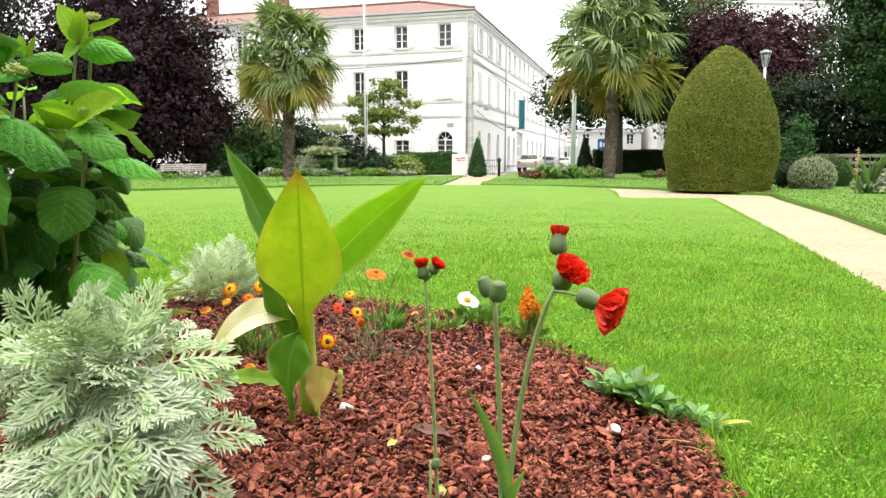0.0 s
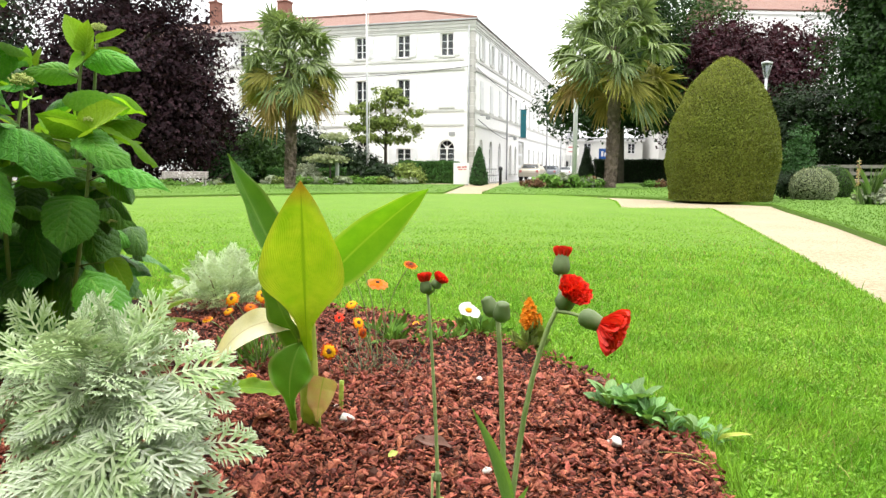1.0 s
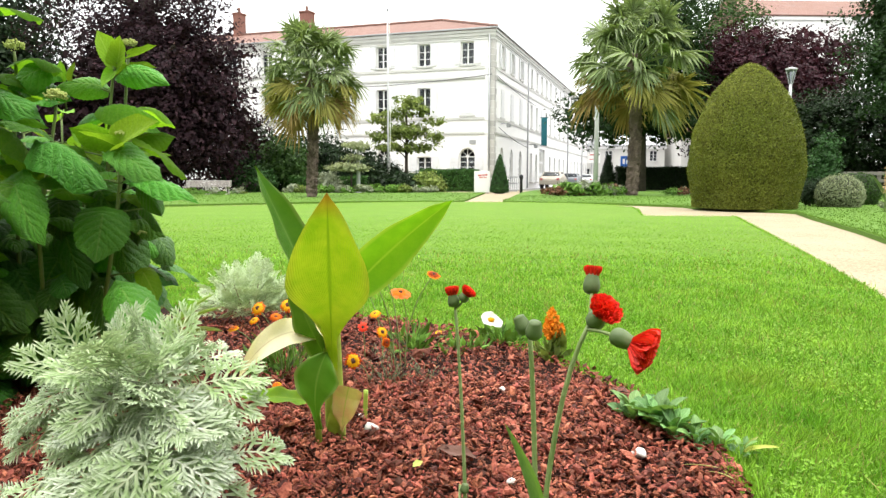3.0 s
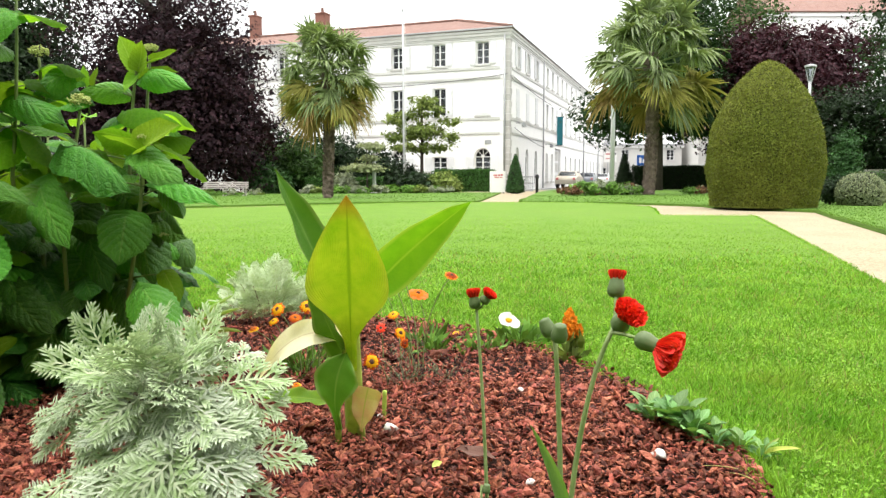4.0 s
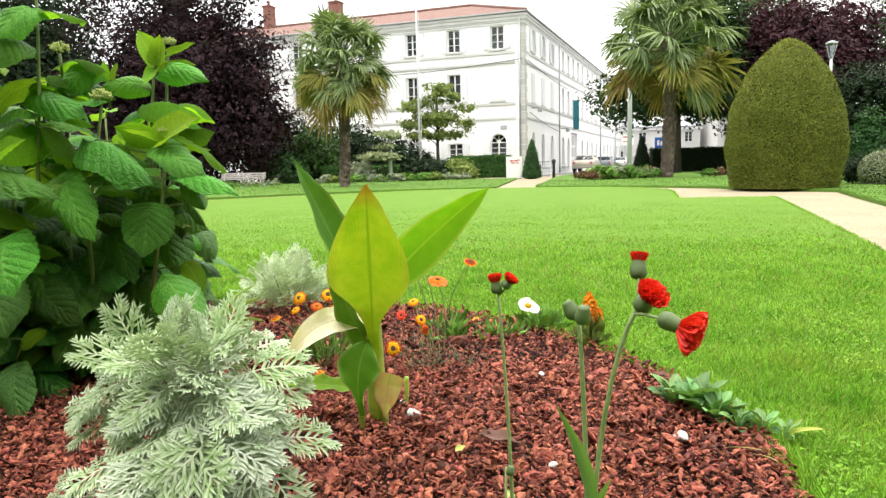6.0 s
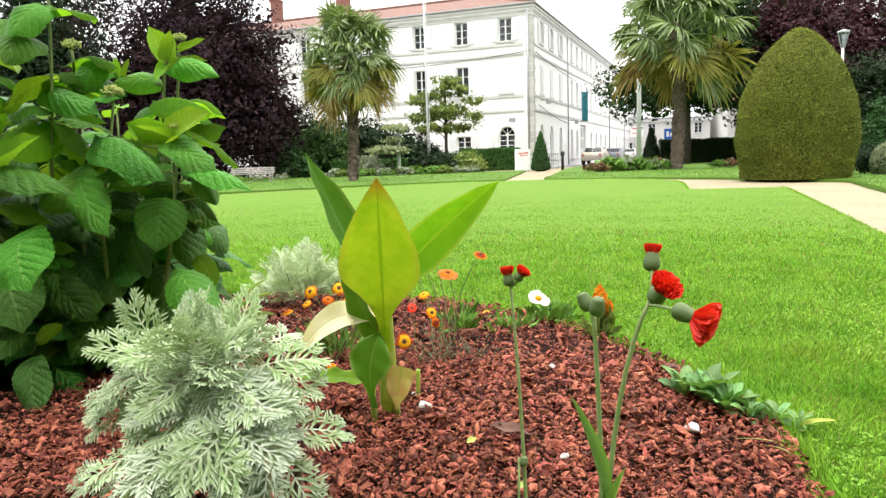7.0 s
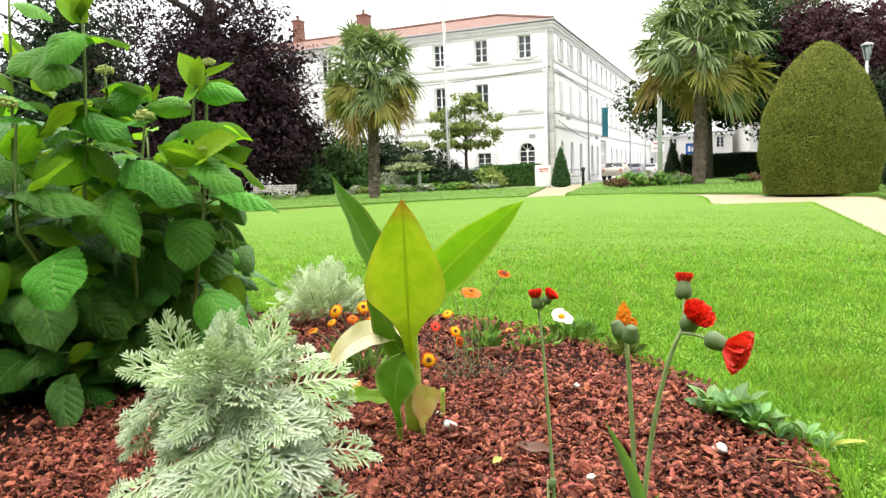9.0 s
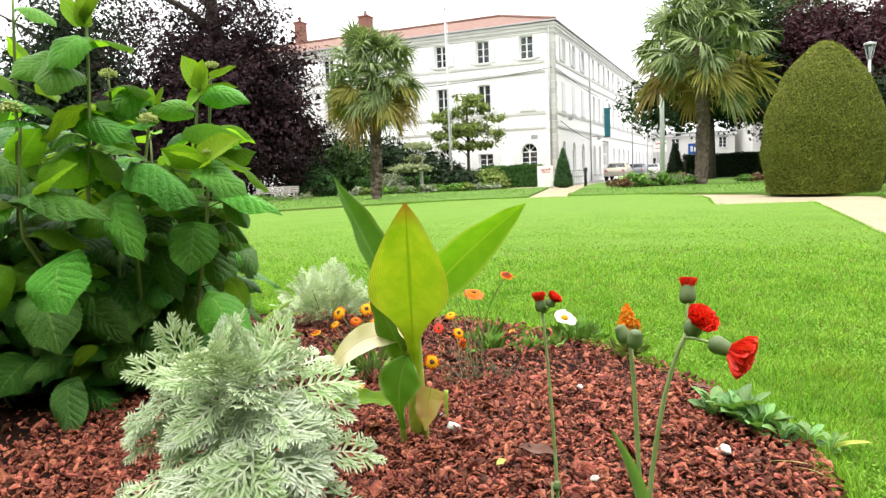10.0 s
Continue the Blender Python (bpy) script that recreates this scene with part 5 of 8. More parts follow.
clipped("cypress", 1.78, 36.3, "small clipped conical cypress at the garden entrance", M_CYPRESS, cone(0.50), 1.95, 5000, 0.085, 74, "cypress")
clipped("cypress", 9.5, 47.0, "dark clipped conical cypress behind the lawn", M_DARKLEAF, cone(0.62), 2.35, 5000, 0.10, 75, "cypress")


def hedge(name, x0, y0, x1, y1, h, w, mat, label, count, size, seed):
    rng = np.random.default_rng(seed)
    L = math.hypot(x1 - x0, y1 - y0)
    t = thing(name, x0, y0, 0.0, label, "hedge", rz=math.degrees(math.atan2(y1 - y0, x1 - x0)))
    # solid box, its colour as dark as the shade within the hedge
    box_part("twig_core", M_CORE, t, 0.08, -w / 2 + 0.08, 0.0, L - 0.08, w / 2 - 0.08, h - 0.08, 0.03, "solid core coloured dark like the shaded inside")
    pick = rng.choice(3, count, p=np.array((h, h, w)) / (2 * h + w))
    u, v = rng.uniform(0, 1, count), rng.uniform(0, 1, count)
    P = np.column_stack([u * L, np.where(pick == 0, -w / 2, np.where(pick == 1, w / 2, (v - 0.5) * w)), np.where(pick == 2, h, v * h)])
    N = np.column_stack([np.zeros(count), np.where(pick == 0, -1.0, np.where(pick == 1, 1.0, 0)), np.where(pick == 2, 1.0, 0.15)])
    P += N * (0.04 * hash_noise(P, 2.0, seed))[:, None] + rng.normal(size=(count, 3)) * size * 0.4
    P[:, 2] = np.maximum(P[:, 2], 0.02)
    under("foliage", leaves_mesh("foliage", P, N, size, rng, 0.7), mat, t)


hedge("hedge", -2.5, 39.6, 0.75, 39.0, 1.18, 0.8, M_HEDGE, "clipped green hedge below the white wall", 9000, 0.10, 81)
hedge("hedge", 9.9, 46.4, 15.6, 46.4, 1.45, 0.9, M_DARKLEAF, "dark clipped hedge along the street", 11000, 0.11, 82)
hedge("hedge", -9.2, 36.6, -5.2, 37.0, 0.75, 0.7, M_HEDGE, "low clipped hedge behind a palm", 7000, 0.09, 83)
hedge("hedge", 15.8, 46.4, 32.0, 44.4, 1.7, 0.9, M_DARKLEAF, "dark clipped hedge under the trees", 12000, 0.13, 84)

# ---- fan palms ----


def frond_mesh(name, rng, segs, elev, droop, stalk=0.84, fan=0.62):
    """A fan leaf on a stalk that rises at elev degrees in the xz plane; narrow folded blades round its end, their tips hanging."""
    e = radians(elev)
    out_d, up_d, side = np.array((math.cos(e), 0, math.sin(e))), np.array((-math.sin(e), 0, math.cos(e))), np.array((0.0, 1.0, 0.0))
    # the blade disc tips forward from the stalk
    tip = e - radians(24 if elev > 20 else 12)
    fan_d, fan_n = np.array((math.cos(tip), 0, math.sin(tip))), np.array((-math.sin(tip), 0, math.cos(tip)))
    end = out_d * stalk
    pieces = [tube(curve3((0, 0, 0), out_d * stalk * 0.5 + up_d * 0.05, end, 6), np.linspace(0.022, 0.012, 6), 4)]
    for i in range(segs):
        a = radians(-120 + 240 * i / (segs - 1))
        L = fan * (0.70 + 0.30 * math.cos(a * 0.65)) * rng.uniform(0.88, 1.08)
        d = fan_d * math.cos(a) + side * math.sin(a) + fan_n * (0.10 * rng.normal() + 0.10)
        d /= np.linalg.norm(d)
        wv = np.cross(d, fan_n)
        wv /= np.linalg.norm(wv)
        t = np.array((0.0, 0.25, 0.5, 0.7, 0.86, 1.0))
        width = 0.027 * np.array((0.30, 0.95, 1.0, 0.8, 0.5, 0.08))
        c = end + d * (t * L)[:, None]
        # the outer half gives way and hangs
        hang = droop * L * np.clip(t - 0.32, 0, 1) ** 1.5 * rng.uniform(0.3, 2.0)
        c[:, 2] -= hang * 1.9
        c[:, :2] -= (d[:2] * 0.55)[None] * hang[:, None]
        keel = fan_n * 0.014
        V = np.concatenate([c - wv * width[:, None] + keel, c, c + wv * width[:, None] + keel])
        F = [(k, k + 1, 7 + k, 6 + k) for k in range(5)] + [(6 + k, 7 + k, 13 + k, 12 + k) for k in range(5)]
        pieces.append((V, np.array(F)))
    V, F = join(pieces)
    return npmesh(name, V, F)


PALM_RNG = np.random.default_rng(90)
FROND_ELEV = (84, 68, 52, 36, 20, 4, -12, -28, -44, -60)
FRONDS = [[frond_mesh("frond", PALM_RNG, 34, e, 0.22 if e > 60 else 0.36 if e > 20 else 0.32) for _ in range(3)] for e in FROND_ELEV]


def palm(x, y, trunk_h, trunk_r, size, count, seed, label, old=0.22, low=-62.0):
    rng = np.random.default_rng(seed)
    t = thing("fan_palm", x, y, 0.0, label, "palm tree", "fan palms")
    zs = np.linspace(-0.05, trunk_h, 46)
    rr = trunk_r * (1.08 - 0.22 * np.clip(zs / trunk_h * 3, 0, 1) + 0.45 * np.clip(zs / trunk_h * 2.5 - 1.1, 0, 1) + 0.12 * np.sin(zs * 2.3) * 0.4) * (1 + 0.10 * (np.arange(46) % 2))
    V, F = tube([(0.10 * math.sin(z * 0.6), 0.0, z) for z in zs], rr, 18)
    V = V + np.column_stack([hash_noise(V, 14.0), hash_noise(V, 13.0, 5.0), np.zeros(len(V))]) * 0.035
    tr = under("trunk", npmesh("trunk", V, F), M_PALMBARK, t, "brown fibrous trunk with old leaf bases")
    n = 900
    a, z = rng.uniform(0, 2 * np.pi, n), rng.uniform(0.05, trunk_h, n)
    P = np.column_stack([np.cos(a) * trunk_r * 0.98 + 0.10 * np.sin(z * 0.6), np.sin(a) * trunk_r * 0.98, z])
    N = np.column_stack([np.cos(a) * 0.5, np.sin(a) * 0.5, np.full(n, 0.9)])
    V, F = stamp(np.array([(-0.5, -0.2, 0), (0.5, -0.2, 0), (0.12, 0.2, 1.0), (-0.12, 0.2, 1.0)]), np.array([(0, 1, 2, 3)]), frames(N, rng), P, 0.11 * rng.uniform(0.7, 1.4, n))
    under("fibre", npmesh("fibre", V, F), M_PALMBARK, tr)
    mats = (M_FROND, M_FRONDMID, M_FRONDOLD)
    cache = {}
    for i in range(count):
        f = (i + 0.5) / count
        elev = 86 + (low - 86) * f ** 0.92 + rng.uniform(-10, 10)
        form = min(range(len(FROND_ELEV)), key=lambda q: abs(FROND_ELEV[q] - elev))
        az = i * 137.5 + rng.uniform(-14, 14)
        kind = 2 if f > 1 - old * 0.7 and rng.uniform() < 0.55 else (1 if f > 1 - old * 1.9 and rng.uniform() < 0.5 else 0)
        which = int(rng.integers(3))
        key = (form, which, kind)
        if key not in cache:
            me = FRONDS[form][which].copy()
            me.name = "frond"
            me.materials.append(mats[kind])
            cache[key] = me
        z0 = trunk_h + 0.10 - 0.55 * f * size
        m = pose(0.10 * math.sin(trunk_h * 0.6), 0, z0, 0, 0, az) @ pose(trunk_r * 0.7, 0, 0, rng.uniform(-42, 42), FROND_ELEV[form] - elev, rng.uniform(-12, 12))
        under("frond", cache[key], None, t, "yellowed old frond" if kind == 2 else "", m=m @ Matrix.Scale(size * rng.uniform(0.85, 1.12), 4))
    return t


palm(-5.81, 26.2, 4.75, 0.155, 1.36, 78, 91, "fan palm with shaggy green crown and yellowing lower fronds")
palm(7.22, 30.6, 5.95, 0.23, 1.95, 54, 92, "large fan palm with drooping green and yellowed fronds", 0.2, -50.0)

# ---- flower borders on the far lawns ----


def border(x0, y0, x1, y1, width, mats, n, seed, label, h=0.3):
    """A loose strip of mixed low plants, each a small tuft of its own."""
    rng = np.random.default_rng(seed)
    for k in range(n):
        u = (k + rng.uniform(0.1, 0.9)) / n
        x, y = x0 + (x1 - x0) * u, y0 + (y1 - y0) * u + rng.uniform(-width, width) / 2
        hh = h * rng.uniform(0.6, 1.3)
        m = mats[rng.integers(len(mats))]
        P, N = clump_points([(0, 0, hh * 0.5, hh * 1.0, hh * 0.8, hh * 0.55)], 26, 12, hh * 0.16, rng, 0.2, 0.3)
        ob = alone("border_plant", leaves_mesh("border_plant", P, N, 0.10 * hh / 0.3, rng, 0.9), m, label, "plant", "border plants", m=pose(x, y, 0.0))


border(-8.6, 33.6, -1.6, 35.4, 1.0, (M_BEDLEAF, M_BEDPALE, M_MAGNOLIA, M_BEDLEAF), 26, 101, "low mixed plant in the lawn border", 0.34)
border(-12.4, 28.2, -9.0, 28.8, 0.7, (M_BEDLEAF, M_BEDPALE, M_MAGNOLIA, M_BEDLEAF), 13, 102, "low flowering plant before the bench", 0.22)
border(3.4, 29.0, 7.0, 31.0, 1.2, (M_BEDLEAF, M_BEDPALE, M_BEDRUST, M_BEDLEAF), 22, 103, "low mixed plant in the lawn border", 0.46)
border(8.6, 30.2, 10.4, 30.4, 0.8, (M_BEDLEAF, M_BEDPALE, M_BEDRUST), 8, 104, "low mixed plant beside a palm", 0.34)
border(9.0, 14.6, 12.5, 16.2, 1.3, (M_BEDLEAF, M_BEDPALE, M_MIDLEAF), 14, 105, "green plant in the border beyond the path", 0.32)

# ---- plant tools for the bed ----


def blade_mesh(name, profile, nv=14, nu=8, fold=0.25, droop=0.2, pucker=0.0, veins=7, ripple=0.0, serrate=0.0, seed=0, cordate=0.0, slant=0.62):
    """A leaf of length 1 along +y with its face up: half widths from profile(v), a fold along the midrib and a drooping tip."""
    rng = np.random.default_rng(seed)
    V, UV = [], []
    ph = rng.uniform(0, 6)
    for i in range(nv + 1):
        v = i / nv
        w = profile(v)
        for j in range(nu + 1):
            u = 2 * j / nu - 1
            ww = w * (1 + serrate * (1 if i % 2 else -1) * (abs(u) > 0.95))
            x = u * ww
            y = v - cordate * abs(u) ** 1.5 * (1 - v) ** 4
            z = abs(u) * w * fold - droop * v * v + 0.10 * fold * math.sin(v * 3.0)
            z += pucker * abs(math.sin((v - slant * 0.5 * abs(u)) * veins * math.pi)) * (1 - abs(u) ** 3) * min(1, w * 6)
            z += ripple * math.sin(v * 11 + ph + 2 * u) * abs(u) ** 2 * min(1, w * 5)
            V.append((x, y, z))
            UV.append((0.5 + 0.5 * u, v))
    F = [(i * (nu + 1) + j, i * (nu + 1) + j + 1, (i + 1) * (nu + 1) + j + 1, (i + 1) * (nu + 1) + j) for i in range(nv) for j in range(nu)]
    return npmesh(name, V, F, UV, smooth=True)


def aim(base, tip, face, wide):
    """A pose that lays a unit leaf from base to tip with its face towards a direction; wide scales its width (profile widths are for 1)."""
    b, t = Vector(base), Vector(tip)
    y = t - b
    L = y.length
    y.normalize()
    f = Vector(face)
    zax = (f - f.dot(y) * y).normalized()
    x = y.cross(zax)
    m = Matrix((x, y, zax)).transposed().to_4x4()
    return Matrix.Translation(b) @ m @ Matrix.Diagonal((wide, L, (wide + L) / 2, 1))


lance = lambda v: 0.5 * max(0.0, math.sin(math.pi * v ** 0.8)) ** 0.9


def hydrangea_leaf(name, arch, cup, fold, wave, seed, nv=24, nu=10):
    """A broad toothed leaf of length 1 along +y: arched lengthwise, margins turned down, veins sunk between puffed cells."""
    rng = np.random.default_rng(seed)
    ph, lean = rng.uniform(0, 6), rng.uniform(-0.05, 0.05)
    V, UV = [], []
    for i in range(nv + 1):
        v = i / nv
        w = 0.5 * max(0.0, math.sin(math.pi * min(1.0, v ** 0.58))) ** 0.45 * min(1.0, (1 - v) / 0.30) ** 0.62
        for j in range(nu + 1):
            u = 2 * j / nu - 1
            a = abs(u)
            tooth = 1 + (0.035 if i % 2 else -0.03) * (a > 0.95)
            x = u * w * tooth + lean * math.sin(math.pi * v)
            y = v - 0.15 * a ** 1.5 * (1 - v) ** 4
            z = arch * math.sin(math.pi * v ** 0.75) - cup * a ** 2.2 * w + fold * a * w * (1 - v)
            z += 0.030 * abs(math.sin((v - 0.30 * a) * 7 * math.pi)) * (1 - a ** 3) * min(1, w * 6)
            z += wave * math.sin(v * 9 + ph + 2.5 * u) * a ** 2 * min(1, w * 5)
            V.append((x, y, z))
            UV.append((0.5 + 0.5 * u, v))
    F = [(i * (nu + 1) + j, i * (nu + 1) + j + 1, (i + 1) * (nu + 1) + j + 1, (i + 1) * (nu + 1) + j) for i in range(nv) for j in range(nu)]
    return npmesh(name, V, F, UV, smooth=True)


HYD_FORMS = [(0.12, 0.35, 0.10, 0.045), (0.18, 0.60, 0.05, 0.06), (0.24, 0.45, 0.15, 0.08), (0.07, 0.25, 0.25, 0.06), (0.15, 0.75, 0.0, 0.06), (0.28, 0.60, 0.1, 0.07)]
HYD_LEAVES = {}
# D takes the shaded green, L and T the lit one
for kind, mat in (("D", M_HYDSHADED), ("L", M_HYDLIT), ("T", M_HYDLIT), ("M", M_HYDMID), ("U", M_HYDMID), ("Y", M_HYDYOUNG)):
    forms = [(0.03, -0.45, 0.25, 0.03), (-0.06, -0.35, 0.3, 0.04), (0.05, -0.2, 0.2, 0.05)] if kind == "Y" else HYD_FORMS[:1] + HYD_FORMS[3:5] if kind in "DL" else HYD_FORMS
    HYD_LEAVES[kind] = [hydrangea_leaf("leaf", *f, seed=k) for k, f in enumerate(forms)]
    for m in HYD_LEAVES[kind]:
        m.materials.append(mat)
# filling leaves take the shaded green too
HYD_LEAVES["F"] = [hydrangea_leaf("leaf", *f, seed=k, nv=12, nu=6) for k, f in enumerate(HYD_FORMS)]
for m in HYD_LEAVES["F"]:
    m.materials.append(M_HYDSHADED)

# ---- hydrangea ----
HO = Vector((-1.22, 1.95, 0.055))
hyd = thing("hydrangea", *HO, "leafy hydrangea bush with pale green flower buds", "shrub")
hrng = np.random.default_rng(21)
LEVEL, TILTED, OVERHEAD = Vector((0.1, -0.25, 1.0)), Vector((0.25, -0.8, 0.5)), Vector((-0.05, 0.35, 0.9))


def stem_part(parent, pts, r0, r1, mat, name="stem", sides=7, label=""):
    V, F = tube(pts, np.linspace(r0, r1, len(pts)), sides)
    return under(name, npmesh(name, V, F, smooth=True), mat, parent, label)


# the tall shoots: where each leaves the thicket, and its top
HSHOOTS = [((-1.407, 1.680, 0.602), (-1.356, 1.680, 1.209)), ((-1.222, 1.720, 0.678), (-1.182, 1.720, 1.142)), ((-1.194, 1.800, 0.857), (-1.184, 1.800, 0.997)),
           ((-1.084, 1.700, 0.545), (-1.021, 1.700, 0.846)), ((-0.896, 1.720, 0.553), (-0.874, 1.720, 0.760)), ((-0.971, 1.840, 0.690), (-0.942, 1.840, 0.964)),
           ((-0.943, 1.860, 0.688), (-0.912, 1.860, 0.997)), ((-1.350, 1.620, 0.575), (-1.323, 1.620, 0.874)), ((-1.298, 1.700, 0.410), (-1.280, 1.700, 0.674))]
HLINES = []
for low, top in HSHOOTS:
    low, top = Vector(low) - HO, Vector(top) - HO
    foot = Vector((hrng.uniform(-0.14, 0.14), hrng.uniform(-0.14, 0.10), -0.03))
    first = curve3(foot, (foot.x * 0.5 + low.x * 0.5, foot.y * 0.5 + low.y * 0.5, low.z * 0.35), low, 10)
    side = Vector((hrng.uniform(-0.012, 0.012), 0, 0))
    second = curve3(low, (low + top) / 2 + side, top, 9)
    pts = np.vstack([first, second[1:]])
    HLINES.append(pts)
    stem_part(hyd, pts, 0.0068, 0.0036, M_HYDSTEM)


def petiole(b, tip):
    """A leaf stalk from the nearest tall shoot, or a short free one."""
    best = min((p for line in HLINES for p in line), key=lambda p: (Vector(p) - b).length + 0.5 * abs(p[2] - b.z + 0.02))
    best = Vector(best)
    if (best - b).length > 0.10:
        best = b - (tip - b).normalized() * 0.045 - Vector((0, -0.01, 0.03))
    if (best - b).length > 0.006:
        stem_part(hyd, curve3(best, (best + b) / 2 + Vector((0, 0, 0.006)), b, 4), 0.0024, 0.0017, M_HYDSTEM, "petiole", 5)


def hleaf(base, tip, w, kind, face, stalk=True):
    """One hydrangea leaf from its stalk's end to its tip."""
    b, t = Vector(base) - HO, Vector(tip) - HO
    face, w = Vector(face) + Vector(hrng.normal(size=3) * 0.2), w * 0.91
    forms = HYD_LEAVES[kind]
    if stalk:
        petiole(b, t)
    return under("leaf", forms[int(hrng.integers(len(forms)))], None, hyd, "pale young leaf" if kind == "Y" else "", aim(b, t, face, w))


hleaf((-1.311, 1.660, 1.165), (-1.183, 1.600, 1.098), 0.063, "T", LEVEL)
hleaf((-1.197, 1.720, 1.138), (-1.230, 1.690, 1.197), 0.057, "Y", TILTED)
hleaf((-1.186, 1.720, 1.134), (-1.172, 1.700, 1.206), 0.048, "Y", TILTED)
hleaf((-1.173, 1.720, 1.136), (-1.112, 1.690, 1.197), 0.044, "Y", TILTED)
hleaf((-1.179, 1.700, 1.084), (-1.209, 1.580, 0.991), 0.095, "T", TILTED)
hleaf((-1.183, 1.720, 1.081), (-1.016, 1.660, 1.043), 0.083, "U", OVERHEAD)
hleaf((-1.286, 1.720, 1.050), (-1.330, 1.600, 0.982), 0.097, "T", TILTED)
hleaf((-1.221, 1.680, 1.007), (-1.215, 1.580, 0.931), 0.124, "T", TILTED)
hleaf((-1.251, 1.720, 1.008), (-1.186, 1.700, 0.984), 0.030, "Y", OVERHEAD)
hleaf((-1.277, 1.620, 0.893), (-1.332, 1.550, 0.929), 0.094, "L", LEVEL)
hleaf((-1.219, 1.720, 0.905), (-1.305, 1.660, 0.825), 0.130, "U", OVERHEAD)
hleaf((-1.354, 1.740, 0.959), (-1.271, 1.700, 0.927), 0.052, "Y", OVERHEAD)
hleaf((-1.180, 1.800, 0.957), (-1.020, 1.740, 0.932), 0.053, "U", OVERHEAD)
hleaf((-1.084, 1.820, 0.951), (-1.171, 1.740, 0.889), 0.097, "T", TILTED)
hleaf((-1.249, 1.800, 0.907), (-1.136, 1.760, 0.874), 0.053, "U", OVERHEAD)
hleaf((-1.224, 1.740, 0.876), (-1.023, 1.640, 0.808), 0.093, "T", TILTED)
hleaf((-1.014, 1.700, 0.854), (-1.055, 1.640, 0.843), 0.050, "L", LEVEL)
hleaf((-1.039, 1.680, 0.772), (-1.097, 1.580, 0.801), 0.072, "T", LEVEL)
hleaf((-1.229, 1.760, 0.792), (-1.079, 1.700, 0.669), 0.129, "U", OVERHEAD)
hleaf((-1.384, 1.680, 0.781), (-1.298, 1.660, 0.860), 0.099, "U", OVERHEAD)
hleaf((-1.299, 1.600, 0.870), (-1.314, 1.520, 0.851), 0.059, "L", LEVEL)
hleaf((-1.220, 1.720, 0.831), (-1.263, 1.640, 0.804), 0.063, "T", LEVEL)
hleaf((-1.225, 1.740, 0.776), (-1.317, 1.640, 0.718), 0.133, "M", TILTED)
hleaf((-1.264, 1.620, 0.693), (-1.147, 1.580, 0.760), 0.072, "Y", TILTED)
hleaf((-1.357, 1.660, 0.678), (-1.014, 1.500, 0.612), 0.109, "L", LEVEL)
hleaf((-1.131, 1.700, 0.648), (-1.188, 1.600, 0.584), 0.110, "T", TILTED)
hleaf((-1.135, 1.700, 0.656), (-1.007, 1.600, 0.506), 0.112, "L", TILTED)
hleaf((-1.032, 1.660, 0.749), (-0.827, 1.560, 0.643), 0.108, "L", LEVEL)
hleaf((-0.945, 1.700, 0.669), (-1.053, 1.640, 0.658), 0.068, "T", LEVEL)
hleaf((-0.965, 1.840, 0.855), (-0.787, 1.760, 0.811), 0.072, "U", OVERHEAD)
hleaf((-0.913, 1.780, 0.757), (-1.005, 1.720, 0.795), 0.110, "U", OVERHEAD)
hleaf((-0.869, 1.700, 0.744), (-0.948, 1.660, 0.782), 0.038, "Y", OVERHEAD)
hleaf((-0.862, 1.700, 0.750), (-0.757, 1.680, 0.808), 0.091, "Y", TILTED)
hleaf((-0.863, 1.820, 0.752), (-0.724, 1.760, 0.666), 0.121, "U", OVERHEAD)
hleaf((-0.873, 1.700, 0.733), (-0.716, 1.600, 0.659), 0.095, "L", LEVEL)
hleaf((-0.807, 1.660, 0.663), (-0.608, 1.540, 0.611), 0.078, "L", LEVEL)
hleaf((-0.802, 1.680, 0.654), (-0.732, 1.620, 0.579), 0.055, "T", TILTED)
hleaf((-0.926, 1.860, 0.950), (-0.774, 1.800, 0.910), 0.079, "T", TILTED)
hleaf((-0.940, 1.860, 0.947), (-0.823, 1.840, 0.960), 0.035, "Y", LEVEL)
hleaf((-0.974, 1.840, 0.909), (-1.069, 1.780, 0.902), 0.072, "T", TILTED)
hleaf((-1.061, 1.800, 0.925), (-1.058, 1.790, 0.973), 0.025, "Y", TILTED)
hleaf((-1.038, 1.800, 0.924), (-1.019, 1.790, 0.968), 0.022, "Y", TILTED)
hleaf((-0.945, 1.840, 0.970), (-0.973, 1.820, 1.054), 0.069, "Y", TILTED)
hleaf((-0.929, 1.830, 0.971), (-0.908, 1.810, 1.039), 0.053, "Y", TILTED)
hleaf((-0.903, 1.860, 0.992), (-0.820, 1.830, 1.017), 0.028, "Y", TILTED)
hleaf((-0.938, 1.840, 0.954), (-0.957, 1.800, 0.905), 0.038, "Y", TILTED)
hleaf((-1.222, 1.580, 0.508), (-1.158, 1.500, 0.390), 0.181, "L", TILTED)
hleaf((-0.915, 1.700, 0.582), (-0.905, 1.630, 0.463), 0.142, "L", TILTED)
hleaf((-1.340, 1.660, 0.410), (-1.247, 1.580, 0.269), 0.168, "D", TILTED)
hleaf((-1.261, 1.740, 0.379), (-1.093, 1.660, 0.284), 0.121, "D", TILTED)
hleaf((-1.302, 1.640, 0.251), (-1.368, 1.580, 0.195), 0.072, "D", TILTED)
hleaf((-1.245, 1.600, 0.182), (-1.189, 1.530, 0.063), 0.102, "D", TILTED)
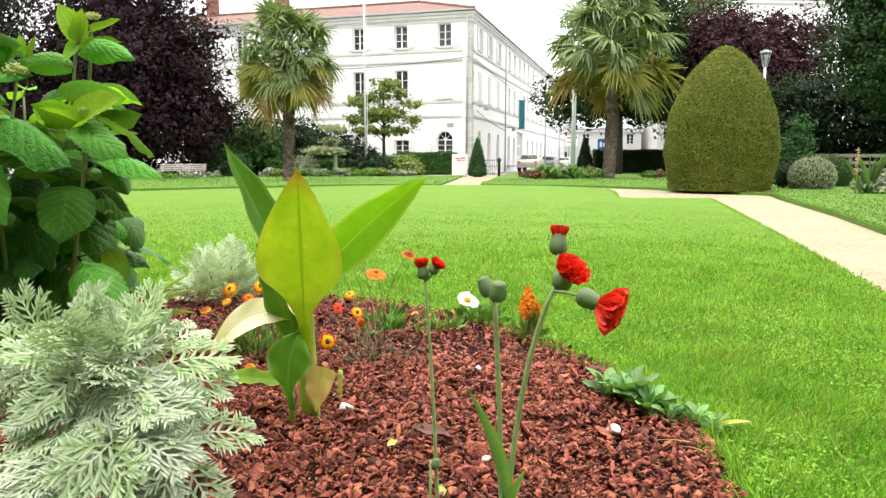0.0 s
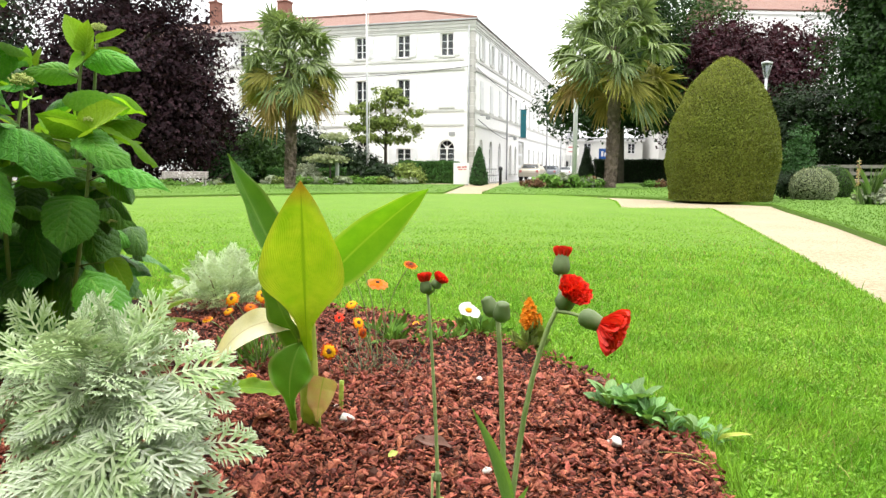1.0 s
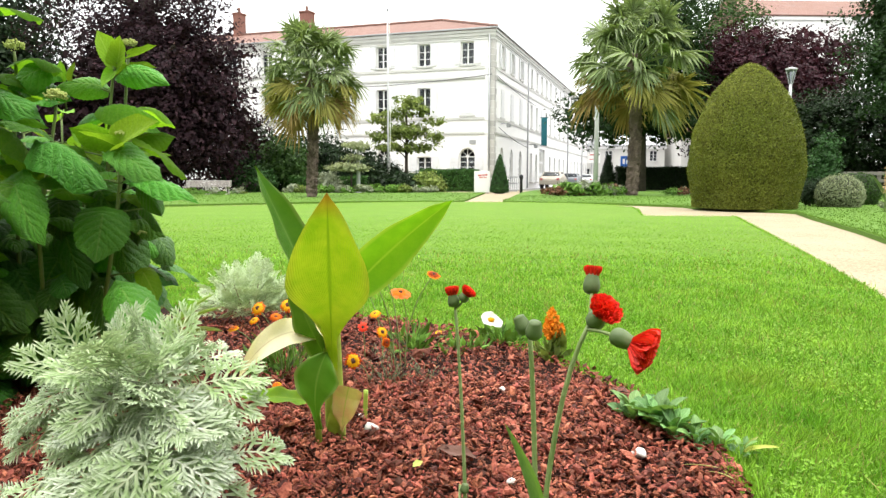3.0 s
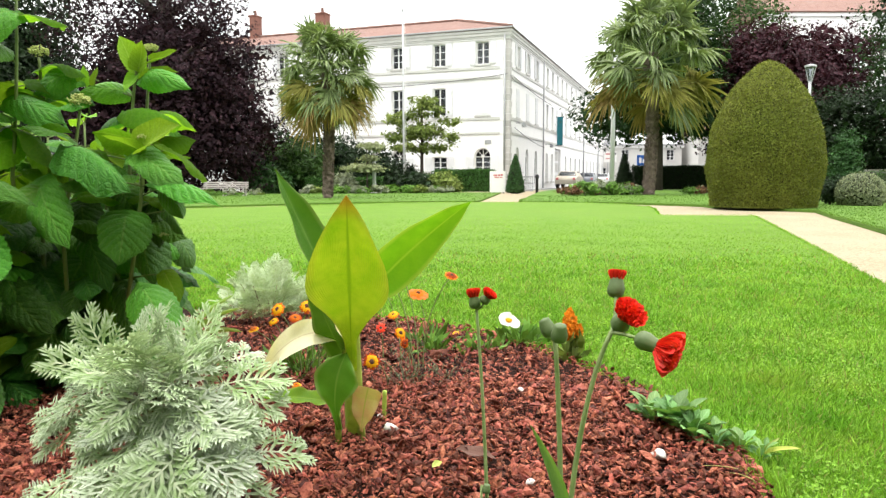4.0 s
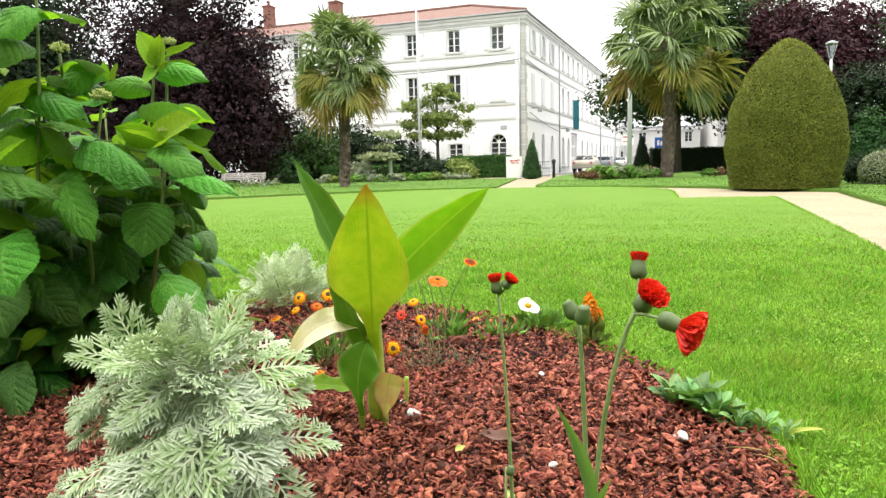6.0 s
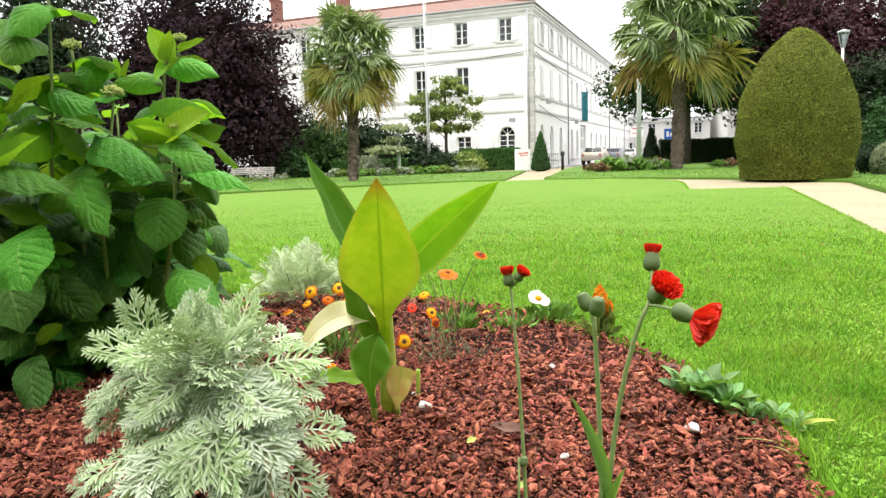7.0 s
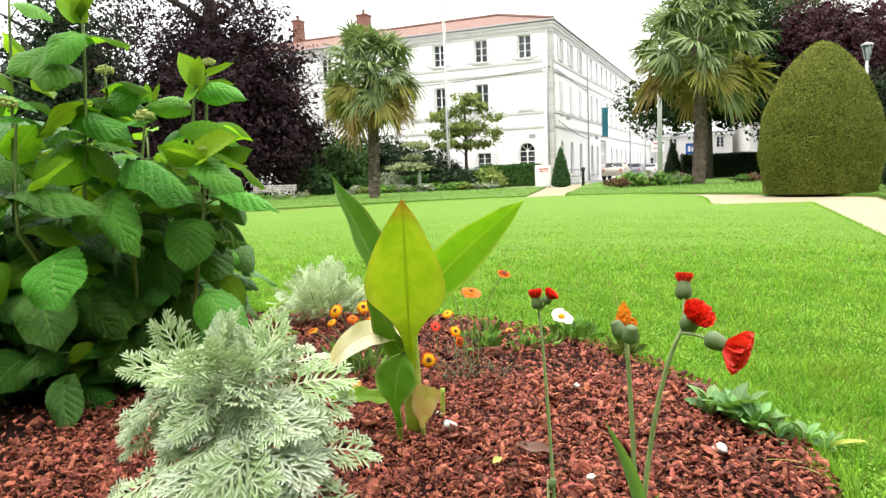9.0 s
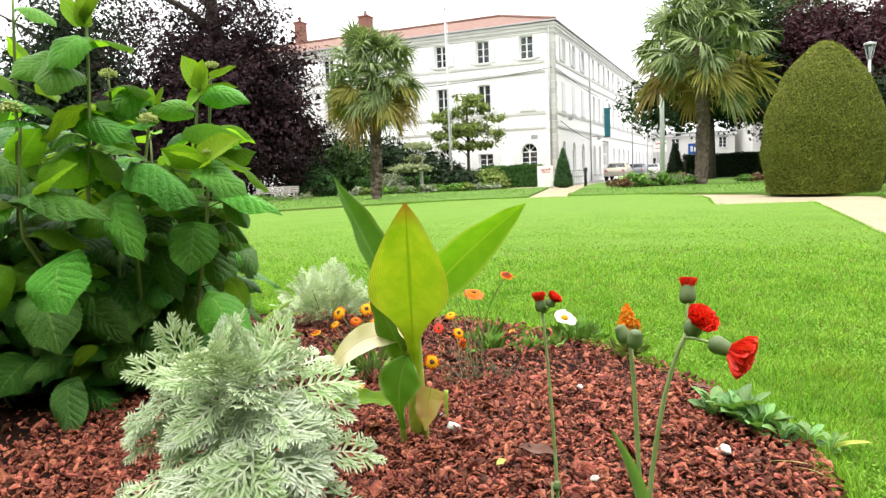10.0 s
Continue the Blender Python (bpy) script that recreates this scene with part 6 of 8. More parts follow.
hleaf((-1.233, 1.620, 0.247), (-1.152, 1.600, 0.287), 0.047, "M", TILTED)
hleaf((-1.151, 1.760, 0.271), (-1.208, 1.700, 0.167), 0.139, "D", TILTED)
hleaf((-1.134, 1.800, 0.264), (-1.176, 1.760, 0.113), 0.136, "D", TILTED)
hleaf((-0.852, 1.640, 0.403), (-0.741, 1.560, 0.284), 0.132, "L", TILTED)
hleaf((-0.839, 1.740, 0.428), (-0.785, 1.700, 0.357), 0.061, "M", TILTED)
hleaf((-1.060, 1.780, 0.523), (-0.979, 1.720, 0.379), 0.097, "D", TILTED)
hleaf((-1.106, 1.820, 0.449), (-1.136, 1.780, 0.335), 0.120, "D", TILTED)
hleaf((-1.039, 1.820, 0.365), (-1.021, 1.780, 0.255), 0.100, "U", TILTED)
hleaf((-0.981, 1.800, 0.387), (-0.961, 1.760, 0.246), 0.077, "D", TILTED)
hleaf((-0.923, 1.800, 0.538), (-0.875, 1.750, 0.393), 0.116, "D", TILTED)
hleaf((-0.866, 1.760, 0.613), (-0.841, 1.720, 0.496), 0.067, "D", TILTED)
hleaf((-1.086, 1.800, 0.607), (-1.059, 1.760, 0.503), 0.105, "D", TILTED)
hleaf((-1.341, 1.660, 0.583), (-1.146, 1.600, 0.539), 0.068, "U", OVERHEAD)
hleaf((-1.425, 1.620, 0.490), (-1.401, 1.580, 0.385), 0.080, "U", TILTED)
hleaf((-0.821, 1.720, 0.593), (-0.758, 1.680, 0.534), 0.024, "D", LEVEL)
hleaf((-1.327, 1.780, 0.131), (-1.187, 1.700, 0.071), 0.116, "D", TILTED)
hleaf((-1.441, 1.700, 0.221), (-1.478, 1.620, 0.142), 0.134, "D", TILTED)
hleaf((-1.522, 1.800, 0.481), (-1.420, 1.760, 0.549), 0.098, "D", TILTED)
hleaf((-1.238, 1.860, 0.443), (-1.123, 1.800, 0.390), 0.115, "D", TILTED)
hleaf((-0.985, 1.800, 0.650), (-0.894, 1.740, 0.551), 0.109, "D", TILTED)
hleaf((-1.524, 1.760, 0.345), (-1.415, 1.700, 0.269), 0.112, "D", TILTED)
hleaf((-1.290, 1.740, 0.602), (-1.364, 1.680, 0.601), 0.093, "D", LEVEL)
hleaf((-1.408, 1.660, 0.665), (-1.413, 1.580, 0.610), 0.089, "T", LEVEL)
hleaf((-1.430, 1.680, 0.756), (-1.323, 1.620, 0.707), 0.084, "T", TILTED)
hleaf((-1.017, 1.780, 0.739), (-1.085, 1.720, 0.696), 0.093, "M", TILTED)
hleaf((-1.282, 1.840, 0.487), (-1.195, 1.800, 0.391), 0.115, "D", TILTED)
hleaf((-1.422, 1.820, 1.045), (-1.468, 1.780, 1.135), 0.070, "U", OVERHEAD)
hleaf((-1.450, 1.700, 1.014), (-1.345, 1.640, 0.935), 0.075, "U", OVERHEAD)


def flower_ball(parent, at, r, seed):
    """A young hydrangea head: a lumpy flattened dome of tiny round buds."""
    rng = np.random.default_rng(seed)
    n = 170
    d = rng.normal(size=(n, 3))
    d[:, 2] = np.abs(d[:, 2]) - 0.25
    d /= np.linalg.norm(d, axis=1)[:, None]
    octa = np.array([(1, 0, 0), (-1, 0, 0), (0, 1, 0), (0, -1, 0), (0, 0, 1), (0, 0, -1)]) * 0.5
    of = np.array([(0, 2, 4), (2, 1, 4), (1, 3, 4), (3, 0, 4), (2, 0, 5), (1, 2, 5), (3, 1, 5), (0, 3, 5)])
    lump = 1 + 0.22 * hash_noise(d, 4.0, seed * 0.1)
    V, F = stamp(octa, of, frames(d, rng), d * np.array((r, r, r * 0.72)) * (lump * rng.uniform(0.7, 1.0, n))[:, None] + np.array(at), rng.uniform(0.16, 0.30, n) * r)
    under("flower_head", npmesh("flower_head", V, F, smooth=True), M_HYDFLOWER, parent, "pale yellow-green budding flower head")


# smaller leaf pairs up the tall shoots
for k, line in enumerate(HLINES):
    for i, at in enumerate((9, 11, 13)):
        p = Vector(line[at])
        a = radians(90 * (i % 2) + 35 * k + 20)
        for s in (0, math.pi):
            d = Vector((math.cos(a + s), abs(math.sin(a + s)) * 0.9 + 0.1, hrng.uniform(0.2, 0.5)))
            L = hrng.uniform(0.075, 0.115)
            b = p + d * 0.035
            t = b + Vector((d.x, d.y * 0.6, hrng.uniform(-0.55, 0.1))).normalized() * L
            stem_part(hyd, curve3(p, p + d * 0.02, b, 4), 0.0022, 0.0015, M_HYDSTEM, "petiole", 5)
            hleaf(b + HO, t + HO, L * hrng.uniform(0.7, 0.9), "ULTU"[int(hrng.integers(4))], (d.x * 0.4, -0.3, 0.9), False)
# shorter leafy shoots between the tall ones
for k in range(18):
    tp = Vector((hrng.uniform(-0.32, 0.19), hrng.uniform(-0.12, 0.22), hrng.uniform(0.60, 0.80)))
    foot = Vector((tp.x * 0.5, tp.y * 0.5 + hrng.uniform(-0.08, 0.08), -0.03))
    pts = curve3(foot, (tp.x * 0.9, tp.y * 0.9, tp.z * 0.5), tp, 12)
    stem_part(hyd, pts, 0.0055, 0.003, M_HYDSTEM)
    for i, at in enumerate((6, 8, 10, 11)):
        p = Vector(pts[at])
        a = radians(90 * (i % 2) + 50 * k + hrng.uniform(-20, 20))
        for s in (0, math.pi):
            d = Vector((math.cos(a + s), math.sin(a + s), hrng.uniform(0.2, 0.5)))
            L = hrng.uniform(0.085, 0.125) * (0.7 if at == 11 else 1.0)
            b = p + d * 0.035
            t = b + Vector((d.x, d.y, hrng.uniform(-0.8, 0.0))).normalized() * L
            stem_part(hyd, curve3(p, p + d * 0.02, b, 4), 0.0022, 0.0015, M_HYDSTEM, "petiole", 5)
            hleaf(b + HO, t + HO, L * hrng.uniform(0.75, 0.95), "Y" if at == 11 else "TLUL"[int(hrng.integers(4))], (d.x * 0.5, -0.35, 0.85), False)
# the thicket of lower shoots that fills the bush
for k in range(84):
    x, y = hrng.uniform(-1.05, 0.25), hrng.uniform(-0.22, 0.40)
    z = hrng.uniform(0.30, 0.56) if x > -0.22 else hrng.uniform(0.30, 0.85)
    tp = Vector((x, y, z))
    foot = Vector((hrng.uniform(-0.2, 0.2) + 0.3 * min(0, x), hrng.uniform(-0.14, 0.14), -0.03))
    pts = curve3(foot, (foot.x * 0.4 + tp.x * 0.6, foot.y * 0.4 + tp.y * 0.6, tp.z * 0.5), tp, 12)
    stem_part(hyd, pts, 0.0055, 0.003, M_WOODY if k % 3 == 0 else M_HYDSTEM)
    for i in range(6):
        f = 0.28 + 0.72 * i / 5
        p = Vector(pts[int(round(f * 11))])
        a = radians(90 * (i % 2) + 40 * k + hrng.uniform(-25, 25))
        for s in (0, math.pi):
            if f < 0.5 and hrng.uniform() < 0.35:
                continue
            d = Vector((math.cos(a + s), math.sin(a + s), hrng.uniform(0.1, 0.45)))
            if p.y + d.y * 0.12 < -0.30 and p.x > -0.5:
                d.y *= -1
            L = 0.125 * hrng.uniform(0.7, 1.2)
            b = p + d * 0.035
            t = b + Vector((d.x, d.y, -0.25 - 0.8 * hrng.uniform())).normalized() * L
            if t.z < 0.02:
                continue
            stem_part(hyd, curve3(p, p + d * 0.02, b, 4), 0.0022, 0.0015, M_HYDSTEM, "petiole", 5)
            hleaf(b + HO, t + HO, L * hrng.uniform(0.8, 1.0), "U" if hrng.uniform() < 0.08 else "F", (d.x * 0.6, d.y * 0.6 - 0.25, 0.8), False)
# unseen leafy growth beside the bush, added to shade the mulch below
for k in range(48):
    x, y = hrng.uniform(-1.15, -0.42), hrng.uniform(-1.0, -0.25)
    edge = -0.88 * (y + 2.0) + 1.04
    tp = Vector((min(x, edge), y, hrng.uniform(0.35, 1.15)))
    foot = Vector((tp.x * 0.75 + hrng.uniform(-0.1, 0.1), tp.y * 0.6 + hrng.uniform(-0.1, 0.1), -0.04))
    pts = curve3(foot, (foot.x * 0.4 + tp.x * 0.6, foot.y * 0.4 + tp.y * 0.6, tp.z * 0.5), tp, 12)
    stem_part(hyd, pts, 0.0055, 0.003, M_HYDSTEM)
    for i in range(6):
        p = Vector(pts[int(round((0.3 + 0.7 * i / 5) * 11))])
        a = radians(90 * (i % 2) + 40 * k)
        for s in (0, math.pi):
            d = Vector((math.cos(a + s), math.sin(a + s), 0.25))
            b = p + d * 0.035
            hleaf(b + HO, b + Vector((d.x, d.y, -0.6)).normalized() * 0.12 + HO, 0.11, "F", (d.x * 0.6, d.y * 0.6 - 0.25, 0.8), False)
for k, (at, r) in enumerate((((-1.183, 1.800, 1.010), 0.024), ((-1.008, 1.680, 0.867), 0.026), ((-0.902, 1.850, 1.025), 0.018), ((-1.293, 1.550, 0.899), 0.028), ((-0.863, 1.700, 0.779), 0.012), ((-0.829, 1.720, 0.532), 0.013))):
    flower_ball(hyd, tuple(Vector(at) - HO), r, 300 + k)

# ---- canna ----
CO = Vector((-0.315, 1.60, 0.055))
canna = thing("canna", *CO, "young canna with yellow-green upright leaves", "plant")


def canna_leaf(base, mid, tip, width, mat, name, face, fold=0.35, label="", shape=0.62, twist=0.0, ripple=0.004, nv=30, nu=12, cut=1.0, power=0.85, widest=0.0):
    """A broad pointed leaf along a curve; face is the side that its upper surface looks to."""
    pts = curve3(Vector(base) - CO, Vector(mid) - CO, Vector(tip) - CO, nv + 1)
    T = np.gradient(pts, axis=0)
    T /= np.linalg.norm(T, axis=1)[:, None]
    V, UV = [], []
    for i in range(nv + 1):
        v = i / nv * cut
        w = width * 0.5 * max(0.0, math.sin(math.pi * min(1.0, v) ** shape)) ** power * (1 if v < 0.9 else ((1 - v) / 0.1) ** 0.25 if v < 1 else 0)
        if widest:
            rise = min(1.0, max(0.0, (v - 0.16) / (widest - 0.16)))
            w = width * 0.5 * (0.15 + 0.85 * rise * rise * (3 - 2 * rise)) if v < widest else width * 0.5 * (1 - ((v - widest) / (1 - widest)) ** 1.55)
        w = max(w, 0.004 if v < 0.5 else 0.0006)
        f = Vector(face)
        t = Vector(T[i])
        n = (f - f.dot(t) * t).normalized()
        x = t.cross(n)
        ang = twist * v
        x, n = x * math.cos(ang) + n * math.sin(ang), n * math.cos(ang) - x * math.sin(ang)
        for j in range(nu + 1):
            u = 2 * j / nu - 1
            p = Vector(pts[i]) + x * u * w + n * (abs(u) ** 1.4 * w * fold + ripple * math.sin(v * 23 + u * 3) * abs(u) ** 2)
            V.append(p)
            UV.append((0.5 + 0.5 * u, v))
    F = [(i * (nu + 1) + j, i * (nu + 1) + j + 1, (i + 1) * (nu + 1) + j + 1, (i + 1) * (nu + 1) + j) for i in range(nv) for j in range(nu)]
    return under(name, npmesh(name, V, F, UV, smooth=True), mat, canna, label)


canna_leaf((-0.306, 1.505, 0.245), (-0.286, 1.385, 0.46), (-0.279, 1.335, 0.642), 0.172, M_CANNALIGHT, "leaf", (0.05, -1, 0.25), 0.34, "bright yellow-green upright leaf", nv=40, nu=16, ripple=0.005, widest=0.53)
canna_leaf((-0.335, 1.60, 0.33), (-0.405, 1.60, 0.49), (-0.485, 1.55, 0.697), 0.098, M_CANNADARK, "leaf", (0.85, -0.8, 0.4), 0.60, "green leaf folded along its rib", 0.8)
canna_leaf((-0.292, 1.58, 0.390), (-0.195, 1.60, 0.505), (-0.036, 1.50, 0.624), 0.106, M_CANNAMID, "leaf", (0.30, -1.0, 0.10), 0.30, "green leaf spreading sideways", 0.72, power=0.75)
canna_leaf((-0.322, 1.56, 0.30), (-0.415, 1.44, 0.385), (-0.492, 1.42, 0.245), 0.062, M_CANNADRY, "leaf", (0.5, -0.7, 0.7), 0.35, "faded cream drooping leaf", 0.8, 0.3)
canna_leaf((-0.336, 1.50, 0.105), (-0.352, 1.455, 0.215), (-0.310, 1.47, 0.292), 0.100, M_CANNADARK, "leaf", (0.1, -1, 0.25), 0.22, "short dark green lower leaf", nv=34, widest=0.66)
canna_leaf((-0.315, 1.56, 0.23), (-0.362, 1.46, 0.36), (-0.376, 1.43, 0.475), 0.066, M_CANNADARK, "leaf", (-0.4, -1, 0.2), 0.4, "green leaf wrapped behind", 0.7)
canna_leaf((-0.36, 1.58, 0.140), (-0.42, 1.50, 0.185), (-0.50, 1.42, 0.205), 0.050, M_CANNAMID, "leaf", (0.1, -0.7, 1), 0.3, "pale green low leaf", 0.8)
canna_leaf((-0.288, 1.510, 0.098), (-0.280, 1.492, 0.155), (-0.264, 1.474, 0.212), 0.066, M_CANNACUT, "torn_leaf", (0.05, -1, 0.25), 0.10, "torn tan leaf stump with pink streaks", 0.85, cut=0.45, ripple=0.006, power=1.0)
canna_leaf((-0.302, 1.545, 0.075), (-0.305, 1.51, 0.13), (-0.297, 1.505, 0.185), 0.036, M_CANNASTEM, "sheath", (-0.1, -1, 0.1), 0.4, "yellowed sheath", 0.55)
for a, b, c, r0, r1 in (((-0.318, 1.60, 0.03), (-0.315, 1.57, 0.20), (-0.303, 1.47, 0.40), 0.024, 0.019), ((-0.344, 1.53, 0.04), (-0.342, 1.515, 0.09), (-0.339, 1.497, 0.150), 0.0085, 0.0065), ((-0.300, 1.57, 0.02), (-0.295, 1.55, 0.06), (-0.290, 1.53, 0.11), 0.012, 0.008),
                        ((-0.262, 1.70, 0.02), (-0.262, 1.70, 0.08), (-0.259, 1.70, 0.135), 0.006, 0.006)):
    stem_part(canna, curve3(Vector(a) - CO, Vector(b) - CO, Vector(c) - CO, 10), r0, r1, M_CANNASTEM, sides=10)

# ---- silver wormwood ----


def feather_leaf(pairs, fingers, seed, width=0.030):
    """A twice-cut silver leaf of length 1 along +y: flat pointed lobes along a pale arching rib; v tells rib (0) from lobe tip (1)."""
    rng = np.random.default_rng(seed)
    Vs, Fs, UV, at = [], [], [], [0]

    def strip(p, d, L, w, sag, v0, v1):
        d = np.array(d) / np.linalg.norm(d)
        s = np.array((d[1], -d[0], 0.0))
        s /= np.linalg.norm(s) + 1e-9
        t = np.array((0.0, 0.30, 0.68, 1.0))
        ww = w * np.array((0.60, 1.0, 0.62, 0.02))
        c = np.array(p) + d * (t * L)[:, None] + np.array((0, 0, 1.0)) * (sag * t * t)[:, None]
        up = np.array((0, 0, 0.28 * w))
        Vs.append(np.concatenate([c - s * ww[:, None] + up, c, c + s * ww[:, None] + up]))
        Fs.append(np.array([(k, k + 1, 5 + k, 4 + k) for k in range(3)] + [(4 + k, 5 + k, 9 + k, 8 + k) for k in range(3)]) + at[0])
        v = v0 + (v1 - v0) * t
        UV.append(np.column_stack([np.repeat((0.0, 0.5, 1.0), 4), np.tile(v, 3)]))
        at[0] += 12

    rachis = lambda y: np.array((0.03 * math.sin(3 * y + seed), y, 0.34 * y * (1 - y)))
    ys = np.linspace(0, 0.95, 7)
    for y0, y1 in zip(ys[:-1], ys[1:]):
        strip(rachis(y0), rachis(y1) - rachis(y0), np.linalg.norm(rachis(y1) - rachis(y0)) * 1.25, width * 0.62, 0.0, 0.0, 0.15)
    for i in range(pairs):
        q = i / (pairs - 1)
        y = 0.24 + 0.62 * q
        for s in (-1, 1):
            L = (0.20 + 0.24 * math.sin(math.pi * (0.30 + 0.55 * q))) * rng.uniform(0.85, 1.15)
            a = radians(56 - 22 * q + rng.normal() * 4)
            dz = 0.10 + 0.08 * rng.normal()
            d = np.array((s * math.sin(a), math.cos(a), dz))
            d /= np.linalg.norm(d)
            o = rachis(y)
            strip(o, d, L, width * 0.95, -0.06, 0.1, 1.0)
            for g in range(fingers):
                h = 0.34 + 0.42 * g / max(1, fingers - 1)
                for s2 in (-1, 1):
                    b = a + s2 * radians(34 + rng.normal() * 5)
                    d2 = np.array((s * math.sin(b), math.cos(b), dz + 0.12 * rng.normal()))
                    strip(o + d * L * h, d2, L * (0.54 - 0.12 * g) * rng.uniform(0.8, 1.2), width * 0.85, -0.02, 0.4, 1.0)
    for s in (-1, 0, 1):
        strip(rachis(0.88), (0.55 * s, 1, 0.0), 0.17 - 0.03 * abs(s), width * 0.9, -0.02, 0.3, 1.0)
    return np.vstack(Vs), np.vstack(Fs), np.vstack(UV)


FEATHER = [npmesh("leaf", *feather_leaf(6, 3, 500 + k, 0.0225), smooth=True) for k in range(7)]
for m in FEATHER:
    m.materials.append(M_SILVER)
AO = Vector((-0.37, 1.00, 0.05))
worm = thing("wormwood", *AO, "silvery wormwood shrub with finely cut leaves", "shrub")
arng = np.random.default_rng(31)
ATIPS = [(-0.592, 1.080, 0.425), (-0.663, 1.050, 0.392), (-0.600, 1.000, 0.385), (-0.541, 1.100, 0.390), (-0.490, 1.080, 0.390), (-0.446, 1.100, 0.385), (-0.415, 1.100, 0.386), (-0.362, 1.050, 0.360), (-0.340, 1.000, 0.334), (-0.382, 0.970, 0.352), (-0.370, 0.950, 0.295), (-0.404, 0.920, 0.318), (-0.708, 1.000, 0.325), (-0.690, 1.040, 0.345), (-0.682, 0.970, 0.268), (-0.618, 0.950, 0.314), (-0.710, 0.950, 0.200), (-0.655, 0.930, 0.241), (-0.616, 0.900, 0.218), (-0.559, 0.900, 0.292), (-0.515, 0.900, 0.338), (-0.475, 0.930, 0.350), (-0.437, 0.970, 0.356),
         (-0.496, 0.860, 0.257), (-0.436, 0.850, 0.249), (-0.440, 0.860, 0.245), (-0.425, 0.870, 0.301), (-0.459, 0.850, 0.292), (-0.559, 0.880, 0.247), (-0.490, 0.90, 0.315), (-0.450, 0.91, 0.325), (-0.410, 0.92, 0.335), (-0.530, 0.93, 0.33), (-0.550, 0.97, 0.36), (-0.420, 0.98, 0.365), (-0.515, 0.96, 0.405), (-0.540, 0.99, 0.41), (-0.480, 0.98, 0.40), (-0.500, 0.93, 0.37), (-0.450, 0.93, 0.36), (-0.540, 0.94, 0.37)]
TRUNK = [(-0.367, 1.000, 0.03), (-0.367, 1.000, 0.114), (-0.364, 1.000, 0.195), (-0.403, 0.990, 0.221), (-0.455, 0.980, 0.262), (-0.518, 1.000, 0.335)]
V, F = tube([tuple(Vector(p) - AO) for p in TRUNK], [0.009, 0.0085, 0.008, 0.007, 0.006, 0.004], 9)
under("trunk", npmesh("trunk", V, F, smooth=True), M_WOODY, worm, "bent brown woody stem")
HEART = Vector((-0.505, 0.99, 0.27))
for k, tip in enumerate(ATIPS):
    tp = Vector(tip) - AO
    # each spray leaves the woody stem at the joint that suits its side and height
    node = Vector(TRUNK[5] if tip[2] > 0.33 or tip[0] < -0.6 and tip[2] > 0.26 else TRUNK[4] if tip[0] < -0.38 else TRUNK[3]) - AO
    span = tp - node
    mid = node + span * 0.5 + Vector((0, 0, 0.035 if tip[2] < 0.38 else -0.01))
    away = (Vector(tip) - HEART).normalized()
    tip_end = tp - span.normalized() * 0.088
    pts = curve3(node, mid, tip_end, 12)
    stem_part(worm, pts[:6], 0.0036, 0.0026, M_WOODY, "stem", 6, "brown woody stem")
    stem_part(worm, pts[5:], 0.0026, 0.0017, M_SILVER, "shoot", 5)
    tang = (Vector(pts[11] - pts[8]).normalized() + away * 0.6).normalized()
    flat = (Vector((0, -0.55, 0.95)) + away * 0.3 + Vector(arng.normal(size=3) * 0.22)).normalized()
    across = tang.cross(flat).normalized()
    turns_at = ((0.0, 0.108, 11), (-52, 0.112, 8), (54, 0.112, 6))
    for i, (deg, size, at) in enumerate(turns_at):
        p = Vector(pts[at])
        q = radians(deg + arng.normal() * 10)
        d = (tang * math.cos(q) + across * math.sin(q) + flat * arng.uniform(-0.05, 0.35)).normalized()
        L = size * arng.uniform(0.8, 1.15)
        face = flat + d * 0.25 + Vector(arng.normal(size=3) * 0.25)
        under("leaf", FEATHER[arng.integers(7)], None, worm, "", aim(p, p + d * L, face, L * arng.uniform(0.85, 1.05)))

# the smaller silver bush at the bed's far edge
bush = thing("wormwood", -0.94, 2.92, 0.03, "small rounded silvery wormwood at the lawn's edge", "shrub")
brng = np.random.default_rng(33)
TV, TF, TUV = feather_leaf(4, 1, 520, 0.045)
n = 330
d = brng.normal(size=(n, 3))
d[:, 2] = np.abs(d[:, 2]) * 0.9
d /= np.linalg.norm(d, axis=1)[:, None]
pos = d * np.array((0.17, 0.15, 0.20)) * brng.uniform(0.35, 1.0, (n, 1)) + np.array((0, 0, 0.06))
turns = np.array([np.array(aim((0, 0, 0), tuple(dd * 1.0 + np.array((0, 0, 0.2))), tuple(brng.normal(size=3) * 0.5 + np.array((0, -0.2, 1))), 1.0).to_3x3().normalized()) for dd in d])
V, F = stamp(TV, TF, turns, pos, brng.uniform(0.055, 0.085, n))
under("foliage", npmesh("foliage", V, F, np.tile(TUV, (n, 1))), M_SILVERFAR, bush)
for k in range(7):
    a = k * 0.9
    stem_part(bush, curve3((0.02 * math.cos(a), 0.02 * math.sin(a), -0.02), (0.05 * math.cos(a), 0.05 * math.sin(a), 0.1), (0.11 * math.cos(a), 0.11 * math.sin(a), 0.2), 6), 0.004, 0.002, M_WOODY)

# ---- tassel flowers in front ----


def axis_pose(at, axis):
    return Matrix.Translation(at) @ Vector(axis).to_track_quat("Z", "Y").to_matrix().to_4x4()


